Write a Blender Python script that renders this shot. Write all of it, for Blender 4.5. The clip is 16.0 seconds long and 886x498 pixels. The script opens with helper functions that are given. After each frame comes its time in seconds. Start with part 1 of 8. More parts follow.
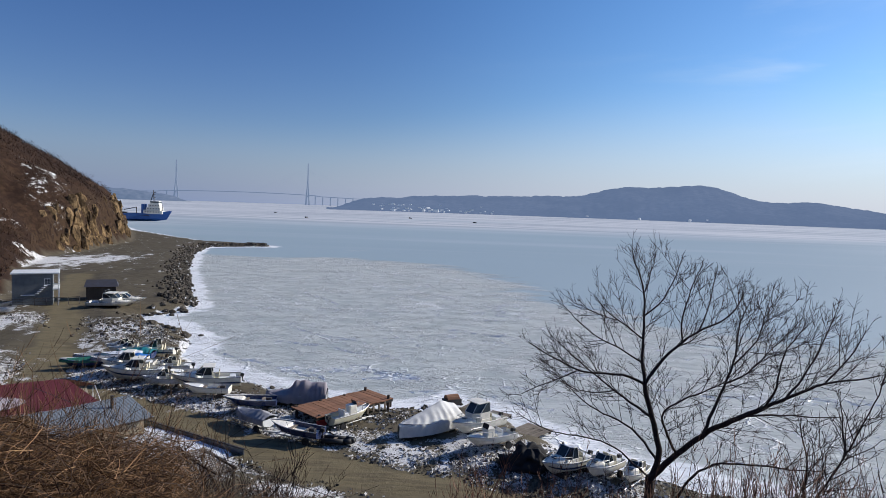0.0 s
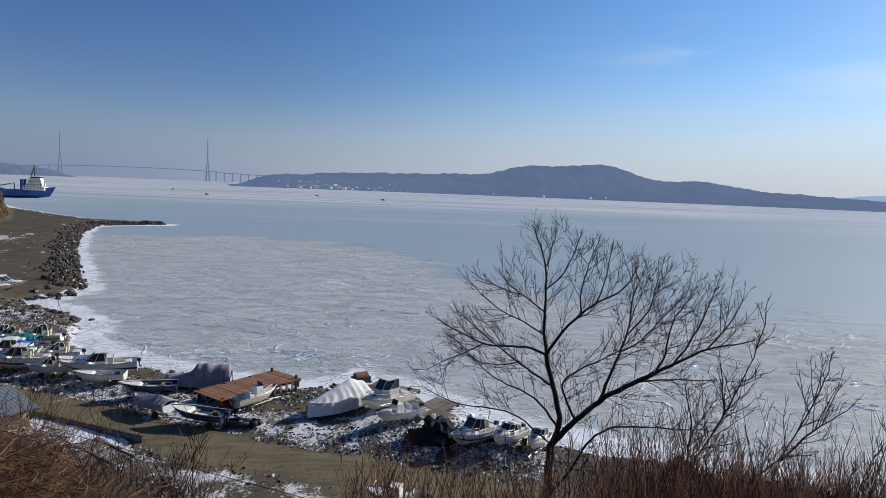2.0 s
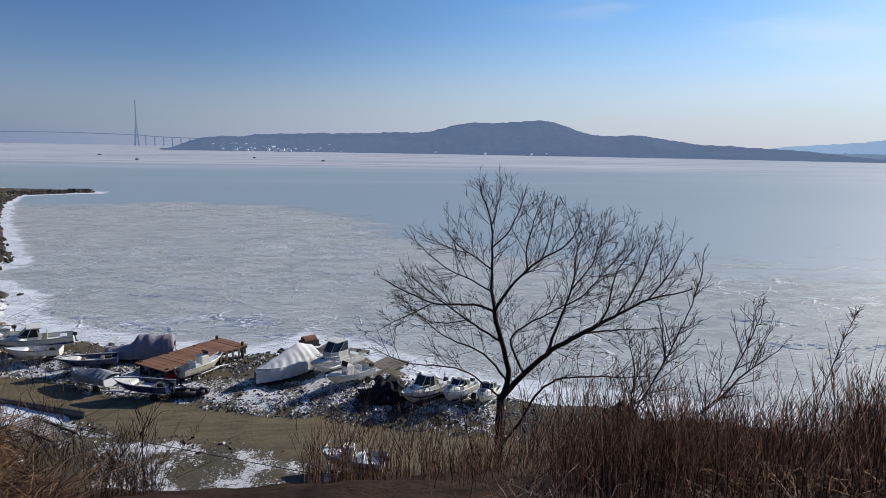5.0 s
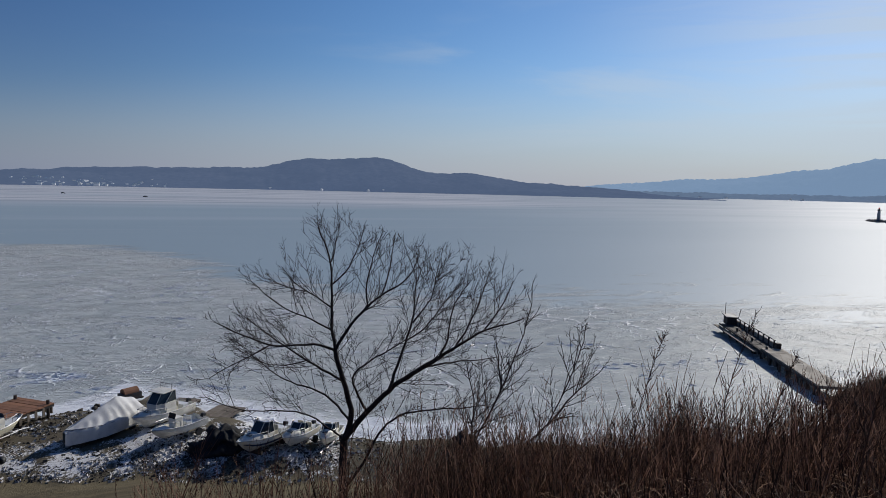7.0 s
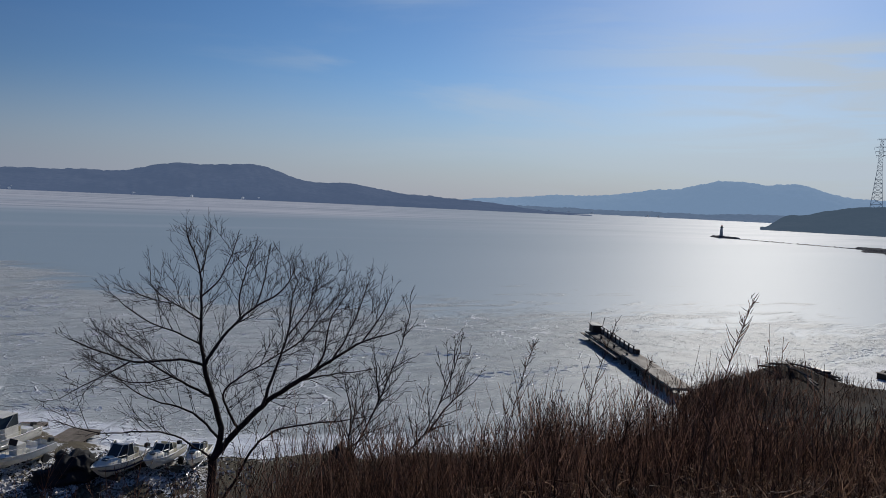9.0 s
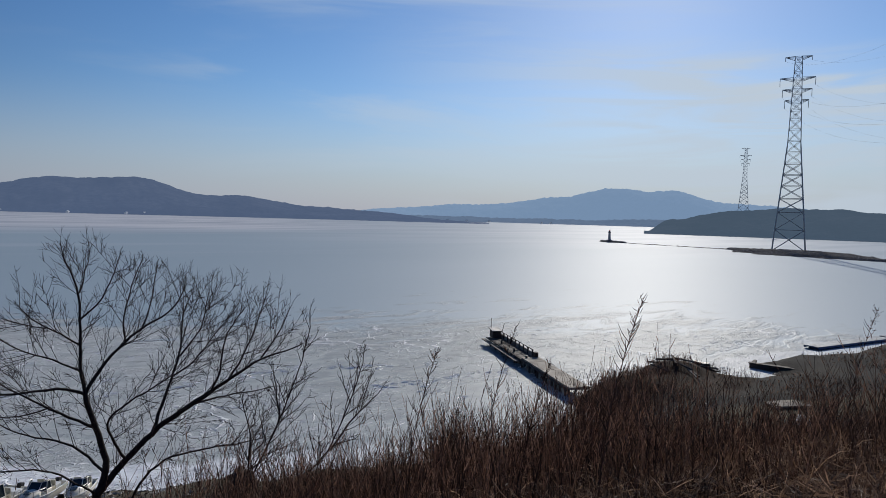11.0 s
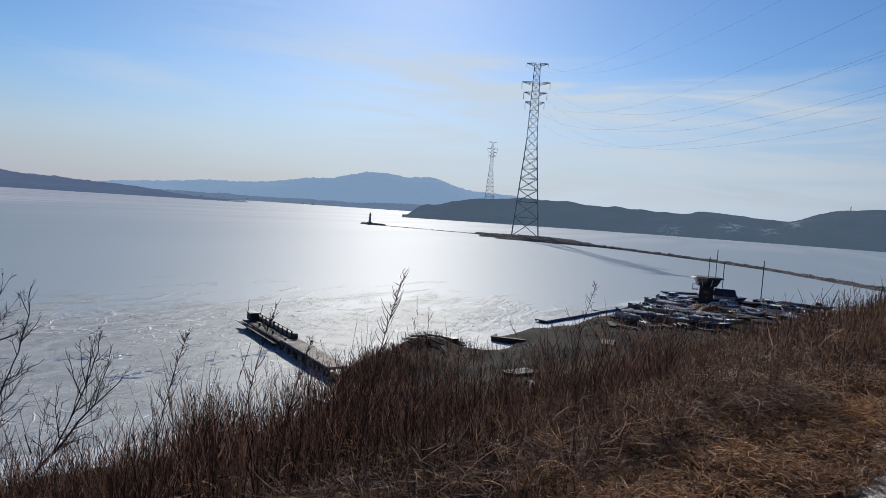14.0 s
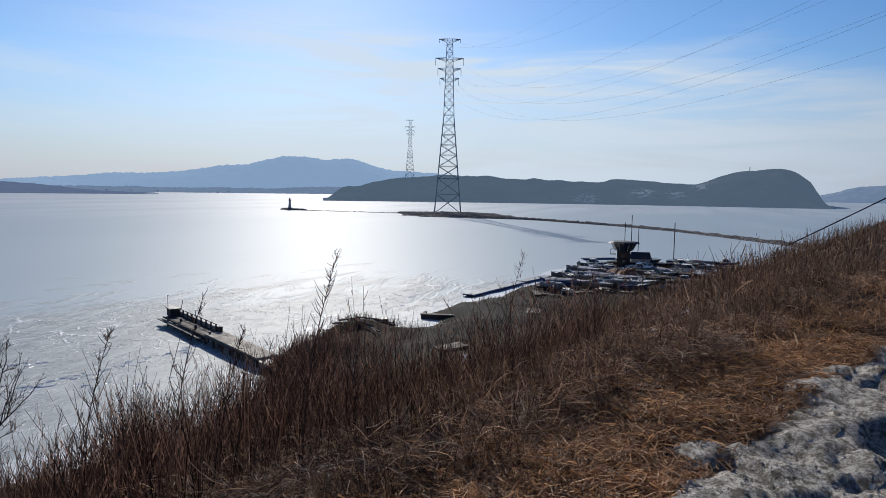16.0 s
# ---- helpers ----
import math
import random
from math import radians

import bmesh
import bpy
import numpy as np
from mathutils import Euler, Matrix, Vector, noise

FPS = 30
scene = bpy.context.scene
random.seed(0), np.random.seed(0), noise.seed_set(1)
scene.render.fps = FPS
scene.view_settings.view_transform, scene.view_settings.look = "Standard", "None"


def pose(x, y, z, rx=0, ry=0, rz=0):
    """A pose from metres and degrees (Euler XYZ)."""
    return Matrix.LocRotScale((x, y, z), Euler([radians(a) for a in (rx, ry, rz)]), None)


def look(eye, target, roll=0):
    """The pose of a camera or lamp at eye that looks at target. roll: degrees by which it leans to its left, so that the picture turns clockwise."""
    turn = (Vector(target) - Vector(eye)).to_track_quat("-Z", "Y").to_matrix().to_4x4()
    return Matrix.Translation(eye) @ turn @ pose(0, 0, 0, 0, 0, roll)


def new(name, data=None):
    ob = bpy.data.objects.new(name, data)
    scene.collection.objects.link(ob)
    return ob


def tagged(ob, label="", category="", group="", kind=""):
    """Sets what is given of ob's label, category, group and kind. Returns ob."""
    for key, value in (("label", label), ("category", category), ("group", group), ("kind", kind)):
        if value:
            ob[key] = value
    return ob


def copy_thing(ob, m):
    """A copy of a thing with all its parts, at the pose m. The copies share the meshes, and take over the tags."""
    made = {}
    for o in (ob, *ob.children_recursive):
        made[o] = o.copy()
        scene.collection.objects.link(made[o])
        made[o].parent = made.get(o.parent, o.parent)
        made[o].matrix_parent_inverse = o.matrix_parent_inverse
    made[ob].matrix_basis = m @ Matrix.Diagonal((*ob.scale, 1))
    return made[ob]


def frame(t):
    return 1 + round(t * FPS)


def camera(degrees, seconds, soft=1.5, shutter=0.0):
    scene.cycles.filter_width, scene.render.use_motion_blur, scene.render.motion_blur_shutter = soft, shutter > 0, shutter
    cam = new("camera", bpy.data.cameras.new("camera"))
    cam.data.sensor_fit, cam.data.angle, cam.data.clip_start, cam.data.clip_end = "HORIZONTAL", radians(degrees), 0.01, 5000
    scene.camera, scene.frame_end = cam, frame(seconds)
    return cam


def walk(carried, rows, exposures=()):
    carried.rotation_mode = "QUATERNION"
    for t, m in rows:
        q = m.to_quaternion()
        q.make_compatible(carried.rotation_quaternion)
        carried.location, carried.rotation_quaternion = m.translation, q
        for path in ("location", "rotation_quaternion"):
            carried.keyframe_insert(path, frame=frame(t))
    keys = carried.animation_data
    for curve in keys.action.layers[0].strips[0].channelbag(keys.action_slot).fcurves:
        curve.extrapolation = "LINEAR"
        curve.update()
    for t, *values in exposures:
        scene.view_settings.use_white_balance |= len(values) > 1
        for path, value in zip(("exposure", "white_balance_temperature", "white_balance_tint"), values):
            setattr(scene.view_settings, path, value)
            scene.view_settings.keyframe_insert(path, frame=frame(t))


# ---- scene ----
cam = camera(68.84, 16.0, soft=0.5)
PATH = [
    (0.0, pose(-0.026, -0.101, 20.996, 86.25, -1.97, 4.09)),
    (0.5, pose(-0.023, -0.099, 21.005, 86.32, -2.00, 2.84)),
    (1.0, pose(-0.007, -0.100, 20.992, 85.92, -2.03, 0.78)),
    (1.5, pose(0.015, -0.099, 20.972, 84.83, -1.85, -1.06)),
    (2.0, pose(0.038, -0.090, 20.974, 84.55, -2.20, -4.00)),
    (2.5, pose(0.056, -0.077, 20.964, 84.82, -2.10, -5.70)),
    (3.0, pose(0.047, -0.070, 20.964, 85.04, -2.01, -7.55)),
    (3.2, pose(0.033, -0.070, 20.958, 84.04, -1.88, -7.06)),
    (5.3, pose(-0.027, -0.003, 21.001, 81.03, -0.34, -10.37)),
    (5.5, pose(-0.023, 0.001, 21.002, 81.43, -0.27, -11.95)),
    (6.0, pose(-0.014, 0.020, 21.013, 82.58, -0.73, -16.31)),
    (6.5, pose(-0.026, 0.007, 21.023, 84.06, -1.17, -20.04)),
    (7.0, pose(-0.035, 0.001, 21.029, 84.53, -1.35, -23.39)),
    (7.5, pose(-0.048, -0.025, 21.031, 84.89, -1.65, -26.44)),
    (8.0, pose(-0.071, -0.075, 21.032, 85.25, -1.85, -29.46)),
    (8.5, pose(-0.064, -0.029, 21.036, 85.57, -1.75, -32.12)),
    (8.7, pose(-0.054, -0.023, 21.036, 85.71, -2.19, -32.87)),
    (10.8, pose(-0.005, 0.010, 21.022, 86.83, -1.93, -41.99)),
    (11.0, pose(0.001, 0.018, 21.028, 87.11, -1.66, -42.91)),
    (11.5, pose(0.006, 0.020, 21.017, 87.18, -1.52, -45.55)),
    (12.0, pose(-0.002, 0.004, 21.033, 87.68, -2.22, -49.01)),
    (12.5, pose(0.014, 0.030, 21.022, 87.81, -1.45, -52.21)),
    (13.0, pose(0.038, 0.049, 21.006, 88.14, -3.71, -58.68)),
    (13.5, pose(0.036, 0.062, 20.996, 87.21, -3.63, -59.33)),
    (14.0, pose(0.060, 0.083, 20.981, 86.45, -3.86, -63.76)),
    (14.5, pose(0.058, 0.099, 20.973, 86.61, -1.27, -67.30)),
    (15.0, pose(0.051, 0.116, 20.962, 86.00, -1.11, -69.82)),
    (15.5, pose(0.057, 0.113, 20.954, 85.21, -1.60, -71.05)),
    (16.0, pose(0.043, 0.125, 20.957, 84.88, -0.77, -70.69)),
]
EXPOSURES = [(0.0, 0.32), (1.5, 0.2), (3.0, 0.04), (5.5, 0.16), (6.5, -0.14), (7.5, -0.46), (8.5, -0.5), (11.0, -0.36), (12.5, -0.28), (14.0, -0.18), (15.0, -0.08), (16.0, -0.02)]
walk(cam, PATH, EXPOSURES)

# ---- sky and sun ----
SUN_AZ, SUN_EL = 60.0, 26.0      # degrees, clockwise from +y, and above the horizon
world = bpy.data.worlds.new("winter_sky")
scene.world = world
world.use_nodes = True
wn, wl = world.node_tree.nodes, world.node_tree.links
wn.clear()


def wnode(kind, **props):
    n = wn.new(kind)
    for k, v in props.items():
        n.inputs[k].default_value = v
    return n


sky = wn.new("ShaderNodeTexSky")
sky.sky_type, sky.sun_disc = "NISHITA", False
sky.sun_elevation, sky.sun_rotation = radians(SUN_EL), radians(SUN_AZ)
sky.altitude, sky.air_density, sky.dust_density, sky.ozone_density = 0.0, 1.0, 0.22, 2.4
geo = wn.new("ShaderNodeTexCoord")


def wlink(a, sock):
    if isinstance(a, (int, float)):
        sock.default_value = a
    else:
        wl.new(a, sock)


def wmath(op, a, b_):
    n = wn.new("ShaderNodeMath")
    n.operation = op
    wlink(a, n.inputs[0])
    wlink(b_, n.inputs[1])
    return n.outputs["Value"]


def wrange(value, a, b_, lo, hi):
    n = wn.new("ShaderNodeMapRange")
    n.interpolation_type = "SMOOTHSTEP"
    for k, v in (("From Min", a), ("From Max", b_), ("To Min", lo), ("To Max", hi)):
        wlink(v, n.inputs[k])
    wlink(value, n.inputs["Value"])
    return n.outputs["Result"]


def wdot(az, el=0.0):
    n = wn.new("ShaderNodeVectorMath")
    n.operation = "DOT_PRODUCT"
    a, e = radians(az), radians(el)
    n.inputs[1].default_value = (math.sin(a) * math.cos(e), math.cos(a) * math.cos(e), math.sin(e))
    wl.new(geo.outputs["Generated"], n.inputs[0])
    return n.outputs["Value"]


def wmix(fac, c1, c2, blend="MIX"):
    n = wn.new("ShaderNodeMixRGB")
    n.blend_type = blend
    wlink(fac, n.inputs["Fac"])
    for sock, v in (("Color1", c1), ("Color2", c2)):
        if isinstance(v, tuple):
            n.inputs[sock].default_value = (*v, 1)
        else:
            wl.new(v, n.inputs[sock])
    return n.outputs["Color"]


def wisps(scale, squash, tilt, turn, distortion):
    m = wn.new("ShaderNodeMapping")
    m.inputs["Rotation"].default_value = (0, radians(tilt), radians(turn))
    m.inputs["Scale"].default_value = (1.0, 0.9, squash)
    wl.new(geo.outputs["Generated"], m.inputs["Vector"])
    n = wnode("ShaderNodeTexNoise", Scale=scale, Detail=7.0, Roughness=0.55, Distortion=distortion)
    wl.new(m.outputs["Vector"], n.inputs["Vector"])
    return n.outputs["Fac"]


upward = wn.new("ShaderNodeSeparateXYZ")
wl.new(geo.outputs["Generated"], upward.inputs[0])
up = upward.outputs["Z"]
to_sun = wdot(SUN_AZ, SUN_EL)
# deep blue away from the sun, paler and brighter round it
rich = wnode("ShaderNodeHueSaturation", Saturation=1.22)
wl.new(sky.outputs["Color"], rich.inputs["Color"])
blue = wmix(wrange(to_sun, 0.1, 0.9, 0.0, 1.0), (0.85, 0.89, 1.21), (0.9, 1.01, 1.2))
clear = wmix(1.0, rich.outputs["Color"], blue, "MULTIPLY")
glow = wrange(to_sun, 0.3, 0.97, 0.8, 1.16)
gain = wn.new("ShaderNodeVectorMath")
gain.operation = "SCALE"
wl.new(clear, gain.inputs[0])
wl.new(glow, gain.inputs["Scale"])
clear = gain.outputs["Vector"]
# the haze along the horizon
side = wrange(to_sun, -0.1, 0.85, 0.0, 1.0)
haze = wmix(side, (2.1, 2.9, 4.9), (5.9, 6.45, 8.0))
clear = wmix(wrange(up, -0.02, wrange(to_sun, 0.2, 0.8, 0.125, 0.2), 0.92, 0.0), clear, haze)
# a sheet of cirrus on the sunward side, its upper edge falling to the east, and thin streaks above it
along_edge = wdot(168.0)
streaks = wisps(1.5, 6.5, 6, 55, 0.5)
fibres = wisps(3.2, 9.0, 9, 60, 0.9)
edge = wmath("ADD", wmath("ADD", wmath("MULTIPLY", along_edge, -0.15), 0.215), wmath("MULTIPLY", wmath("SUBTRACT", streaks, 0.5), 0.22))
sheet = wrange(wmath("SUBTRACT", up, edge), 0.028, -0.045, 0.0, 1.0)
sheet = wmath("MULTIPLY", sheet, wrange(along_edge, -0.72, -0.15, 0.0, 1.0))
sheet = wmath("MULTIPLY", sheet, wrange(fibres, 0.34, 0.62, 0.22, 0.95))
thin = wmath("MULTIPLY", wrange(streaks, 0.52, 0.7, 0.0, 0.42), wrange(to_sun, 0.6, 0.93, 0.08, 1.0))
cloud = wmath("MAXIMUM", sheet, thin)
covered = wmix(cloud, clear, wmix(wrange(to_sun, 0.5, 0.95, 0.0, 1.0), (5.2, 6.2, 7.5), (8.3, 9.6, 11.0)))
background = wnode("ShaderNodeBackground", Strength=0.078)
wl.new(covered, background.inputs["Color"])
world_out = wn.new("ShaderNodeOutputWorld")
wl.new(background.outputs["Background"], world_out.inputs["Surface"])

sun_data = bpy.data.lights.new("sun", "SUN")
sun_data.energy, sun_data.angle, sun_data.color = 4.3, radians(0.53), (1.0, 0.945, 0.865)
sun = new("sun", sun_data)
sa, se = radians(SUN_AZ), radians(SUN_EL)
sun.matrix_world = look((math.sin(sa) * math.cos(se) * 900, math.cos(sa) * math.cos(se) * 900, math.sin(se) * 900), (0, 0, 0))

# ---- materials ----


def shader(name):
    m = bpy.data.materials.new(name)
    m.use_nodes = True
    nt = m.node_tree
    return m, nt, nt.nodes["Principled BSDF"]


def link(nt, a, b):
    nt.links.new(a, b)


def noise_node(nt, scale, detail=4.0, rough=0.55, vector=None, distortion=0.0):
    n = nt.nodes.new("ShaderNodeTexNoise")
    n.inputs["Scale"].default_value, n.inputs["Detail"].default_value = scale, detail
    n.inputs["Roughness"].default_value, n.inputs["Distortion"].default_value = rough, distortion
    if vector is not None:
        link(nt, vector, n.inputs["Vector"])
    return n.outputs["Fac"]


def ranged(nt, value, a, b, lo=0.0, hi=1.0, smooth=True):
    n = nt.nodes.new("ShaderNodeMapRange")
    if smooth:
        n.interpolation_type = "SMOOTHSTEP"
    for k, v in (("From Min", a), ("From Max", b), ("To Min", lo), ("To Max", hi)):
        n.inputs[k].default_value = v
    link(nt, value, n.inputs["Value"])
    return n.outputs["Result"]


def mixed(nt, fac, c1, c2, blend="MIX"):
    n = nt.nodes.new("ShaderNodeMixRGB")
    n.blend_type = blend
    for sock, v in (("Fac", fac), ("Color1", c1), ("Color2", c2)):
        if isinstance(v, (int, float)):
            n.inputs[sock].default_value = v
        elif isinstance(v, tuple):
            n.inputs[sock].default_value = (*v, 1)
        else:
            link(nt, v, n.inputs[sock])
    return n.outputs["Color"]


def maths(nt, op, a, b):
    n = nt.nodes.new("ShaderNodeMath")
    n.operation = op
    for i, v in enumerate((a, b)):
        if isinstance(v, (int, float)):
            n.inputs[i].default_value = v
        else:
            link(nt, v, n.inputs[i])
    return n.outputs["Value"]


def bumped(nt, bsdf, height, strength=0.3, distance=0.02, normal=None):
    n = nt.nodes.new("ShaderNodeBump")
    n.inputs["Strength"].default_value, n.inputs["Distance"].default_value = strength, distance
    link(nt, height, n.inputs["Height"])
    if normal is not None:
        link(nt, normal, n.inputs["Normal"])
    link(nt, n.outputs["Normal"], bsdf.inputs["Normal"])
    return n.outputs["Normal"]


def position(nt, scale=(1, 1, 1), rot=(0, 0, 0)):
    g = nt.nodes.new("ShaderNodeNewGeometry")
    m = nt.nodes.new("ShaderNodeMapping")
    m.inputs["Scale"].default_value, m.inputs["Rotation"].default_value = scale, [radians(a) for a in rot]
    link(nt, g.outputs["Position"], m.inputs["Vector"])
    return m.outputs["Vector"]


def paint(name, colour, rough=0.5, metal=0.0, dirt=(0.12, 0.1, 0.08), amount=0.35, scale=3.0, bump=0.15, vary=0.0, spec=0.5):
    """A worn plain surface: patches of dirt at two scales, fine relief, a small change from object to object."""
    m, nt, b = shader(name)
    tc = nt.nodes.new("ShaderNodeTexCoord").outputs["Object"]
    big, fine = noise_node(nt, scale, 5, 0.6, tc), noise_node(nt, scale * 14, 3, 0.6, tc)
    f = ranged(nt, maths(nt, "ADD", maths(nt, "MULTIPLY", big, 0.7), maths(nt, "MULTIPLY", fine, 0.3)), 0.42, 0.75, 0, amount)
    c = mixed(nt, f, colour, dirt)
    if vary:
        info = nt.nodes.new("ShaderNodeObjectInfo").outputs["Random"]
        hsv = nt.nodes.new("ShaderNodeHueSaturation")
        link(nt, ranged(nt, info, 0, 1, 1 - vary, 1 + vary, False), hsv.inputs["Value"])
        link(nt, c, hsv.inputs["Color"])
        c = hsv.outputs["Color"]
    link(nt, c, b.inputs["Base Color"])
    link(nt, ranged(nt, big, 0.3, 0.7, max(0.05, rough - 0.12), min(1, rough + 0.15)), b.inputs["Roughness"])
    b.inputs["Metallic"].default_value = metal
    b.inputs["Specular IOR Level"].default_value = spec
    if bump:
        bumped(nt, b, fine, bump, 0.01)
    return m


M_WHITE = paint("white_gelcoat", (0.84, 0.8, 0.7), 0.35, dirt=(0.3, 0.28, 0.22), amount=0.45, scale=1.2, vary=0.06)
M_CREAM = paint("cream_gelcoat", (0.6, 0.56, 0.42), 0.4, dirt=(0.25, 0.22, 0.15), amount=0.5, scale=1.5)
# cove boats' gelcoat: weathered, with their backlit shade put into the colour too
M_DULLWHITE = paint("weathered_backlit_gelcoat", (0.27, 0.275, 0.265), 0.7, dirt=(0.07, 0.066, 0.06), amount=0.75, scale=0.8, vary=0.3, spec=0.2)
M_NAVY = paint("navy_gelcoat", (0.02, 0.035, 0.1), 0.3, dirt=(0.1, 0.1, 0.12), amount=0.35, scale=1.5)
M_BLUE = paint("ship_blue", (0.02, 0.1, 0.34), 0.5, dirt=(0.05, 0.06, 0.1), amount=0.4, scale=0.2)
M_TURQ = paint("turquoise_tarp", (0.02, 0.24, 0.26), 0.6, amount=0.3, scale=2)
M_BRIGHTBLUE = paint("blue_tarp", (0.02, 0.2, 0.6), 0.55, amount=0.25, scale=2)
M_BLACK = paint("black_rubber", (0.012, 0.012, 0.014), 0.6, dirt=(0.05, 0.045, 0.04), amount=0.5, scale=3)
M_GREYTARP = paint("grey_tarp", (0.3, 0.3, 0.32), 0.75, dirt=(0.16, 0.15, 0.15), amount=0.5, scale=1.5, bump=0.4)
M_MAUVE = paint("mauve_tarp", (0.26, 0.235, 0.26), 0.8, dirt=(0.15, 0.14, 0.15), amount=0.5, scale=1.5, bump=0.4)
M_WHITETARP = paint("white_tarp", (0.62, 0.62, 0.61), 0.6, dirt=(0.3, 0.31, 0.33), amount=0.5, scale=1.8, bump=0.4)
M_DARKTARP = paint("black_tarp", (0.01, 0.01, 0.012), 0.85, dirt=(0.03, 0.03, 0.03), amount=0.4, scale=1.5, bump=0.5)
M_STEEL = paint("galvanised_steel", (0.34, 0.35, 0.36), 0.45, 0.7, dirt=(0.2, 0.12, 0.07), amount=0.4)
M_DARKSTEEL = paint("dark_steel", (0.05, 0.05, 0.052), 0.55, 0.4, dirt=(0.12, 0.06, 0.03), amount=0.5)
M_RUST = paint("rusty_deck", (0.25, 0.115, 0.06), 0.85, dirt=(0.13, 0.07, 0.045), amount=0.75, scale=1.0, bump=0.4, vary=0.18)
M_WOOD = paint("grey_wood", (0.19, 0.155, 0.12), 0.85, dirt=(0.08, 0.065, 0.05), amount=0.7, scale=2, bump=0.4, vary=0.25)
M_DARKWOOD = paint("dark_wood", (0.06, 0.045, 0.035), 0.85, dirt=(0.12, 0.1, 0.08), amount=0.5, scale=2, bump=0.4, vary=0.2)
M_CONCRETE = paint("pier_concrete", (0.34, 0.295, 0.235), 0.85, dirt=(0.2, 0.18, 0.15), amount=0.7, scale=0.6, bump=0.4, vary=0.1)
M_CONTAINER = paint("blue_grey_cladding", (0.15, 0.165, 0.172), 0.6, dirt=(0.05, 0.05, 0.055), amount=0.4, scale=0.8)
M_LIGHTTRIM = paint("pale_trim", (0.72, 0.73, 0.73), 0.55, amount=0.3, scale=1.5)
M_REDROOF = paint("dark_red_roofing", (0.12, 0.022, 0.028), 0.55, dirt=(0.08, 0.02, 0.02), amount=0.5, scale=0.7, vary=0.1)
M_GREYROOF = paint("grey_corrugated_roofing", (0.17, 0.2, 0.225), 0.6, 0.1, dirt=(0.1, 0.105, 0.11), amount=0.5, scale=0.9)
M_DARKROOF = paint("dark_grey_roofing", (0.035, 0.036, 0.05), 0.7, dirt=(0.07, 0.06, 0.06), amount=0.4, scale=1)
M_WALL = paint("yellowed_plaster", (0.33, 0.28, 0.2), 0.85, dirt=(0.16, 0.13, 0.1), amount=0.5, scale=0.9)
M_RED = paint("red_paint", (0.5, 0.03, 0.02), 0.5, amount=0.35)
M_GREEN = paint("green_paint", (0.02, 0.16, 0.1), 0.5, amount=0.35)
M_TOWER = paint("tower_steel", (0.34, 0.355, 0.37), 0.6, 0.3, dirt=(0.1, 0.1, 0.1), amount=0.3, scale=0.1, bump=0)
M_LAMPWHITE = paint("whitewash", (0.4, 0.4, 0.4), 0.7, amount=0.4, scale=0.4)
M_WIRE = paint("cable", (0.05, 0.05, 0.055), 0.5, 0.4, amount=0.2, bump=0)
M_PLASTICBLUE = paint("blue_float", (0.03, 0.085, 0.22), 0.6, amount=0.5, scale=2)
M_SNOWLUMP = paint("old_snow", (0.72, 0.75, 0.8), 0.7, dirt=(0.4, 0.38, 0.36), amount=0.5, scale=1.2, bump=0.5)
M_CAR = paint("dark_car_paint", (0.03, 0.03, 0.035), 0.3, amount=0.2)
M_CARLIGHT = paint("silver_car_paint", (0.42, 0.45, 0.5), 0.35, 0.3, amount=0.2)

M_GLASS, _nt, _b = shader("tinted_glass")
_b.inputs["Base Color"].default_value = (0.03, 0.04, 0.045, 1)
_b.inputs["Roughness"].default_value = 0.08
_b.inputs["Specular IOR Level"].default_value = 0.6


def bark(name, colour, dark, rough=0.85):
    m, nt, b = shader(name)
    p = position(nt, (1, 1, 0.35))
    n1, n2 = noise_node(nt, 18, 5, 0.65, p), noise_node(nt, 1.3, 3, 0.5, p)
    c = mixed(nt, ranged(nt, n1, 0.35, 0.7), dark, colour)
    c = mixed(nt, ranged(nt, n2, 0.3, 0.7, 0.0, 0.5), c, tuple(v * 0.6 for v in colour))
    link(nt, c, b.inputs["Base Color"])
    b.inputs["Roughness"].default_value = rough
    b.inputs["Specular IOR Level"].default_value = 0.25
    bumped(nt, b, n1, 0.5, 0.01)
    return m


M_BARK = bark("dark_bark", (0.075, 0.058, 0.048), (0.025, 0.02, 0.018))
M_TWIG = bark("twig_bark", (0.06, 0.043, 0.036), (0.026, 0.019, 0.016))
M_HEADSCRUB_TONES = ((0.125, 0.066, 0.039), (0.022, 0.012, 0.0095))
M_REDTWIG = bark("reddish_stem", (0.34, 0.18, 0.125), (0.055, 0.026, 0.018))


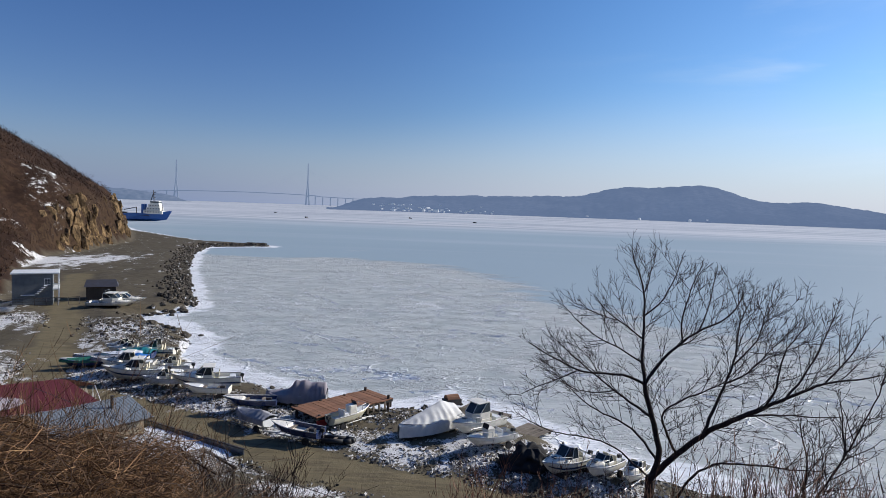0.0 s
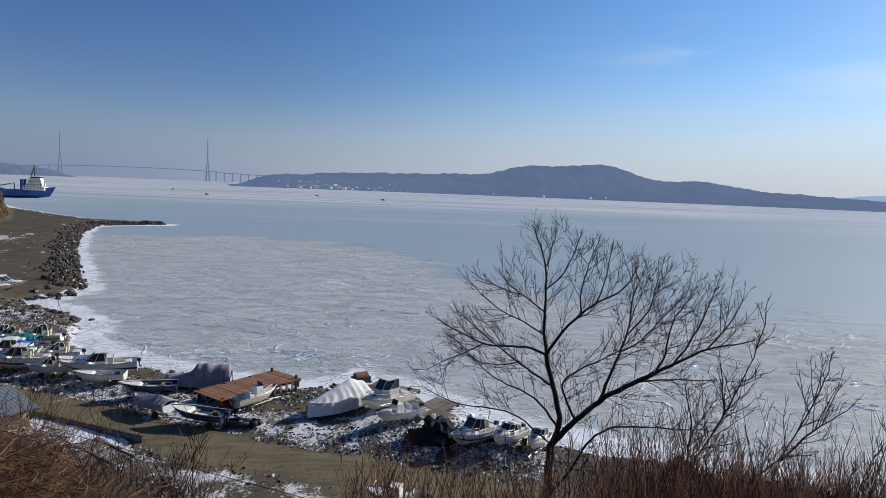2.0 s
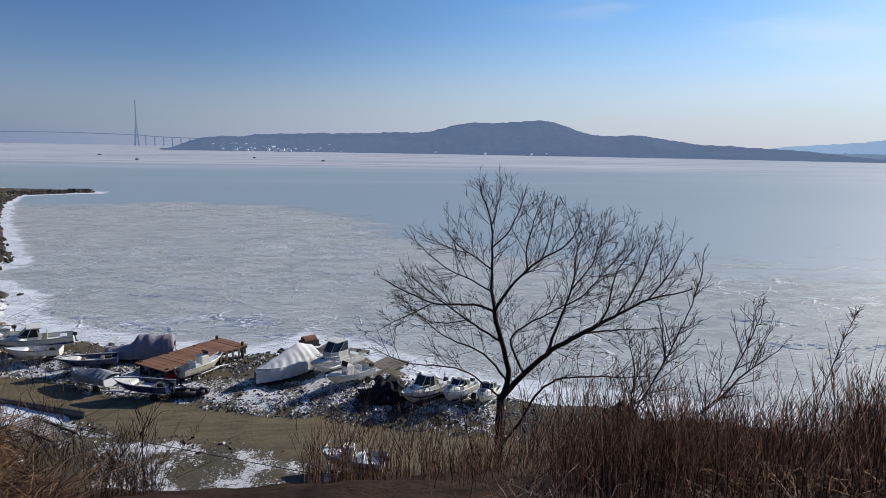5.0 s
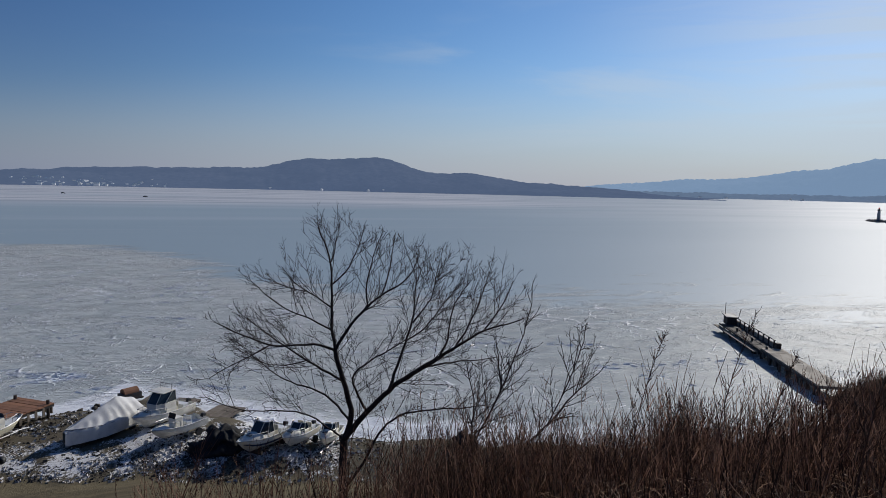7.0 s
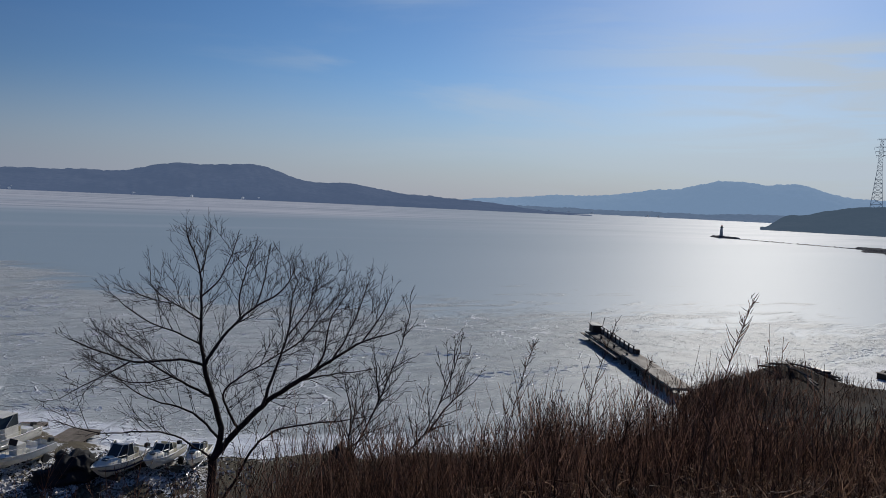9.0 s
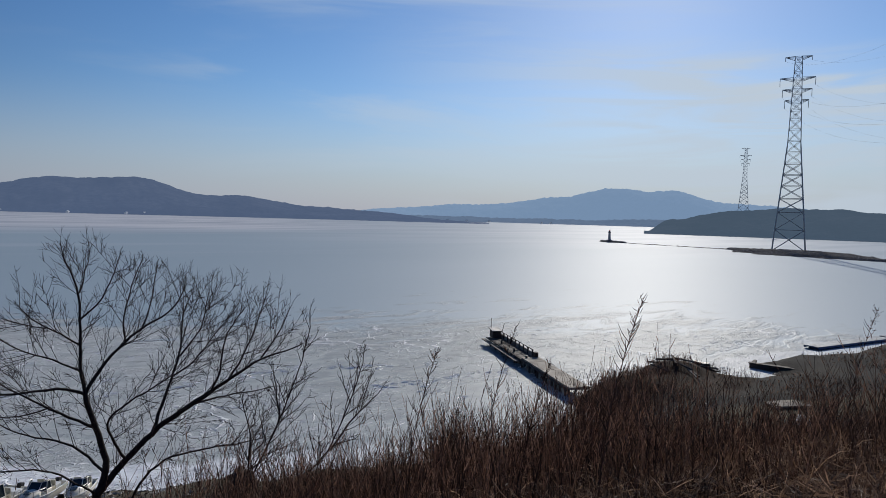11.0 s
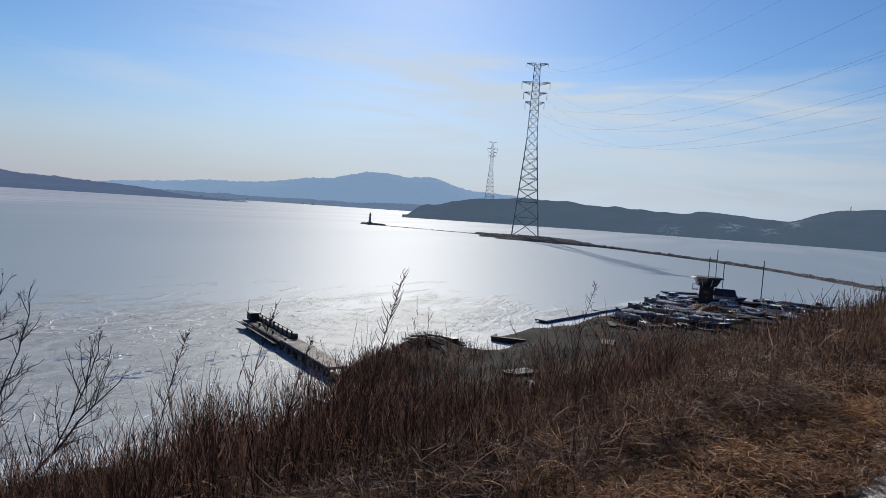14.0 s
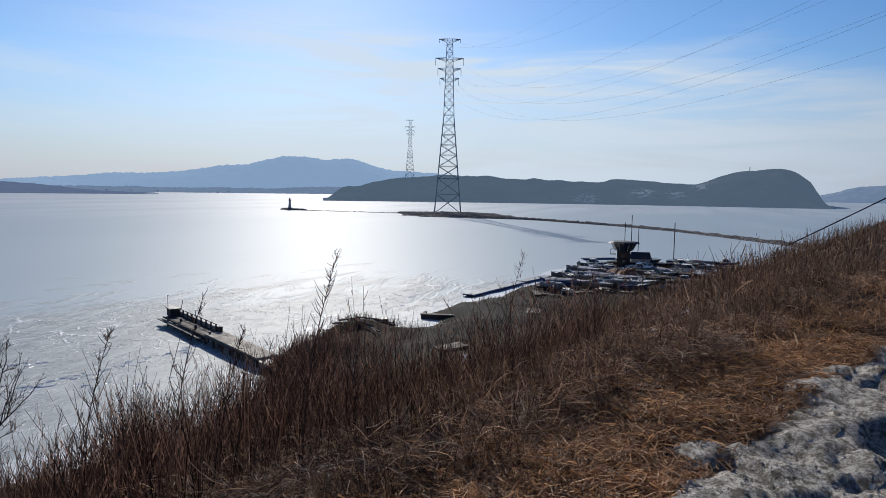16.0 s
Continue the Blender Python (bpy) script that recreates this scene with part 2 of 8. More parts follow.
def straw(name, pale, dark, through_light=0.4, few=1.4):
    """Dry stems: each stem has its own shade."""
    m, nt, b = shader(name)
    g = nt.nodes.new("ShaderNodeNewGeometry")
    isl = g.outputs["Random Per Island"]
    p = position(nt)
    patch = noise_node(nt, 0.7, 3, 0.5, p)
    c = mixed(nt, maths(nt, "POWER", isl, few), dark, pale)
    c = mixed(nt, ranged(nt, patch, 0.35, 0.7, 0, 0.55), c, dark)
    link(nt, c, b.inputs["Base Color"])
    b.inputs["Roughness"].default_value = 0.7
    b.inputs["Specular IOR Level"].default_value = 0.35
    # dry blades let some of the sun through
    thin = nt.nodes.new("ShaderNodeBsdfTranslucent")
    link(nt, c, thin.inputs["Color"])
    both = nt.nodes.new("ShaderNodeMixShader")
    both.inputs["Fac"].default_value = through_light
    link(nt, b.outputs["BSDF"], both.inputs[1])
    link(nt, thin.outputs["BSDF"], both.inputs[2])
    link(nt, both.outputs["Shader"], nt.nodes["Material Output"].inputs["Surface"])
    return m


M_HEADSCRUB = straw("headland_scrub_stems", *M_HEADSCRUB_TONES, 0.1)
# reeds lighter than M_WEED: side sunlight on the brow put into the tone
M_REED = straw("sunlit_brown_reed_stems", (0.5, 0.32, 0.21), (0.055, 0.03, 0.02), 0.36, 1.6)
M_STRAW = straw("straw_stems", (0.42, 0.24, 0.115), (0.032, 0.016, 0.009), 0.35, 1.8)
M_WEED = straw("dry_weed_stems", (0.52, 0.31, 0.22), (0.021, 0.0105, 0.0078), 0.32, 2.4)
M_GRASS = straw("dry_grass_blades", (0.86, 0.5, 0.25), (0.1, 0.042, 0.019), 0.42, 1.4)
M_PALEGRASS = straw("bleached_grass_blades", (0.78, 0.52, 0.35), (0.045, 0.021, 0.014), 0.38, 1.8)
# ---- geometry helpers ----


def value_noise(x, y, seed=0):
    """Smooth lattice noise in -1 to 1 on arrays."""
    xi, yi = np.floor(x).astype(np.int64), np.floor(y).astype(np.int64)
    fx, fy = x - xi, y - yi
    fx, fy = fx * fx * (3 - 2 * fx), fy * fy * (3 - 2 * fy)

    def h(a, b):
        n = (a * 374761393 + b * 668265263 + seed * 1442695041) & 0x7FFFFFFF
        n = ((n ^ (n >> 13)) * 1274126177) & 0x7FFFFFFF
        return ((n ^ (n >> 16)) & 0xFFFF) / 32767.5 - 1
    top = h(xi, yi) * (1 - fx) + h(xi + 1, yi) * fx
    bot = h(xi, yi + 1) * (1 - fx) + h(xi + 1, yi + 1) * fx
    return top * (1 - fy) + bot * fy


def fbm(x, y, octaves=4, seed=0, gain=0.5):
    s, a = 0, 1.0
    for k in range(octaves):
        s = s + a * value_noise(x * 2 ** k + 17.3 * k, y * 2 ** k - 9.1 * k, seed + k)
        a *= gain
    return s


def smooth(a, b, v):
    t = np.clip((v - a) / (b - a), 0, 1)
    return t * t * (3 - 2 * t)


def line_distance(px, py, pts):
    """Distance to a broken line, and on which side of it: positive to its right."""
    best, side = np.full(px.shape, 1e9), np.zeros(px.shape)
    for (x0, y0), (x1, y1) in zip(pts[:-1], pts[1:]):
        dx, dy = x1 - x0, y1 - y0
        t = np.clip(((px - x0) * dx + (py - y0) * dy) / (dx * dx + dy * dy), 0, 1)
        qx, qy = px - x0 - t * dx, py - y0 - t * dy
        d = np.hypot(qx, qy)
        near = d < best
        best = np.where(near, d, best)
        side = np.where(near, qx * dy - qy * dx, side)
    return best, side


def inside(px, py, poly):
    r = np.zeros(px.shape, bool)
    for (x0, y0), (x1, y1) in zip(poly, poly[1:] + poly[:1]):
        if y0 == y1:
            continue
        cross = ((y0 > py) != (y1 > py)) & (px < (x1 - x0) * (py - y0) / (y1 - y0) + x0)
        r ^= cross
    return r


def mesh_from(name, verts, faces, material, smooth_shade=True):
    me = bpy.data.meshes.new(name)
    verts, faces = np.asarray(verts, np.float32), np.asarray(faces, np.int32)
    me.vertices.add(len(verts))
    me.vertices.foreach_set("co", verts.ravel())
    k = faces.shape[1]
    me.loops.add(faces.size)
    me.loops.foreach_set("vertex_index", faces.ravel())
    me.polygons.add(len(faces))
    me.polygons.foreach_set("loop_start", np.arange(0, faces.size, k, dtype=np.int32))
    me.polygons.foreach_set("use_smooth", np.full(len(faces), smooth_shade))
    me.update(calc_edges=True)
    if material:
        me.materials.append(material)
    return me


def attribute(me, name, values):
    a = me.attributes.new(name, "FLOAT", "POINT")
    a.data.foreach_set("value", np.asarray(values, np.float32))


# ---- plan of the land ----
WEST_SHORE = [(-900, 1000), (-420, 640), (-262, 440), (-217, 381), (-167, 331), (-134, 300), (-98, 291), (-97, 287), (-123, 272), (-110, 234), (-86, 179),
              (-65, 137), (-55.6, 119), (-60, 108), (-52, 102), (-42.8, 93), (-40, 84), (-36, 78), (-29, 73), (-20.7, 68.7), (-15, 65.6), (-9.4, 64.9)]
EAST_SHORE = [(-5.4, 65), (-3.3, 68.3), (-0.2, 66.6), (2.7, 63.2), (5.8, 59.7), (9, 56), (12, 52.4), (19, 49.4), (28, 45.2), (35, 41.7), (46, 39), (57, 38.5), (61, 43), (66, 45.5),
              (75, 44.5), (84, 48), (89, 45), (87.5, 37.5), (95, 33), (99, 39.5), (112, 37.4), (121, 32.2), (133, 31.7), (149, 27.5), (170, 27), (191, 20), (199, 5), (199, -12), (215, -34), (290, -62)]
SHORE = WEST_SHORE + EAST_SHORE
LAND = SHORE + [(420, -140), (900, -700), (-900, -700)]
HILL_FOOT = [(-400, 640), (-262, 440), (-192, 334), (-156, 268), (-149, 242), (-142, 217), (-140, 196), (-121, 159), (-86, 108), (-80, 80), (-90, 50)]
ROAD = [(-100, 152), (-79, 114), (-67, 98), (-46, 63), (-25, 53.6), (-17.5, 49.4), (-9.5, 45.8), (0, 42.2), (13, 37.5), (40, 30), (70, 26), (110, 10), (150, -8)]
PATH_EDGE = 0.33


def slope_run(x, y):
    """How far down the bank a place lies from the edge of the footpath's terrace."""
    east = smooth(-2.0, 3.0, np.asarray(x, float))
    k = 0.15 + (PATH_EDGE - 0.15) * east
    return (y - (0.8 + 0.6 * east) + k * x) / np.sqrt(1 + k * k)


def path_side(x, y):
    """Distance from the edge of the trodden snow, down the slope."""
    return (y + 0.05 + 0.47 * (x - 3.9)) / math.hypot(1, 0.47)


def ground_height(x, y):
    x, y = np.asarray(x, float), np.asarray(y, float)
    d, _ = line_distance(x, y, SHORE)
    d = np.where(inside(x, y, LAND), d, -d)
    rough = fbm(x * 0.25, y * 0.25, 4, 3)
    beach = -0.7 + 1.9 * smooth(-1.5, 4.5, d + 0.8 * fbm(x * 0.4, y * 0.4, 3, 5)) + 0.10 * rough * smooth(0, 4, d)
    road, _ = line_distance(x, y, ROAD)
    beach += 0.35 * smooth(3.2, 5.5, road) * smooth(3, 9, d) * (0.5 + 0.5 * fbm(x * 0.15, y * 0.15, 3, 8))
    # heap of earth beside the root of the pier
    beach += 1.25 * np.exp(-(((x - 80) / 7) ** 2 + ((y - 40.5) / 5) ** 2)) * (1 + 0.3 * rough)
    beach += 1.3 * np.exp(-(((x - 66) / 6) ** 2 + ((y - 40.3) / 3.4) ** 2)) * (1 + 0.3 * rough)
    # the near bank: a terrace with a footpath, then a steep slope
    s = slope_run(x, y) + 0.5 * fbm(x * 0.12, y * 0.12, 3, 11)
    run = np.maximum(s, 0)
    drop = 0.57 * (np.sqrt(run ** 2 + 1.7 ** 2) - 1.7)
    bank = 19.42 - drop + 0.25 * smooth(3, 12, s) * fbm(x * 0.3, y * 0.3, 3, 13)
    bank += 0.35 * np.maximum(-s - 5, 0) * (1 + 0.2 * rough)
    bank += 0.05 * fbm(x * 1.6, y * 1.6, 3, 14)
    bank = np.minimum(bank, 60)
    # the headland with its cliff
    h, side = line_distance(x, y, HILL_FOOT)
    inland = np.where(side > 0, h, 0) + 0.0
    inland = np.maximum(inland + 3.0 * fbm(x * 0.045, y * 0.045, 4, 21) * smooth(2, 14, inland), 0)
    inland = np.maximum(inland + 2.2 * fbm(x * 0.14, y * 0.14, 3, 27) * smooth(1, 6, inland), 0)
    cliff = 11 * smooth(0, 7, inland + 2.0 * fbm(x * 0.2, y * 0.2, 3, 25)) * smooth(170, 235, y + 2 * fbm(x * .1, y * .1, 2, 2))
    head = 1.5 + np.where(inland > 0, cliff + 0.83 * inland - 0.0029 * np.minimum(inland, 120) ** 2, 0)
    head = np.minimum(head, 58 + 0.05 * inland)
    head = np.where(inland > 0, head, -5)
    z = np.maximum(np.maximum(beach, bank), head)
    return np.where(d < -4, np.minimum(z, -0.7), z)


def zones(x, y, z):
    d, _ = line_distance(x, y, SHORE)
    d = np.where(inside(x, y, LAND), d, -d)
    road, _ = line_distance(x, y, ROAD)
    road_zone = 1 - smooth(1.9, 3.4, road + 0.7 * fbm(x * 0.3, y * 0.3, 3, 31))
    s = slope_run(x, y)
    bank = (s < 40) & (z > 2.6) & (y < 70 + 0 * x)
    h, side = line_distance(x, y, HILL_FOOT)
    head = (side > 0) & (h > 0.5)
    mound = (np.exp(-(((x - 78) / 15) ** 2 + ((y - 39) / 9) ** 2)) > 0.45) | (np.exp(-(((x - 65) / 8) ** 2 + ((y - 39.5) / 6) ** 2)) > 0.4)
    brush = np.where(bank | head | mound, 1.0, 0.0)
    snow = 0.3 - 0.14 * smooth(95, 130, y) + 0.34 * np.exp(-(((x - 3) / 11) ** 2 + ((y - 49) / 5.5) ** 2)) + 0.5 * np.exp(-(((x + 19) / 11) ** 2 + ((y - 53.5) / 3.6) ** 2))
    snow += 0.2 * np.exp(-(((x + 7) / 7) ** 2 + ((y - 36) / 3) ** 2)) + 0.4 * np.exp(-(((x + 52) / 5) ** 2 + ((y - 66) / 14) ** 2))
    snow += 0.55 * np.exp(-(((x + 122) / 13) ** 2 + ((y - 182) / 26) ** 2)) + 0.3 * np.exp(-(((x + 82) / 6) ** 2 + ((y - 96) / 10) ** 2))
    snow += 0.7 * smooth(2.2, 0.0, d)
    for sx_, sy_, wx_, wy_, k_ in ((-151, 210, 8, 8, 0.5), (-146, 186, 4, 5, 0.5), (-131, 181, 6, 8, 0.5), (-116, 190, 5, 9, 0.3), (-72, 95, 6, 6, 0.4), (-46, 89, 5, 4, 0.25), (-53, 94, 4, 4, 0.3)):
        snow += k_ * np.exp(-((x - sx_) / wx_) ** 2 - ((y - sy_) / wy_) ** 2)
    snow += 0.55 * np.exp(-(((x + 161) / 11) ** 2 + ((y - 226) / 12) ** 2)) + 0.6 * np.exp(-(((x + 22) / 4.5) ** 2 + ((y - 46) / 3) ** 2))
    snow += 0.32 * np.exp(-(((x + 38) / 12) ** 2 + ((y - 66) / 7) ** 2)) + 0.9 * np.exp(-(((x + 24.0) / 3.6) ** 2 + ((y - 47.8) / 3.0) ** 2)) + 0.35 * np.exp(-(((x + 10.5) / 3.5) ** 2 + ((y - 42.6) / 1.6) ** 2))
    snow -= 0.5 * np.exp(-(((x + 10) / 5) ** 2 + ((y - 59) / 4) ** 2)) + 0.3 * smooth(55, 75, x)
    snow -= 0.38 * smooth(1.2, 2.6, d) * smooth(7.5, 5.0, d) * smooth(4, -2, x) * smooth(-62, -52, x)
    snow += 0.3 * np.exp(-(((x + 52) / 5) ** 2 + ((y - 92) / 7) ** 2)) + 0.3 * np.exp(-(((x + 27) / 5) ** 2 + ((y - 58.5) / 2.2) ** 2))
    across_path = path_side(x, y)
    path = smooth(2.5, 3.3, x + 0.3 * fbm(x * 1.5, y * 1.5, 3, 43)) * (1 - smooth(1.45, 1.8, np.abs(across_path + 1.62 + 0.2 * fbm(x * 1.2, y * 1.2, 3, 41))))
    return road_zone, np.clip(snow, 0, 1), brush, path, d


def polar_grid(r0, r1, ratio, fine, coarse, lo, hi):
    az = np.concatenate([np.arange(lo, hi, fine), np.arange(hi, lo + 360, coarse)])
    n = int(math.log(r1 / r0) / math.log(ratio)) + 1
    r = r0 * ratio ** np.arange(n)
    r[0] = 0.002 if r0 < 1 else r0
    A, Rr = np.meshgrid(np.radians(az), r)
    k = len(az)
    i, j = np.meshgrid(np.arange(n - 1), np.arange(k), indexing="ij")
    a, b = i * k + j, i * k + (j + 1) % k
    faces = np.stack([a, a + k, b + k, b], -1).reshape(-1, 4)
    return (Rr * np.sin(A)).ravel(), (Rr * np.cos(A)).ravel(), faces, k


gx, gy, gf, gk = polar_grid(0.8, 700.0, 1.0148, 0.48, 5.0, -62, 128)
gz = ground_height(gx, gy)
g_road, g_snow, g_brush, g_path, g_d = zones(gx, gy, gz)
# trodden, refrozen snow on the footpath
gz += g_path * (0.05 + 0.055 * fbm(gx * 1.9, gy * 1.9, 5, 51, 0.6) - 0.055 * smooth(0.3, 0.6, fbm(gx * 3.4, gy * 3.4, 2, 52)) + 0.022 * fbm(gx * 9, gy * 9, 3, 53))

M_GROUND, nt, b = shader("shore_earth_and_snow")
p = position(nt)


def attr(nt, name):
    a = nt.nodes.new("ShaderNodeAttribute")
    a.attribute_name = name
    return a.outputs["Fac"]


n_big, n_mid, n_fine, n_grain = (noise_node(nt, s, 5, 0.6, p) for s in (0.12, 0.55, 2.6, 14.0))
gravel = mixed(nt, n_fine, (0.05, 0.041, 0.028), (0.16, 0.134, 0.092))
gravel = mixed(nt, ranged(nt, n_grain, 0.35, 0.65), gravel, (0.115, 0.1, 0.072))
mud = mixed(nt, n_mid, (0.135, 0.11, 0.064), (0.215, 0.178, 0.11))
tracks = noise_node(nt, 0.5, 4, 0.6, position(nt, (0.5, 4.5, 1), (0, 0, 18)))
mud = mixed(nt, ranged(nt, tracks, 0.45, 0.65, 0, 0.55), mud, (0.095, 0.077, 0.053))
# backlit shade of the cove gravel, put into the colour as a darker mix
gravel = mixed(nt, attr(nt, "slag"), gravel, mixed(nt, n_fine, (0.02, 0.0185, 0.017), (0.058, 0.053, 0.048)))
gravel = mixed(nt, ranged(nt, n_mid, 0.42, 0.62, 0, 0.6), gravel, (0.055, 0.046, 0.036))
gravel = mixed(nt, ranged(nt, n_big, 0.5, 0.62, 0, 0.5), gravel, (0.11, 0.093, 0.07))
earth = mixed(nt, attr(nt, "road"), gravel, mud)
# the same backlit shade halves the cove's earth colour, road included
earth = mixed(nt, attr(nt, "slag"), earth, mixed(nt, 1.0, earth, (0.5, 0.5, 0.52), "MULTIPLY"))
scrub = mixed(nt, n_fine, (0.012, 0.0075, 0.0055), (0.046, 0.026, 0.016))
scrub = mixed(nt, ranged(nt, n_mid, 0.4, 0.65), scrub, (0.056, 0.032, 0.02))
scrub = mixed(nt, ranged(nt, n_big, 0.45, 0.6, 0, 0.7), scrub, (0.026, 0.015, 0.011))
slope = nt.nodes.new("ShaderNodeSeparateXYZ")
gg = nt.nodes.new("ShaderNodeNewGeometry")
link(nt, gg.outputs["True Normal"], slope.inputs[0])
rock = mixed(nt, noise_node(nt, 0.35, 6, 0.7, position(nt, (1, 1, 2.2))), (0.02, 0.013, 0.009), (0.085, 0.052, 0.03))
tufted = ranged(nt, noise_node(nt, 0.9, 5, 0.7, position(nt, (1, 1, 0.5))), 0.45, 0.62)
rock = mixed(nt, tufted, rock, (0.022, 0.013, 0.01))
scrub = mixed(nt, ranged(nt, slope.outputs["Z"], 0.70, 0.5), scrub, rock)
earth = mixed(nt, attr(nt, "brush"), earth, scrub)
streaks = noise_node(nt, 0.5, 6, 0.65, position(nt, (1.4, 0.8, 1), (0, 0, 25)))
n_speck = noise_node(nt, 5.5, 4, 0.8, p)
snow_f = maths(nt, "ADD", maths(nt, "MULTIPLY", streaks, 0.4), maths(nt, "MULTIPLY", n_speck, 0.75))
snow_f = maths(nt, "ADD", snow_f, 0.275)
snow_f = maths(nt, "ADD", snow_f, maths(nt, "MULTIPLY", maths(nt, "SUBTRACT", attr(nt, "snow"), 0.5), 0.62))
snow_f = maths(nt, "ADD", snow_f, maths(nt, "MULTIPLY", maths(nt, "SUBTRACT", n_mid, 0.5), 0.75))
snow_f = maths(nt, "ADD", snow_f, maths(nt, "MULTIPLY", maths(nt, "SUBTRACT", noise_node(nt, 0.16, 4, 0.6, position(nt, (1.5, 0.75, 1), (0, 0, 20))), 0.5), 1.0))
snow_f = maths(nt, "SUBTRACT", snow_f, maths(nt, "MULTIPLY", attr(nt, "road"), 0.3))
snow_f = maths(nt, "SUBTRACT", snow_f, maths(nt, "MULTIPLY", attr(nt, "brush"), 0.17))
snow_f = ranged(nt, snow_f, 0.84, 0.93)
trod = ranged(nt, maths(nt, "ADD", attr(nt, "path"), maths(nt, "MULTIPLY", maths(nt, "SUBTRACT", n_fine, 0.5), 0.9)), 0.4, 0.6)
white = mixed(nt, n_fine, (0.56, 0.55, 0.54), (0.8, 0.8, 0.8))
white = mixed(nt, ranged(nt, noise_node(nt, 9, 4, 0.75, p), 0.52, 0.66, 0, 0.8), white, (0.2, 0.18, 0.155))
old = mixed(nt, ranged(nt, noise_node(nt, 14, 6, 0.75, p), 0.4, 0.6), (0.2, 0.175, 0.14), (0.76, 0.71, 0.63))
old = mixed(nt, ranged(nt, noise_node(nt, 55, 4, 0.7, p), 0.5, 0.64, 0.0, 0.6), old, (0.09, 0.078, 0.065))
white = mixed(nt, attr(nt, "path"), white, old)
snow_all = maths(nt, "MAXIMUM", snow_f, trod)
link(nt, mixed(nt, snow_all, earth, white), b.inputs["Base Color"])
link(nt, maths(nt, "ADD", ranged(nt, snow_all, 0, 1, 0.92, 0.5), maths(nt, "MULTIPLY", attr(nt, "path"), 0.2)), b.inputs["Roughness"])
b.inputs["Specular IOR Level"].default_value = 0.08
hgt = maths(nt, "ADD", maths(nt, "MULTIPLY", n_fine, 0.6), maths(nt, "MULTIPLY", n_grain, 0.3))
hgt = maths(nt, "ADD", hgt, maths(nt, "MULTIPLY", maths(nt, "MULTIPLY", noise_node(nt, 34, 7, 0.8, p), attr(nt, "path")), 0.9))
bumped(nt, b, maths(nt, "ADD", hgt, maths(nt, "MULTIPLY", snow_all, 0.25)), 0.8, 0.12)

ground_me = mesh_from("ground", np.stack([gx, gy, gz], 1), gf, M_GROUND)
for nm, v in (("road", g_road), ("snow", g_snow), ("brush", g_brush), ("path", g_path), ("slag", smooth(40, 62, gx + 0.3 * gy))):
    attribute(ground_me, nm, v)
tagged(new("ground", ground_me), "brown winter shore with patchy snow, dirt road and scrubby bank", "ground", kind="structure")

# ---- the frozen bay: one sheet out to the horizon ----
ix, iy, if_, ik = polar_grid(20.0, 30000.0, 1.032, 0.7, 6.0, -62, 128)
i_d, _ = line_distance(ix, iy, SHORE)
i_d = np.where(inside(ix, iy, LAND), -i_d, i_d)
ridge = fbm(ix * 0.35, iy * 0.7, 4, 61)
iz = 0.10 * smooth(0.1, 0.9, ridge) * smooth(60, 4, i_d) + 0.16 * smooth(2.5, 0, np.abs(i_d - 1.0)) * (0.6 + 0.6 * fbm(ix * 0.5, iy * 0.5, 3, 63))
iz = np.where(np.hypot(ix, iy) > 400, 0, iz)
M_ICE, nt, b = shader("sea_ice")
p = position(nt)
shore_d = attr(nt, "shore")
broad = noise_node(nt, 0.006, 4, 0.5, position(nt, (0.55, 1.0, 1), (0, 0, -30)), 0.4)
lanes = noise_node(nt, 0.0022, 6, 0.6, position(nt, (0.5, 4.0, 1), (0, 0, -28)), 0.3)
crust = noise_node(nt, 0.22, 6, 0.62, position(nt, (0.6, 1.25, 1), (0, 0, -22)), 0.9)
fine = noise_node(nt, 1.6, 5, 0.65, position(nt, (0.6, 1.3, 1), (0, 0, -22)), 0.6)
plates = nt.nodes.new("ShaderNodeTexVoronoi")
plates.feature = "DISTANCE_TO_EDGE"
plates.inputs["Scale"].default_value = 0.16
warp = nt.nodes.new("ShaderNodeVectorMath")
warp.operation = "MULTIPLY_ADD"
wn_ = nt.nodes.new("ShaderNodeTexNoise")
wn_.inputs["Scale"].default_value = 0.25
link(nt, p, wn_.inputs["Vector"])
link(nt, wn_.outputs["Color"], warp.inputs[0])
warp.inputs[1].default_value = (7, 7, 0)
link(nt, p, warp.inputs[2])
link(nt, warp.outputs["Vector"], plates.inputs["Vector"])
near_shore = maths(nt, "ADD", attr(nt, "crust"), maths(nt, "MULTIPLY", maths(nt, "SUBTRACT", noise_node(nt, 0.1, 5, 0.65, position(nt, (0.5, 1.3, 1), (0, 0, -24)), 0.6), 0.5), 1.5))
near_shore = ranged(nt, near_shore, 0.3, 0.7)
bare = mixed(nt, broad, (0.226, 0.32, 0.385), (0.3, 0.395, 0.455))
bare = mixed(nt, ranged(nt, lanes, 0.55, 0.75, 0.0, 0.35), bare, (0.5, 0.53, 0.57))
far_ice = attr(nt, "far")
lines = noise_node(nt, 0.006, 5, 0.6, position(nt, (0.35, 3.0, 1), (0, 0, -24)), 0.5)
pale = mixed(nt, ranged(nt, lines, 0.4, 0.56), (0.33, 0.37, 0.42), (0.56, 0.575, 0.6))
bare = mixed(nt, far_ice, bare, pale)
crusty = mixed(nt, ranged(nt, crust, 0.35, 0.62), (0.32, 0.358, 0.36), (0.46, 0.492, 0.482))
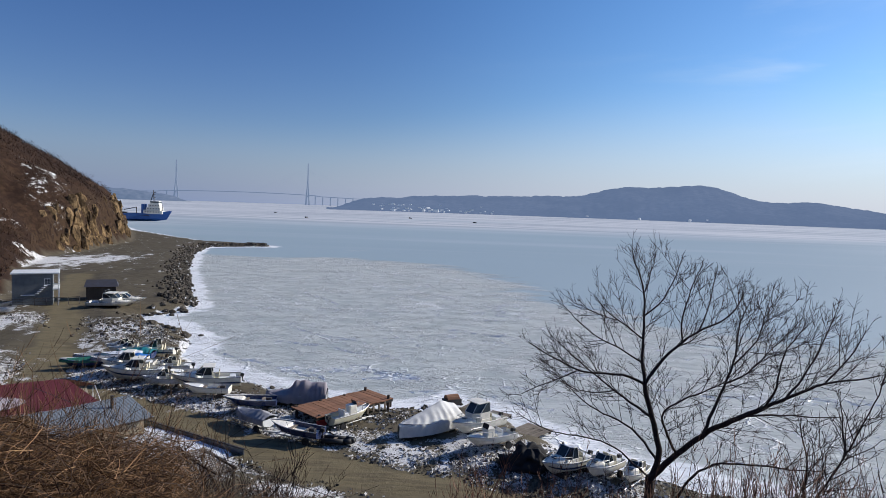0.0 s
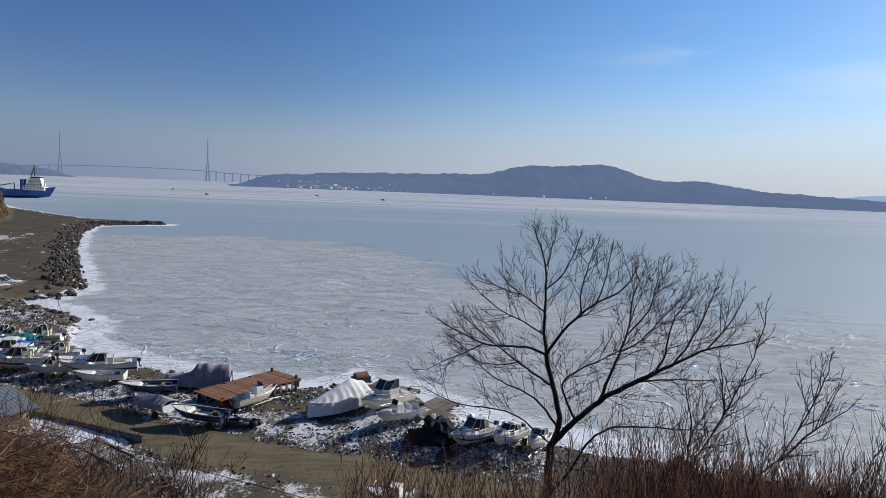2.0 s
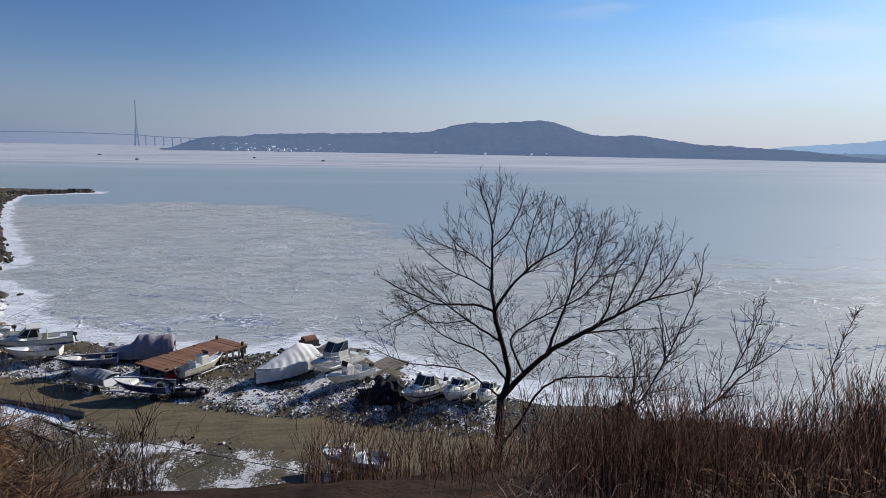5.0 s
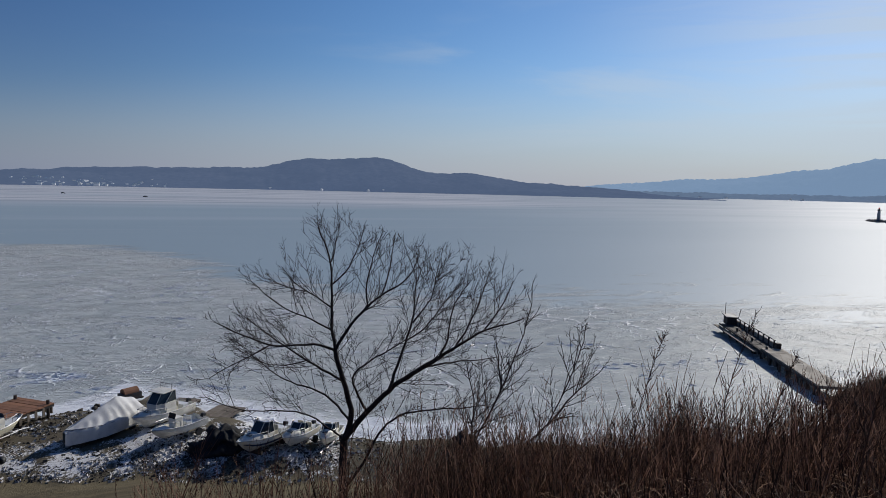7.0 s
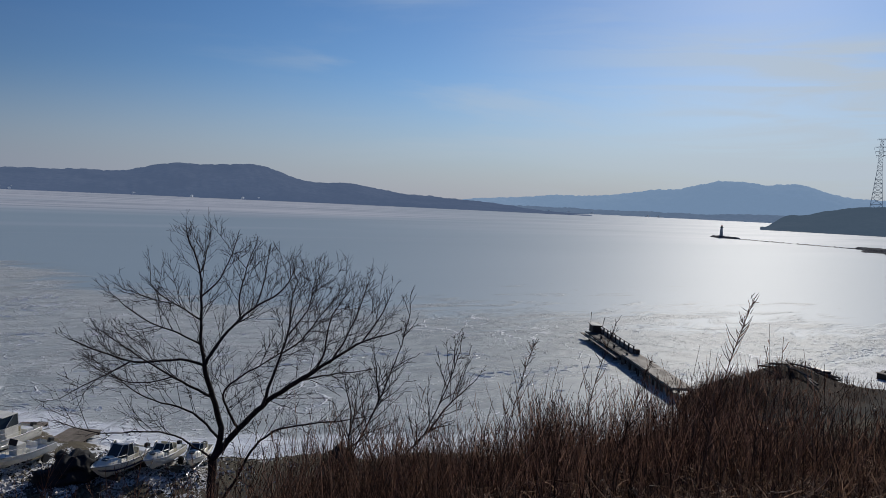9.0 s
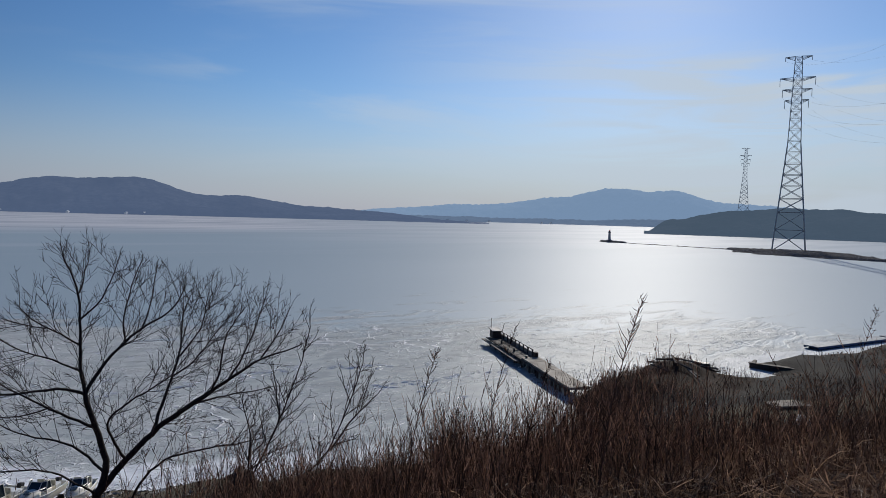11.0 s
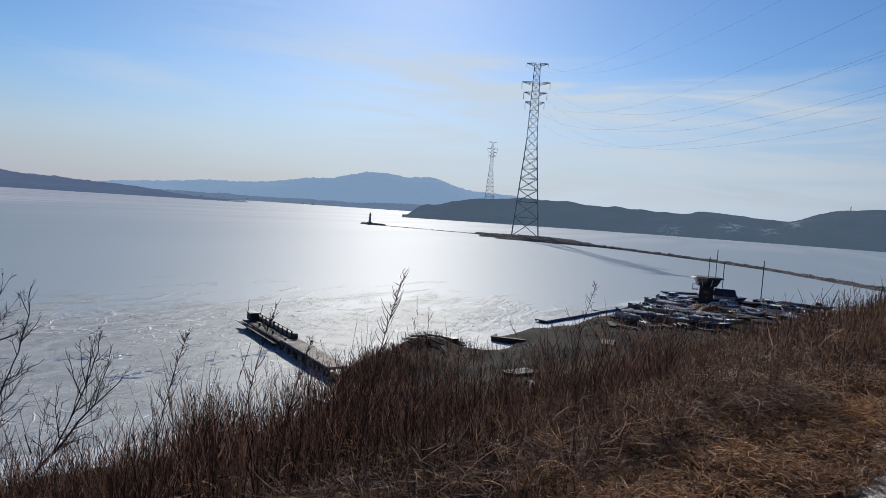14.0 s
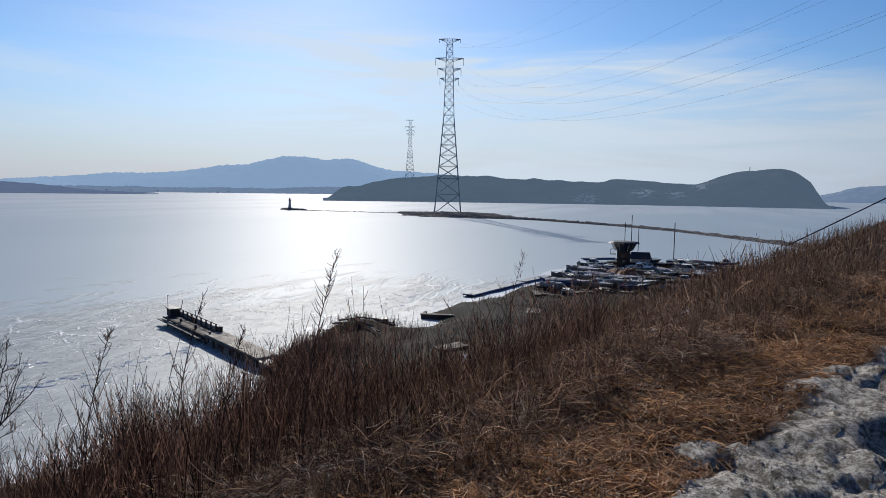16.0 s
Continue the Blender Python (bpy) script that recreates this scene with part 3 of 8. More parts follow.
# crust colours turn darker with bearing, from 12 to 46 degrees
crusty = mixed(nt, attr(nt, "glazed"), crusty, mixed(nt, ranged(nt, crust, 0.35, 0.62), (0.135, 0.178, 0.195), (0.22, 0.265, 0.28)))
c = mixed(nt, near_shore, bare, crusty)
rim = maths(nt, "ADD", shore_d, maths(nt, "MULTIPLY", maths(nt, "SUBTRACT", noise_node(nt, 0.3, 4, 0.6, p), 0.5), 7.0))
c = mixed(nt, maths(nt, "MULTIPLY", ranged(nt, rim, 4.5, 2.6), ranged(nt, attr(nt, "glazed"), 0, 1, 1.0, 0.35)), c, (0.84, 0.86, 0.885))
strokes = noise_node(nt, 0.42, 3, 0.5, position(nt, (0.55, 1.5, 1), (0, 0, -24)), 1.6)
strokes = maths(nt, "ABSOLUTE", maths(nt, "SUBTRACT", strokes, 0.5), 0)
strokes = ranged(nt, strokes, 0.028, 0.004)
strokes = maths(nt, "MULTIPLY", strokes, ranged(nt, noise_node(nt, 0.09, 4, 0.6, p), 0.46, 0.6))
strokes = maths(nt, "MULTIPLY", strokes, near_shore)
scratch = noise_node(nt, 0.75, 2, 0.5, position(nt, (0.5, 1.5, 1), (0, 0, -30)), 2.2)
scratch = ranged(nt, maths(nt, "ABSOLUTE", maths(nt, "SUBTRACT", scratch, 0.5), 0), 0.02, 0.004)
scratch = maths(nt, "MULTIPLY", scratch, ranged(nt, noise_node(nt, 0.3, 3, 0.6, position(nt, (1, 1, 1), (0, 0, 40))), 0.5, 0.62))
strokes = maths(nt, "MAXIMUM", strokes, maths(nt, "MULTIPLY", scratch, near_shore))
strokes = maths(nt, "MULTIPLY", strokes, ranged(nt, attr(nt, "glazed"), 0, 1, 1.0, 0.4))
c = mixed(nt, maths(nt, "MULTIPLY", strokes, 0.75), c, (0.86, 0.87, 0.88))
ridges = ranged(nt, plates.outputs["Distance"], 0.035, 0.0)
ridges = maths(nt, "MULTIPLY", maths(nt, "MULTIPLY", ridges, near_shore), ranged(nt, noise_node(nt, 0.05, 3, 0.5, p), 0.5, 0.62))
c = mixed(nt, maths(nt, "MULTIPLY", ridges, 0.6), c, (0.85, 0.87, 0.9))
hh = maths(nt, "ADD", maths(nt, "MULTIPLY", crust, 1.0), maths(nt, "MULTIPLY", fine, 0.36))
hh = maths(nt, "ADD", hh, maths(nt, "MULTIPLY", ridges, 0.35))
hh = maths(nt, "ADD", hh, maths(nt, "MULTIPLY", strokes, 0.5))
hh = maths(nt, "MULTIPLY", hh, ranged(nt, near_shore, 0, 1, 0.14, 1.0))
hh = maths(nt, "MULTIPLY", hh, ranged(nt, attr(nt, "glazed"), 0, 1, 1.0, 0.5))
ice_normal = bumped(nt, b, hh, 0.95, 0.5)
# matt crust with a thin share of polished ice
matt, polish, both = (nt.nodes.new(k) for k in ("ShaderNodeBsdfDiffuse", "ShaderNodeBsdfGlossy", "ShaderNodeMixShader"))
link(nt, c, matt.inputs["Color"])
link(nt, ice_normal, matt.inputs["Normal"])
link(nt, ice_normal, polish.inputs["Normal"])
polish.inputs["Roughness"].default_value = 0.47
grazing = nt.nodes.new("ShaderNodeFresnel")
grazing.inputs["IOR"].default_value = 1.31
link(nt, maths(nt, "MULTIPLY", grazing.outputs["Fac"], 0.0075), both.inputs["Fac"])
frost, wide = nt.nodes.new("ShaderNodeBsdfGlossy"), nt.nodes.new("ShaderNodeMixShader")
frost.inputs["Roughness"].default_value = 0.66
link(nt, maths(nt, "MULTIPLY", grazing.outputs["Fac"], 0.18), wide.inputs["Fac"])
link(nt, ice_normal, frost.inputs["Normal"])
link(nt, matt.outputs["BSDF"], wide.inputs[1])
link(nt, frost.outputs["BSDF"], wide.inputs[2])
link(nt, wide.outputs["Shader"], both.inputs[1])
link(nt, polish.outputs["BSDF"], both.inputs[2])
link(nt, both.outputs["Shader"], nt.nodes["Material Output"].inputs["Surface"])
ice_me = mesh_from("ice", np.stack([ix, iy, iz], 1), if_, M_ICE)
attribute(ice_me, "shore", np.clip(i_d, -50, 2000))
i_r, i_az = np.hypot(ix, iy), np.degrees(np.arctan2(ix, iy))
# how far out the crusted snow lies, by bearing from the bank
reach = np.interp(i_az, (-40, -22, -10, -2, 6, 14, 24, 40, 60, 80), (240, 260, 255, 190, 142, 125, 118, 135, 140, 120)) * (1 + 0.16 * fbm(ix * 0.012, iy * 0.02, 4, 67))
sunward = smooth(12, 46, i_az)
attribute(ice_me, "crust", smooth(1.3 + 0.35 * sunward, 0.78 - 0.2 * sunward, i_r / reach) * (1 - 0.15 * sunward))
# darker crust, fainter rim and strokes, lower relief towards the east
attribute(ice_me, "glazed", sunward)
# pale streaked tone beyond 480 to 900 m, weaker past bearing 22
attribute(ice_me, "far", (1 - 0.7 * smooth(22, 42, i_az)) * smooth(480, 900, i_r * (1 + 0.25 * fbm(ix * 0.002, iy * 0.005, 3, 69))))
tagged(new("ice", ice_me), "grey-blue frozen bay with crusted snow near the shore", "sea ice", kind="structure")

# ---- hills across the water ----


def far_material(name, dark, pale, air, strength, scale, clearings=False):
    """Bare winter woods far off: woods and clearings; the blue air in front of this backdrop is put in as emission."""
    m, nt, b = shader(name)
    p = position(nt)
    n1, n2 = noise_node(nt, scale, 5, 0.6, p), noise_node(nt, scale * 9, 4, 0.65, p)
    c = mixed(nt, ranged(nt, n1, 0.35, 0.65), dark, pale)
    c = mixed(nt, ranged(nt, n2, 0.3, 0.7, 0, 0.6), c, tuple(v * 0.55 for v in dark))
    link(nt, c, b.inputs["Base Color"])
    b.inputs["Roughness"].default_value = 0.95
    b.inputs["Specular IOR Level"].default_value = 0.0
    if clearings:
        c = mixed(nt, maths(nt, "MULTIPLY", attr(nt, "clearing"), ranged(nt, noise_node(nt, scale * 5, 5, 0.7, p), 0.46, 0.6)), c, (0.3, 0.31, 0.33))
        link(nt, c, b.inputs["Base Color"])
    # even blue glow stands in for haze, on woods, bridge and houses alike
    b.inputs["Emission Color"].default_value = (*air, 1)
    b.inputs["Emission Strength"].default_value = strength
    return m


def hill(name, label, lo, hi, near, depth, humps, material, step=0.12, rough=1.0, ends=(1.5, 1.5), clearings=()):
    """A long hill seen across the water: humps are (bearing, height in degrees above eye level, width in degrees)."""
    az = np.arange(lo, hi + step, step)
    height = np.zeros(len(az))
    for c0, h0, w0 in humps:
        height = np.maximum(height, 0) + h0 * np.exp(-((az - c0) / w0) ** 2)
    fade = smooth(lo, lo + ends[0], az) * smooth(hi, hi - ends[1], az)
    rows = np.array([0.0, 0.02, 0.1, 0.25, 0.45, 0.65, 0.82, 0.93, 1.0, 1.25, 1.8])
    prof = np.array([-0.02, 0.06, 0.2, 0.42, 0.66, 0.84, 0.95, 0.99, 1.0, 0.8, 0.0])
    fine_rows = np.unique(np.concatenate([np.linspace(0, 1, 20), [1.25, 1.8]]))
    prof, rows = np.interp(fine_rows, rows, prof), fine_rows
    A, Rw = np.meshgrid(np.radians(az), rows)
    dist = near + depth * Rw
    crest = (near + depth) * np.tan(np.radians(height)) + 21
    z = prof[:, None] * (crest * fade)[None, :]
    x, y = dist * np.sin(A), dist * np.cos(A)
    s = 1 / (depth * 0.22)
    z += rough * depth * 0.012 * fbm(x * s, y * s, 5, 71) * np.clip(prof, 0, 1)[:, None] * (fade ** 0.5)[None, :]
    z += rough * 0.0011 * near * fbm(x * 0.05, y * 0.05, 2, 75) * (prof > 0.15)[:, None] * fade[None, :]
    k = len(az)
    i, j = np.meshgrid(np.arange(len(rows) - 1), np.arange(k - 1), indexing="ij")
    a = (i * k + j).ravel()
    f = np.stack([a, a + 1, a + k + 1, a + k], 1)
    me = mesh_from(name, np.stack([x.ravel(), y.ravel(), z.ravel()], 1), f, material)
    open_land = np.zeros(A.shape)
    for c0, row, w0, h0 in clearings:
        open_land += np.exp(-((np.degrees(A) - c0) / w0) ** 2 - ((Rw - row) / h0) ** 2)
    attribute(me, "clearing", np.clip(open_land.ravel(), 0, 1))
    return tagged(new(name, me), label, "hill", kind="structure")


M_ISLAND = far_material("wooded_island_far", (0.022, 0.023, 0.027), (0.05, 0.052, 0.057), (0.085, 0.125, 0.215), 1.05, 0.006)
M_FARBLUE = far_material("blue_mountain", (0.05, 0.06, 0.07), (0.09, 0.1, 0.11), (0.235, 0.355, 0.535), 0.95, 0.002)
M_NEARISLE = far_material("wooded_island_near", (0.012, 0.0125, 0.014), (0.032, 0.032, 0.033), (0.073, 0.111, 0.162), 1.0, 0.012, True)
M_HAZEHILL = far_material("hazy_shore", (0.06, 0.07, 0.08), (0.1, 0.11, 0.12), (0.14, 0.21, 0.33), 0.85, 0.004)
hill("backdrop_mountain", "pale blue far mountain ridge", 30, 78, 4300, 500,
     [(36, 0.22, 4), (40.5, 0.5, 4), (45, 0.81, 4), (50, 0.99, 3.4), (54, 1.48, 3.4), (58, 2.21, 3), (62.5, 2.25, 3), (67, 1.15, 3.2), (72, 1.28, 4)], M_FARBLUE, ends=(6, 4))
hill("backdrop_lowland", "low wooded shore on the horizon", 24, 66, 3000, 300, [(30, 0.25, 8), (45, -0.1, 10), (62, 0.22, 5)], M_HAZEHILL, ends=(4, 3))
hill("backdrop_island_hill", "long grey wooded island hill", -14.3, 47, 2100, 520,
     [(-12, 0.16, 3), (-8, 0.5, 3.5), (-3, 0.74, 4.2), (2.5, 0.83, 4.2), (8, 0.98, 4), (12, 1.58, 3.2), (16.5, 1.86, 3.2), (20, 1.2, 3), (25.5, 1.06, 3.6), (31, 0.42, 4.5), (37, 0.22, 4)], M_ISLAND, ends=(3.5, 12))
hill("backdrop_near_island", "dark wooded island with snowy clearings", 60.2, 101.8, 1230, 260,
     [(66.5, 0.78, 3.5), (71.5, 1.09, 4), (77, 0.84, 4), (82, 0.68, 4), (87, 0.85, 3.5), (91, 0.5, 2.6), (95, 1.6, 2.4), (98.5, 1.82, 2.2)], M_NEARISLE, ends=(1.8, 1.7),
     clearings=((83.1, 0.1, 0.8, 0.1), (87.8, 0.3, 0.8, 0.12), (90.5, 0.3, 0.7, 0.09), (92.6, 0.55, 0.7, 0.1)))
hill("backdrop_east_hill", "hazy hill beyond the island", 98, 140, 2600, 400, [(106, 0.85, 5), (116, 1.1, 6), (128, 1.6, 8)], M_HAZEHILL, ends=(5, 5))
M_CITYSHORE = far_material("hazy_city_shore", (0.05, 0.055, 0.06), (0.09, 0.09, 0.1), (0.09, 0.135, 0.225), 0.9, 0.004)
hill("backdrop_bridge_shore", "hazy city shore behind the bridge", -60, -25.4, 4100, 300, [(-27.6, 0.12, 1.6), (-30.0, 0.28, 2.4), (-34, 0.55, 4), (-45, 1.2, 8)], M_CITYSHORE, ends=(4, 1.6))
# ---- building helpers ----


def box(bm, centre, size, rot=(0, 0, 0), bevel=0.0):
    made = bmesh.ops.create_cube(bm, size=1.0, matrix=pose(*centre, *rot) @ Matrix.Diagonal((*size, 1)))
    if bevel:
        edges = {e for v in made["verts"] for e in v.link_edges}
        bmesh.ops.bevel(bm, geom=list(edges), offset=bevel, segments=2, profile=0.6, affect="EDGES")
    return made


def rod(bm, p0, p1, r0, r1=None, n=6, caps=True):
    p0, p1 = Vector(p0), Vector(p1)
    d = p1 - p0
    m = Matrix.Translation((p0 + p1) / 2) @ d.to_track_quat("Z", "Y").to_matrix().to_4x4()
    return bmesh.ops.create_cone(bm, cap_ends=caps, segments=n, radius1=r0, radius2=r0 if r1 is None else r1, depth=d.length, matrix=m)


def quads(bm, verts, faces):
    vs = [bm.verts.new(v) for v in verts]
    for f in faces:
        bm.faces.new([vs[i] for i in f])
    return vs


def sweep(bm, pts, r, n=5):
    """One unbroken round bar along a line of points."""
    pts = [Vector(p_) for p_ in pts]
    rings = []
    for k, p_ in enumerate(pts):
        d = (pts[min(k + 1, len(pts) - 1)] - pts[max(k - 1, 0)]).normalized()
        a = d.cross(Vector((0, 0, 1)) if abs(d.z) < 0.95 else Vector((1, 0, 0))).normalized()
        c_ = d.cross(a)
        rings.append([bm.verts.new(p_ + (a * math.cos(2 * math.pi * j / n) + c_ * math.sin(2 * math.pi * j / n)) * r) for j in range(n)])
    for r0, r1 in zip(rings[:-1], rings[1:]):
        for j in range(n):
            bm.faces.new((r0[j], r0[(j + 1) % n], r1[(j + 1) % n], r1[j]))
    return bm


def rods(pairs, r, n=5):
    bm = bmesh.new()
    for a, b_ in pairs:
        rod(bm, a, b_, r, n=n)
    return bm


def boxes(items, bevel=0.0):
    bm = bmesh.new()
    for it in items:
        box(bm, *it, bevel=bevel)
    return bm


def part(name, bm, material, parent, label="", shade=False):
    """Links a bmesh as one mesh object under a thing or a part."""
    me = bpy.data.meshes.new(name)
    bmesh.ops.recalc_face_normals(bm, faces=bm.faces)
    if shade:
        for f in bm.faces:
            f.smooth = True
    bm.to_mesh(me)
    bm.free()
    me.materials.append(material)
    ob = new(name, me)
    ob.parent = parent
    if label:
        tagged(ob, label)
    return ob


def share(name, me, parent, m, label=""):
    """One more piece on a mesh that others use too."""
    ob = new(name, me)
    ob.parent = parent
    ob.matrix_basis = m
    if label:
        tagged(ob, label)
    return ob


def thing(name, m, label, category, group="", kind=""):
    ob = new(name)
    ob.matrix_basis = m
    ob.empty_display_size = 0.3
    return tagged(ob, label, category, group, kind)


def gz_at(x, y):
    return float(ground_height(np.array([x]), np.array([y]))[0])


# ---- the cable-stayed bridge on the horizon ----
M_HAZESTEEL = far_material("hazy_bridge_concrete", (0.14, 0.15, 0.16), (0.2, 0.2, 0.21), (0.12, 0.17, 0.27), 0.8, 0.02)


def bearing(az, d):
    return Vector((math.sin(radians(az)) * d, math.cos(radians(az)) * d, 0))


PYLON_A, PYLON_B = bearing(-26.47, 4720), bearing(-15.9, 4600)
along = (PYLON_B - PYLON_A).normalized()
across = Vector((-along.y, along.x, 0))
bridge = thing("cable_stayed_bridge", pose(0, 0, 0), "slender grey cable-stayed bridge across the strait", "bridge")


def deck_height(u):
    return 64 + 10 * (1 - ((u - 0.5) / 0.62) ** 2) * (1 if 0 <= u <= 1 else 1) if -0.1 <= u <= 1.1 else 60 - 22 * max(u - 1.1, -0.1 - u)


span = (PYLON_B - PYLON_A).length
for foot, top in ((PYLON_A, 274.0), (PYLON_B, 286.0)):
    bm = bmesh.new()
    knee = top * 0.55
    for s in (-1, 1):
        side = across * 19 * s + along * 11 * s
        rod(bm, foot + side, foot + side * 0.12 + Vector((0, 0, knee)), 5.5, 4.0, 6)
    rod(bm, foot + Vector((0, 0, knee - 4)), foot + Vector((0, 0, top)), 5.2, 3.0, 6)
    box(bm, (foot.x, foot.y, 58), (34, 8, 6), (0, 0, math.degrees(math.atan2(across.y, across.x))))
    part("pylon", bm, M_HAZESTEEL, bridge)
for u0 in np.arange(-0.62, 1.42, 0.04):
    a, b_ = (PYLON_A + along * span * u for u in (u0, u0 + 0.04))
    a, b_ = a + Vector((0, 0, deck_height(u0))), b_ + Vector((0, 0, deck_height(u0 + 0.04)))
    bm = bmesh.new()
    mid, d = (a + b_) / 2, b_ - a
    bmesh.ops.create_cube(bm, size=1.0, matrix=Matrix.Translation(mid) @ d.to_track_quat("X", "Z").to_matrix().to_4x4() @ Matrix.Diagonal((d.length + 1, 24, 4.5, 1)))
    part("deck_segment", bm, M_HAZESTEEL, bridge)
for u in (-0.55, -0.47, -0.39, -0.31, -0.23, -0.15, -0.07, 1.06, 1.12, 1.18, 1.24, 1.3, 1.36):
    p0 = PYLON_A + along * span * u
    part("pier", rods([(p0, p0 + Vector((0, 0, deck_height(u))))], 3.6, 6), M_HAZESTEEL, bridge)
for foot, top in ((PYLON_A, 274.0), (PYLON_B, 286.0)):
    base_u = (foot - PYLON_A).dot(along) / span
    for k in range(1, 9):
        for s in (-1, 1):
            u = base_u + s * 0.055 * k
            p1 = PYLON_A + along * span * u + Vector((0, 0, deck_height(u)))
            part("stay_cable", rods([(foot + Vector((0, 0, top * (0.62 + 0.04 * k))), p1)], 0.14, 4), M_HAZESTEEL, bridge)

# ---- houses of the far villages ----
M_FARHOUSE = far_material("far_house_wall", (0.5, 0.5, 0.5), (0.75, 0.75, 0.74), (0.14, 0.17, 0.22), 0.7, 0.05)
M_FARROOF = far_material("far_house_roof", (0.25, 0.25, 0.26), (0.6, 0.6, 0.62), (0.1, 0.14, 0.2), 0.8, 0.05)


def far_house(m, w, d, h, label, group):
    t = thing("village_house", m, label, "house", group)
    part("wall", boxes([((0, 0, h / 2), (w, d, h))]), M_FARHOUSE, t)
    bm = bmesh.new()
    x, y, r = w / 2 * 1.08, d / 2 * 1.1, h + w * 0.28
    quads(bm, [(-x, -y, h), (x, -y, h), (x, y, h), (-x, y, h), (-x, 0, r), (x, 0, r)], [(0, 1, 5, 4), (2, 3, 4, 5), (0, 4, 3), (1, 2, 5), (0, 3, 2, 1)])
    part("roof", bm, M_FARROOF, t)
    return t


far_houses = [far_house(pose(0, 0, -200), 12, 9, 6, "small pale house on the far wooded shore", "far village"),
              far_house(pose(0, 0, -200), 22, 12, 9, "long pale building on the far wooded shore", "far village")]
rng = random.Random(4)
spots = [(rng.uniform(-10.5, -1.5) + rng.uniform(0, 3), 2112 + 130 * rng.random() ** 1.6, rng.random() < 0.2) for _ in range(80)] + [(rng.uniform(5, 24), rng.uniform(2106, 2125), False) for _ in range(5)]
spots += [(43.3, 2990, False), (45.0, 2990, False), (47, 2990, False), (51.6, 2990, False), (52.4, 2990, False)]
for i, (az, d, big) in enumerate(spots):
    p0 = bearing(az, d)
    depth, near = (520, 2100) if d > 2000 else (260, 1230)
    z0 = max(0.0, (d - near) / depth * 1.55 * 45) if 2000 < d < 2900 else (0 if d > 2900 else (d - 1230) * 0.3)
    m = pose(p0.x, p0.y, z0, 0, 0, rng.uniform(0, 180)) @ Matrix.Scale(rng.uniform(0.4, 0.75) if d < 2900 else 1.0, 4)
    if i < 2:
        far_houses[i].matrix_basis = m
    else:
        copy_thing(far_houses[int(big)], m).scale = m.to_scale()

# ---- the spit with the power pylon and the lighthouse ----
SPIT = [(262, -62), (300, -50), (330, -35), (385, -5), (425, 28), (478, 88), (505, 132), (532, 180), (550, 232), (556, 300), (562, 352), (571, 372)]


def spit_mesh():
    xs, ys = np.meshgrid(np.arange(250, 600, 1.6), np.arange(-75, 392, 1.6))
    d, _ = line_distance(xs, ys, SPIT)
    half = 1.4 + 30 * np.exp(-(((xs - 520) / 44) ** 4 + ((ys - 172) / 50) ** 4)) + 9 * np.exp(-(((xs - 564) / 14) ** 2 + ((ys - 360) / 12) ** 2))
    half *= 1 + 0.3 * fbm(xs * 0.09, ys * 0.09, 3, 81)
    half *= np.where((ys > 236) & (ys < 340), 0.55, 1)
    low = np.where((ys > 236) & (ys < 340), 0.42, 1)
    z = -0.5 + low * (1.7 + 1.6 * np.exp(-(((xs - 524) / 34) ** 2 + ((ys - 172) / 46) ** 2))) * smooth(1.0, 0.0, d / half - 0.6) + 0.7 * np.abs(fbm(xs * 0.3, ys * 0.3, 3, 83)) * (d < half * 1.5)
    k = xs.shape[1]
    i, j = np.meshgrid(np.arange(xs.shape[0] - 1), np.arange(k - 1), indexing="ij")
    a = (i * k + j).ravel()
    f = np.stack([a, a + 1, a + k + 1, a + k], 1)
    keep = (z.ravel()[f] > -0.35).any(1)
    return np.stack([xs.ravel(), ys.ravel(), z.ravel()], 1), f[keep]


M_ROCK, nt, b = shader("shore_rock")
p = position(nt)
r1, r2 = noise_node(nt, 0.4, 5, 0.65, p), noise_node(nt, 3.5, 4, 0.6, p)
c = mixed(nt, ranged(nt, r1, 0.3, 0.7), (0.04, 0.034, 0.028), (0.17, 0.148, 0.118))
c = mixed(nt, ranged(nt, r2, 0.35, 0.7, 0, 0.7), c, (0.05, 0.045, 0.04))
c = mixed(nt, ranged(nt, noise_node(nt, 0.9, 4, 0.6, p), 0.62, 0.7, 0, 0.8), c, (0.7, 0.72, 0.75))
link(nt, c, b.inputs["Base Color"])
b.inputs["Roughness"].default_value = 0.95
b.inputs["Specular IOR Level"].default_value = 0.05
bumped(nt, b, r2, 0.7, 0.1)
M_SPIT, nt, b = shader("wet_dark_rubble")
p = position(nt)
r3 = noise_node(nt, 0.6, 5, 0.7, p)
c = mixed(nt, ranged(nt, r3, 0.35, 0.65), (0.035, 0.033, 0.032), (0.13, 0.12, 0.112))
c = mixed(nt, ranged(nt, noise_node(nt, 2.2, 4, 0.7, p), 0.5, 0.66, 0, 0.6), c, (0.6, 0.62, 0.65))
link(nt, c, b.inputs["Base Color"])
b.inputs["Roughness"].default_value = 1.0
b.inputs["Specular IOR Level"].default_value = 0.0
bumped(nt, b, r3, 0.8, 0.4)
sv, sf = spit_mesh()
tagged(new("spit_breakwater", mesh_from("spit_breakwater", sv, sf, M_SPIT)), "long low stony spit with rubble edges in the ice", "breakwater", kind="structure")


def half_width(z):
    return 11.9 - 7.2 * min(z / 85, 1) - 2.3 * max(0, (z - 85) / 70)


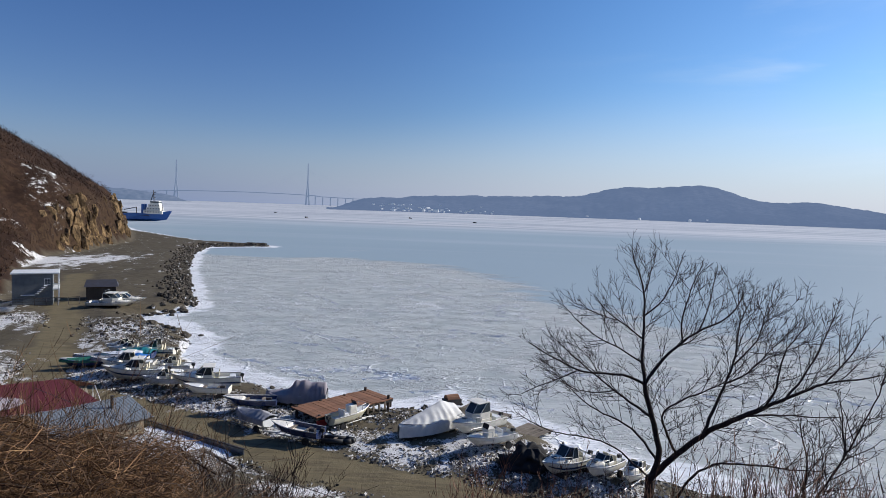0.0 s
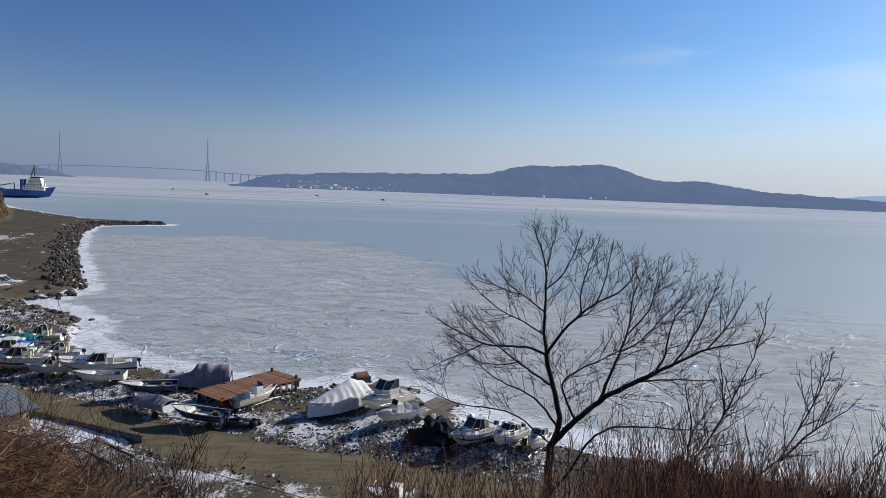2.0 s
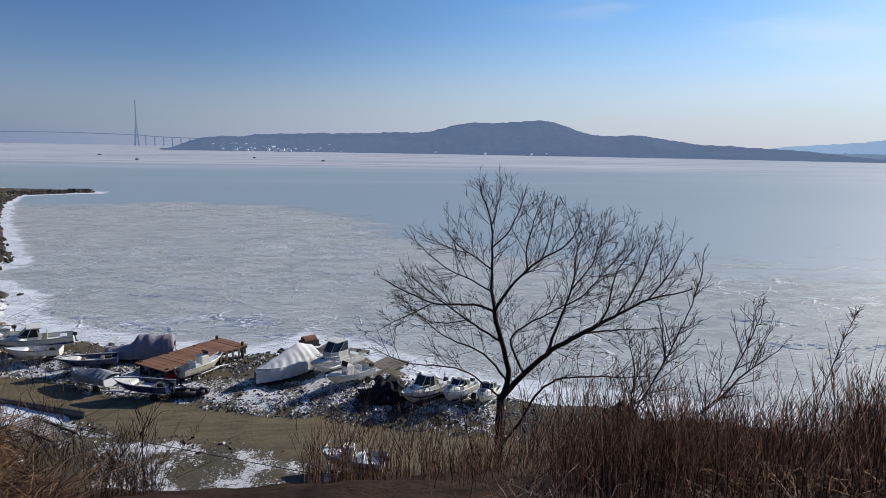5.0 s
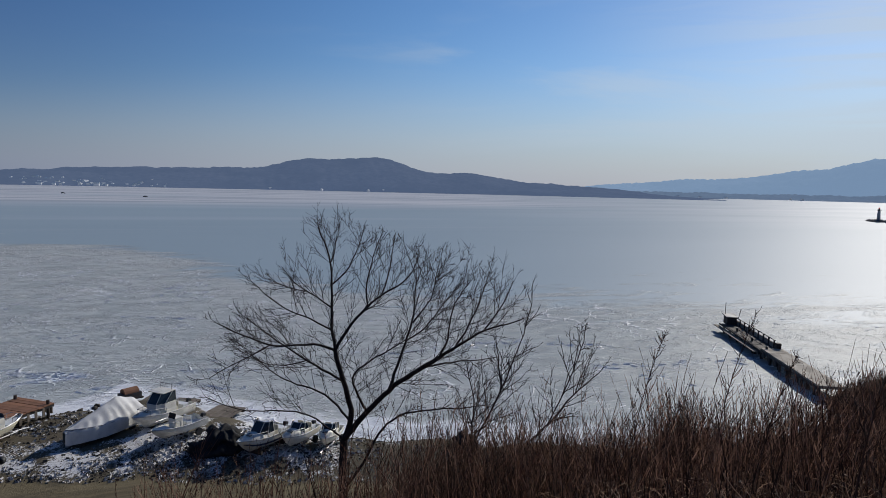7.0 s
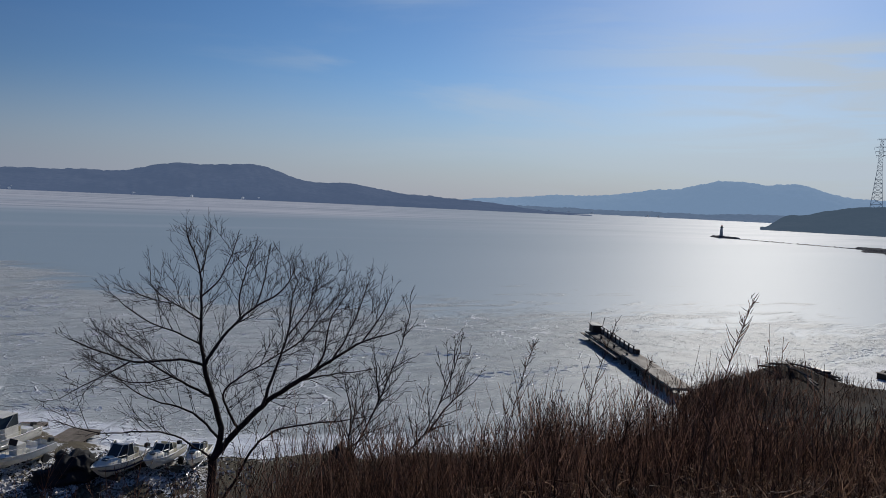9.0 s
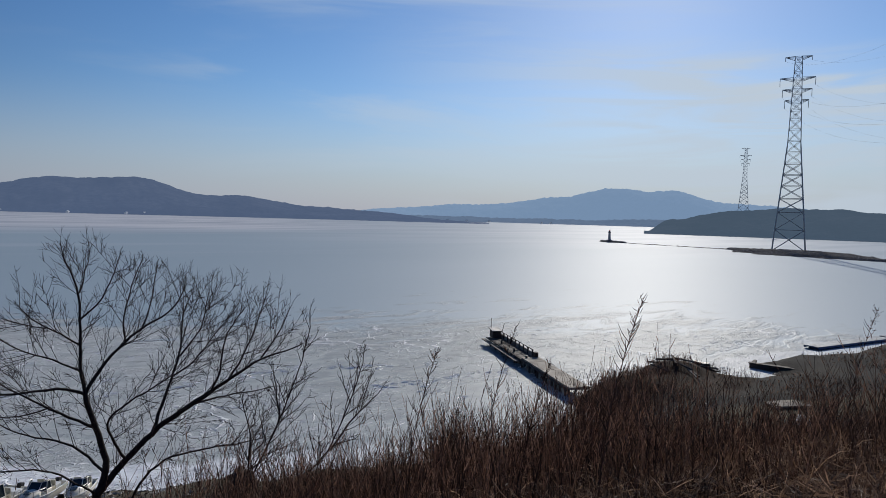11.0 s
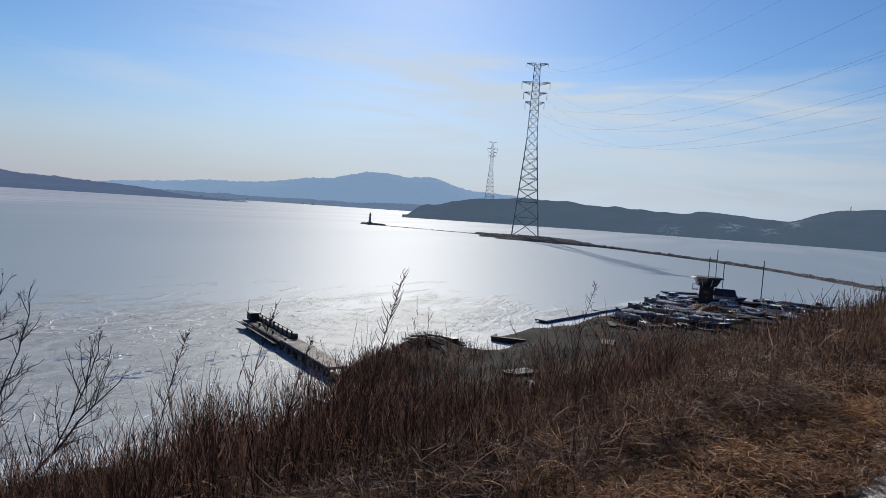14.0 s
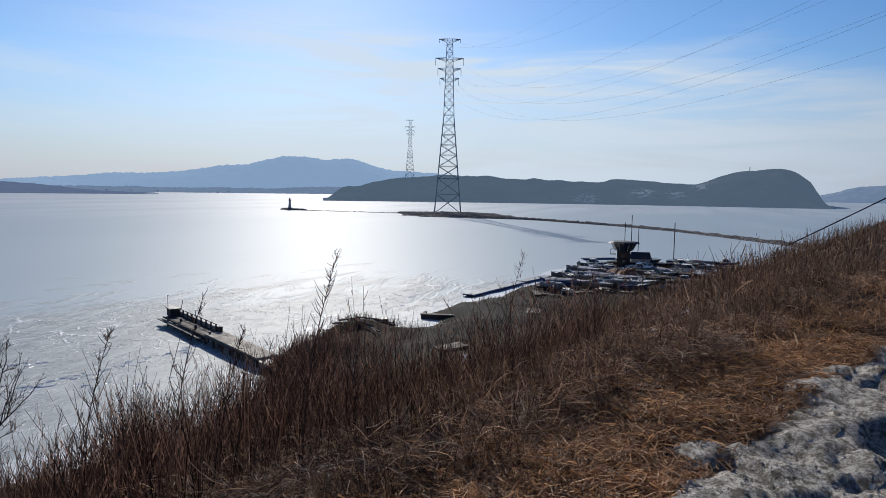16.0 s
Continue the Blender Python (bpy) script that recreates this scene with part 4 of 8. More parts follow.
def power_pylon(m, label):
    t = thing("power_pylon", m, label, "pylon", "power line pylons")
    levels = [0, 17, 31, 42, 52, 61, 70, 79, 88, 97, 105, 112, 118, 124, 130, 136, 142, 149, 154]
    for sx, sy in ((-1, -1), (1, -1), (1, 1), (-1, 1)):
        bm = bmesh.new()
        for z0, z1 in ((0, 42), (42, 85), (85, 154)):
            w0, w1 = half_width(z0), half_width(z1)
            rod(bm, (sx * w0, sy * w0, z0), (sx * w1, sy * w1, z1), 0.4 if z0 < 80 else 0.28, n=6)
        part("leg", bm, M_TOWER, t)
        part("footing", boxes([((sx * 11.9, sy * 11.9, 0.2), (3, 3, 1.6))], 0.1), M_CONCRETE, t)
    for z0, z1 in zip(levels[:-1], levels[1:]):
        w0, w1 = half_width(z0), half_width(z1)
        for k in range(4):
            c0, s0 = ((1, -1), (1, 1), (-1, 1), (-1, -1))[k], ((1, 1), (-1, 1), (-1, -1), (1, -1))[k]
            thick = 0.2 if z0 < 70 else 0.14
            for e0, e1 in (((c0[0] * w0, c0[1] * w0, z0), (s0[0] * w1, s0[1] * w1, z1)), ((s0[0] * w0, s0[1] * w0, z0), (c0[0] * w1, c0[1] * w1, z1)), ((c0[0] * w1, c0[1] * w1, z1), (s0[0] * w1, s0[1] * w1, z1))):
                part("brace", rods([(e0, e1)], thick, 4), M_TOWER, t)
    for z, w in ((154, 9.4), (137.5, 12.4), (128.5, 10.3), (120, 8.4)):
        b0 = half_width(z)
        for s in (-1, 1):
            bm = bmesh.new()
            for sy in (-1, 1):
                rod(bm, (s * b0, sy * b0, z), (s * w, 0, z + 0.2), 0.24, n=4)
                rod(bm, (s * b0, sy * b0, z - 2.2), (s * w, 0, z), 0.2, n=4)
            for q in (0.33, 0.66):
                x0 = b0 + (w - b0) * q
                rod(bm, (s * x0, b0 * (1 - q), z), (s * x0, b0 * (1 - q), z - 2.2 * (1 - q)), 0.15, n=4)
            part("cross_arm", bm, M_TOWER, t)
            part("insulator", rods([((s * w, 0, z), (s * w, 0, z - (6.0 if z < 150 else 3.0)))], 0.22, 5), M_TOWER, t)
    return t


TOWER_AT = Vector((556.5, 190.5, 1.1))
pylon_main = power_pylon(pose(*TOWER_AT, 0, 0, -71), "tall grey lattice steel power pylon on the spit")
far_foot = bearing(67.75, 1480)
copy_thing(pylon_main, pose(far_foot.x, far_foot.y, 41, 0, 0, -68) @ Matrix.Scale(0.9, 4))["label"] = "grey lattice power pylon standing on the wooded island"
wire_dir = Vector((-810, -460, 0))
arm_dir = Vector((math.cos(radians(-71)), math.sin(radians(-71)), 0))
M_FARWIRE = paint("line_cable", (0.2, 0.21, 0.23), 0.95, amount=0.2, bump=0, spec=0.0)
for z, w, sag in ((151, 9.4, 1.0), (131.5, 12.4, 1.158), (122.5, 10.3, 1.158), (114, 8.4, 1.158)):
    for s in (-1, 1):
        p0 = TOWER_AT + arm_dir * w * s + Vector((0, 0, z))
        pts = []
        for k in range(61):
            u = k / 60 * 0.95
            pts.append(p0 + wire_dir * u + Vector((0, 0, (-269.4 * u + 325.8 * u * u) * sag)))
        bm = bmesh.new()
        sweep(bm, pts, 0.023, 4)
        ob = part("power_line", bm, M_FARWIRE, None)
        tagged(ob, "thin sagging high-voltage line strung from the pylon", "cable", "power lines")

relay_at = bearing(95.9, 1488)
relay = thing("relay_mast", pose(relay_at.x, relay_at.y, 62), "thin dark relay mast on the island's summit", "mast")
part("mast", rods([((0, 0, 0), (0, 0, 17))], 0.8, 5), M_NEARISLE, relay)
part("cabin", boxes([((0, 0, 6), (5, 4, 6))]), M_NEARISLE, relay)

lighthouse = thing("lighthouse", pose(562, 359.5, 0.4) @ Matrix.Diagonal((0.72, 0.72, 0.95, 1)), "small tapered lighthouse on a rocky islet in the ice", "lighthouse")
part("base", boxes([((0, 0, 0.9), (6.4, 6.4, 2.2))], 0.15), M_CONCRETE, lighthouse)
bm = bmesh.new()
rod(bm, (0, 0, 2), (0, 0, 9.6), 2.1, 1.45, 8)
part("shaft", bm, M_LAMPWHITE, lighthouse)
bm = bmesh.new()
rod(bm, (0, 0, 9.6), (0, 0, 9.95), 2.2, n=12)
for k in range(12):
    a = k * math.pi / 6
    rod(bm, (2.1 * math.cos(a), 2.1 * math.sin(a), 9.9), (2.1 * math.cos(a), 2.1 * math.sin(a), 10.8), 0.05, n=4)
part("gallery", bm, M_DARKSTEEL, lighthouse)
part("lantern", rods([((0, 0, 9.9), (0, 0, 11.6))], 1.0, 8), M_GLASS, lighthouse)
bm = bmesh.new()
rod(bm, (0, 0, 11.6), (0, 0, 12.7), 1.25, 0.1, 8)
part("roof", bm, M_RED, lighthouse)

# ---- supply ship frozen in by the headland ----


def loft(bm, sections, close_ends=True):
    """Skins a row of sections with equal numbers of points."""
    rows = [[bm.verts.new(v) for v in s] for s in sections]
    for a, b_ in zip(rows[:-1], rows[1:]):
        for i in range(len(a) - 1):
            bm.faces.new((a[i], a[i + 1], b_[i + 1], b_[i]))
    if close_ends:
        for r in (rows[0], rows[-1]):
            try:
                bm.faces.new(r)
            except ValueError:
                pass
    return rows


def half_hull(u, length, beam, depth, rise, sheer, flare=0.8, draft=0.0):
    """A section of a hull at u from the stern 0 to the bow 1, port sheer to starboard sheer."""
    taper = 1 - max(0, (u - 0.45) / 0.55) ** 2.2
    w = beam / 2 * max(taper, 0.015) * (0.93 + 0.07 * min(u * 4, 1))
    wl_ = w * (flare - 0.35 * max(0, (u - 0.5) / 0.5))
    keel = rise * max(0, (u - 0.62) / 0.38) ** 2
    top = depth + sheer * max(0, (u - 0.3) / 0.7) ** 2
    rake = 0.09 * length * max(0, (u - 0.8) / 0.2)
    x = (u - 0.5) * length

    def shift(z):
        return x - rake * (1 - (z / top)) * 0.9
    chine = keel + (top - keel) * 0.32
    return [(shift(top), -w, top), (shift(chine), -wl_, chine), (shift(keel), -0.02 * beam, keel - draft), (shift(keel), 0.02 * beam, keel - draft), (shift(chine), wl_, chine), (shift(top), w, top)]


ship = thing("supply_ship", pose(-306.5, 534, -0.4, 0, 0, 14), "blue-hulled supply ship with a white wheelhouse, ice-bound", "ship")
bm = bmesh.new()
loft(bm, [half_hull(u, 68, 15, 5.6, 2.0, 4.2, 0.92) for u in (0, 0.1, 0.3, 0.5, 0.62, 0.74, 0.84, 0.92, 0.97, 1.0)])
part("hull", bm, M_BLUE, ship)
part("main_deck", boxes([((-8, 0, 5.3), (50, 13, 0.4))]), M_DARKSTEEL, ship)
part("bulwark", boxes([((-9, s * 7.0, 6.1), (44, 0.3, 1.5)) for s in (-1, 1)]), M_BLUE, ship)
for x, y, l, h in ((-14, 2, 9, 1.8), (-24, -1, 6, 1.3), (-4, -3, 4, 2.4)):
    part("deck_cargo", boxes([((x, y, 5.5 + h / 2), (l, 5, h))], 0.1), M_DARKSTEEL if x > -10 else M_LIGHTTRIM, ship)
for z, x0, l, w in ((8.0, 19.5, 15, 12), (10.9, 19.8, 11.5, 11), (13.6, 20.2, 9.0, 9.6)):
    house_ = part("deckhouse", boxes([((x0, 0, z), (l, w, 2.8))], 0.2), M_WHITE, ship)
    for k in range(int(l // 2.2)):
        for s_ in (-1, 1):
            part("porthole", boxes([((x0 - l / 2 + 1.6 + k * 2.2, s_ * w / 2, z + 0.3), (0.8, 0.1, 0.8))]), M_GLASS, house_)
    for s_ in (-1, 1):
        part("deck_rail", rods([((x0 - l / 2, s_ * w / 2, z + 2.3), (x0 + l / 2, s_ * w / 2, z + 2.3))], 0.09, 4), M_WHITE, house_)
wheelhouse = part("wheelhouse", boxes([((20.6, 0, 16.3), (7, 9.5, 2.6))], 0.3), M_WHITE, ship)
part("wheelhouse_window", boxes([((20.6, 0, 16.8), (7.2, 9.7, 0.9))]), M_GLASS, wheelhouse)
for s_ in (-1, 1):
    part("funnel", boxes([((11.2, s_ * 3.4, 11), (2.4, 2.0, 8))], 0.2), M_BLUE, ship)
mast = part("mast", rods([((19.2, 0, 17.5), (18.8, 0, 27)), ((16.6, 0, 17.5), (18.6, 0, 24))], 0.34, 5), M_DARKSTEEL, ship)
for z, w in ((20.5, 2.8), (23.0, 2.2), (25.0, 1.4)):
    part("yard", rods([((18.9, -w, z), (18.9, w, z)), ((18.9, 0, z), (20.6, 0, z))], 0.2, 5), M_DARKSTEEL, mast)
part("foremast", rods([((26, 0, 9), (26, 0, 14))], 0.25, 5), M_DARKSTEEL, ship)
part("crane", rods([((4, 4, 5.5), (4, 4, 12)), ((4, 4, 12), (-6, 3.4, 9.5))], 0.35, 5), M_DARKSTEEL, ship)

# ---- cars parked far out on the ice and by the boats ----


def car(m, material, label, group="parked cars"):
    t = thing("parked_car", m, label, "car", group)
    bm = bmesh.new()
    prof = [(-2.1, 0.35), (-2.15, 0.85), (-1.75, 0.98), (1.0, 0.95), (2.05, 0.78), (2.1, 0.35)]
    loft(bm, [[(x, y * w, z) for x, z in prof] for y, w in ((-0.84, 1.0), (-0.8, 1.0), (0.8, 1.0), (0.84, 1.0))])
    part("body", bm, material, t)
    bm = bmesh.new()
    loft(bm, [[(x, y * s, z) for x, z in [(-1.75, 0.95), (-1.35, 1.5), (0.1, 1.52), (0.95, 0.95)]] for y, s in ((-0.78, 1), (-0.7, 1), (0.7, 1), (0.78, 1))])
    part("cabin", bm, M_GLASS, t)
    part("roof", boxes([((-0.62, 0, 1.53), (1.5, 1.36, 0.06))], 0.02), material, t)
    for x in (-1.3, 1.35):
        for y in (-0.78, 0.78):
            part("wheel", rods([((x, y - 0.1, 0.32), (x, y + 0.1, 0.32))], 0.32, 12), M_BLACK, t)
    return t


for x, y, r in ((-373, 1110, 20), (-238, 832, 75), (-125, 1025, 10), (-19, 880, 40)):
    t = car(pose(x, y, 0.0, 0, 0, r), M_CAR, "dark car parked far out on the sea ice", "cars on the ice")
    t.scale = (1.25, 1.25, 1.25)
# ---- boats ----


def outboard(parent, x, y, z, s=1.0):
    """An outboard motor on the transom, tilted up a little."""
    s, z = s * 0.68, z - 0.12
    bm = bmesh.new()
    box(bm, (x - 0.28 * s, y, z + 0.55 * s), (0.55 * s, 0.4 * s, 0.48 * s), (0, -14, 0), bevel=0.09 * s)
    motor = part("outboard_motor", bm, M_BLACK, parent, "black outboard motor")
    bm = bmesh.new()
    rod(bm, (x - 0.25 * s, y, z + 0.35 * s), (x - 0.42 * s, y, z - 0.5 * s), 0.1 * s, 0.07 * s, 8)
    box(bm, (x - 0.46 * s, y, z - 0.45 * s), (0.4 * s, 0.05, 0.16 * s), (0, -14, 0))
    part("motor_leg", bm, M_DARKSTEEL, motor)


def trailer(parent, length, beam, keel, wheels=True):
    bm = bmesh.new()
    for s in (-1, 1):
        rod(bm, (-length * 0.48, s * beam * 0.3, keel - 0.12), (length * 0.34, s * beam * 0.16, keel - 0.1), 0.05, n=4)
    for x in (-0.42, -0.12, 0.2):
        box(bm, (x * length, 0, keel - 0.12), (0.09, beam * (0.62 - 0.25 * max(x, 0)), 0.09))
    rod(bm, (length * 0.3, 0, keel - 0.1), (length * 0.62, 0, keel - 0.22), 0.05, n=4)
    rod(bm, (length * 0.56, 0, 0), (length * 0.56, 0, keel - 0.15), 0.04, n=5)
    for s in (-1, 1):
        rod(bm, (-length * 0.3, s * beam * 0.3, keel - 0.1), (-length * 0.3, s * beam * 0.44, 0.3), 0.05, n=4)
    frame_ob = part("trailer_frame", bm, M_STEEL, parent, "galvanised trailer frame")
    if wheels:
        for s in (-1, 1):
            part("trailer_wheel", rods([((-length * 0.3, s * (beam * 0.46) - 0.09, 0.29), (-length * 0.3, s * (beam * 0.46) + 0.09, 0.29))], 0.29, 14), M_BLACK, parent)
    return frame_ob


def cradle(parent, length, beam, keel):
    for x in (-0.32, 0.16):
        part("cradle_beam", boxes([((x * length, 0, keel / 2), (0.22, beam * 0.8, keel)), ((x * length, beam * 0.34, keel * 0.75), (0.2, 0.16, keel * 1.5)),
                                   ((x * length, -beam * 0.34, keel * 0.75), (0.2, 0.16, keel * 1.5))], 0.01), M_DARKWOOD, parent)


def tarp_mesh(length, beam, z0, ridge, seed, sag=0.04, skirt=0.55, bow=True):
    """A cover drawn over a boat: a ridge, slack flanks with folds, a ragged skirt."""
    n, k = 44, 27
    us, vs = np.linspace(0, 1, n), np.linspace(-1, 1, k)
    U, V = np.meshgrid(us, vs, indexing="ij")
    taper = 1 - np.clip((U - 0.4) / 0.6, 0, 1) ** 2.2 * (0.93 if bow else 0.2)
    top = ridge * np.interp(U, (0, 0.05, 0.3, 0.7, 1), (0.5, 0.66, 1.0, 0.5, 0.12))
    a = np.abs(V)
    edge = np.clip((a - 0.72) / 0.28, 0, 1)
    y = V / np.maximum(a, 1e-6) * np.where(a < 0.72, a / 0.72, 1.0 + 0.02 * edge) * beam / 2 * taper * 1.04
    z = z0 + top * (1 - np.minimum(a / 0.72, 1) ** 1.02) - skirt * edge
    crease = np.abs(((U - 0.3) * (10 - 4 * a) + 0.4 * value_noise(U * 6, V * 2, seed)) % 1 - 0.5) * 2
    folds = 0.11 * crease * smooth(0.0, 0.5, a) + 0.03 * fbm(U * 8, V * 4, 3, seed + 3)
    y = y + folds * np.sign(V) * 0.6
    z = z + folds * 0.5 - sag * np.sin(U * math.pi * 4) ** 2 * (1 - a) * (ridge > 0.3)
    x = (U - 0.5) * length * 1.04
    i, j = np.meshgrid(np.arange(n - 1), np.arange(k - 1), indexing="ij")
    q = (i * k + j).ravel()
    return np.stack([x.ravel(), y.ravel(), z.ravel()], 1), np.stack([q, q + 1, q + k + 1, q + k], 1)


def fitted_cover(length, beam, z0, ridge, skirt):
    """A sheet drawn over a windscreen and a cabin frame: low bow, steep front, two tent poles, square stern."""
    us = np.array([0, 0.02, 0.12, 0.25, 0.36, 0.44, 0.52, 0.58, 0.66, 0.8, 0.92, 1.0])
    hs = np.array([0.35, 0.82, 0.86, 0.78, 1.0, 0.9, 0.96, 0.52, 0.22, 0.14, 0.08, 0.02])
    vs_ = np.linspace(-1, 1, 19)
    U, V = np.meshgrid(np.linspace(0, 1, 48), vs_, indexing="ij")
    h = ridge * np.interp(U, us, hs)
    half = beam * 0.53 * np.where(U < 0.6, 1.0, np.sqrt(np.clip(1 - ((U - 0.6) / 0.41) ** 2, 0.002, 1)))
    a = np.abs(V)
    prof = np.where(a < 0.45, 1 - 0.25 * (a / 0.45) ** 2, np.where(a < 0.8, 0.75 * (0.8 - a) / 0.35, 0))
    drop = np.where(a > 0.8, (a - 0.8) / 0.2 * skirt, 0)
    folds = 0.05 * value_noise(U * 26, V * 3, 5) + 0.03 * value_noise(U * 60, V * 8, 6)
    X, Y = (U - 0.5) * length * 1.01, np.sign(V) * half * np.minimum(a / 0.8, 1.0) * (1 + 0.04 * folds / 0.05)
    Z = z0 + h * prof - drop + folds * (0.4 + a) + 0.25 * np.clip(U - 0.5, 0, 1)
    n = len(vs_)
    i, j = np.meshgrid(np.arange(47), np.arange(n - 1), indexing="ij")
    q = (i * n + j).ravel()
    return np.stack([X.ravel(), Y.ravel(), Z.ravel()], 1), np.stack([q, q + 1, q + n + 1, q + n], 1)


def hull_section(u, length, beam, depth):
    """A planing hull's section at u from the transom 0 to the stem 1: sheer, flared topside, chine, vee bottom."""
    fore = max(0.0, (u - 0.42) / 0.58)
    w = beam / 2 * max(1 - fore ** 2.4, 0.012) * (0.94 + 0.06 * min(u * 4, 1))
    top = depth * (1 + 0.36 * max(0.0, (u - 0.25) / 0.75) ** 1.8)
    keel = 0.62 * depth * max(0.0, (u - 0.66) / 0.34) ** 2.2
    chine = keel + (top - keel) * (0.3 + 0.14 * fore)
    wc = w * (0.86 - 0.42 * fore ** 1.5)
    rake = 0.2 * length * max(0.0, (u - 0.72) / 0.28) ** 1.4

    def at(y, z):
        return ((u - 0.5) * length - rake * (1 - z / top), y, z)
    port = [(w, top), (w * 0.985, top - 0.14 * (top - chine)), (w * 0.95 + wc * 0.02, chine + 0.55 * (top - chine)), (w * 0.3 + wc * 0.72, chine + 0.2 * (top - chine)), (wc, chine), (wc * 0.94, chine - 0.04), (0.03 * beam * min(1, w), keel)]
    return [at(-a, z) for a, z in port] + [at(a, z) for a, z in reversed(port)]


def boat(x, y, heading, length, beam=None, hull=None, style="open", label="", seat=None, motor=True, cover=None, group="boats on the shore", z=None, list_=0.0, depth=0.85):
    """A small craft on a trailer or a cradle. heading: bearing of the bow, degrees clockwise from +y."""
    hull = hull or M_WHITE
    if group == "boats on the shore":
        length, depth = length * 0.76, depth * 0.86
    else:
        length, depth = length * 1.1, depth * 1.25
    beam = beam * (0.78 if length < 7 else 1.1) if beam else length * 0.36
    z = gz_at(x, y) if z is None else z
    t = thing("motor_boat" if style != "dinghy" else "dinghy", pose(x, y, z, list_, 0, 90 - heading), label, "boat", group)
    keel = (0.42 if seat else 0.24) if style != "dinghy" else 0.05
    if style == "dinghy":
        bm = bmesh.new()
        r = 0.22
        path = [(-length / 2, -beam / 2 + r), (length * 0.22, -beam / 2 + r), (length * 0.45, -beam * 0.16), (length / 2, 0), (length * 0.45, beam * 0.16), (length * 0.22, beam / 2 - r), (-length / 2, beam / 2 - r)]
        for (x0, y0), (x1, y1) in zip(path[:-1], path[1:]):
            rod(bm, (x0, y0, r + keel + 0.1 * max(0, x0)), (x1, y1, r + keel + 0.1 * max(0, x1)), r, n=10)
        part("tube", bm, hull, t, shade=True)
        part("floor", boxes([((-length * 0.08, 0, keel + 0.12), (length * 0.8, beam * 0.6, 0.06))]), M_DARKSTEEL, t)
        part("thwart", boxes([((-length * 0.1, 0, keel + 0.36), (0.28, beam * 0.72, 0.05))], 0.01), M_WOOD, t)
        if motor:
            outboard(t, -length / 2, 0, 0.35, 0.75)
        return t
    us = (0, 0.08, 0.2, 0.32, 0.44, 0.55, 0.64, 0.72, 0.79, 0.85, 0.9, 0.94, 0.975, 1.0)
    secs = [[(a, b_, c0 + keel) for a, b_, c0 in hull_section(u, length, beam, depth)] for u in us]
    bm = bmesh.new()
    loft(bm, secs)
    part("hull", bm, hull, t, shade=False)
    # rubbing strake and boot stripe
    bm = bmesh.new()
    sweep(bm, [q_[0] for q_ in secs] + [q_[-1] for q_ in reversed(secs[:-1])], 0.035)
    part("rubbing_strake", bm, M_STEEL if hull is not M_NAVY else M_LIGHTTRIM, t)
    if hull is not M_NAVY and not cover and int(abs(x * 3 + y)) % 3 == 0:
        bm = bmesh.new()
        for side, k in ((3, 1), (-4, 1)):
            row = [(a[side][0], a[side][1] * 1.012, a[side][2]) for a in secs[:-2]]
            low_ = [(a[side + k][0], a[side + k][1] * 1.02, a[side + k][2] + 0.3 * (a[side][2] - a[side + k][2])) for a in secs[:-2]] if side > 0 else [(a[side - k + 2][0], a[side - k + 2][1] * 1.02, a[side - k + 2][2] + 0.3 * (a[side][2] - a[side - k + 2][2])) for a in secs[:-2]]
            quads(bm, row + low_, [(i, i + 1, len(row) + i + 1, len(row) + i) for i in range(len(row) - 1)])
        part("boot_stripe", bm, M_NAVY, t)
    # inner deck a little below the sheer
    bm = bmesh.new()
    left, right = [], []
    for s in secs[:-1]:
        drop = 0.07 if s[0][0] > length * 0.12 else 0.38
        left.append((s[0][0], s[0][1] * 0.93, s[0][2] - drop))
        right.append((s[-1][0], s[-1][1] * 0.93, s[-1][2] - drop))
    quads(bm, left + right, [(i, i + 1, len(left) + i + 1, len(left) + i) for i in range(len(left) - 1)])
    part("deck", bm, M_WHITE if hull is M_NAVY else M_LIGHTTRIM, t)
    top = keel + depth
    if style in ("cabin", "pilot", "cuddy") and not cover:
        h = {"cabin": 0.8, "pilot": 1.35, "cuddy": 0.5}[style]
        l0, l1, l2, l3 = (-0.14, -0.1, 0.06, 0.17) if style == "pilot" else (-0.1, -0.02, 0.03, 0.16)
        w = beam * 0.4
        # rounded trunk over the foredeck
        bm = bmesh.new()
        rings = []
        for q, hh, ww in ((0.1, 0.36, 0.86), (0.16, 0.34, 0.84), (0.24, 0.27, 0.76), (0.31, 0.17, 0.62), (0.36, 0.07, 0.46), (0.38, 0.0, 0.36)):
            rings.append([(q * length, ww * w * math.cos(a), top + 0.08 * (1 + 2 * q) + hh * math.sin(a) ** 0.6 if 0 < a < math.pi else top - 0.05) for a in (0, 0.35, 0.8, 1.57, 2.34, 2.79, math.pi)])
        loft(bm, rings)
        cabin = part("cabin", bm, M_WHITE, t, "white cabin", True)
        part("deck_hatch", boxes([((0.25 * length, 0, top + 0.42), (0.34, 0.4, 0.04), (0, 9, 0))], 0.01), M_GLASS, cabin)
        z0, z1 = top + (0.26 if style != "pilot" else 0.8), top + 0.26 + h
        foot = [(l0 * length, -w * 1.02), (l2 * length, -w * 1.0), (l3 * length, -w * 0.6), (l3 * length, w * 0.6), (l2 * length, w * 1.0), (l0 * length, w * 1.02)]
        head = [(l0 * length, -w * 0.92), (l1 * length + 0.02, -w * 0.88), (l2 * length, -w * 0.55), (l2 * length, w * 0.55), (l1 * length + 0.02, w * 0.88), (l0 * length, w * 0.92)]
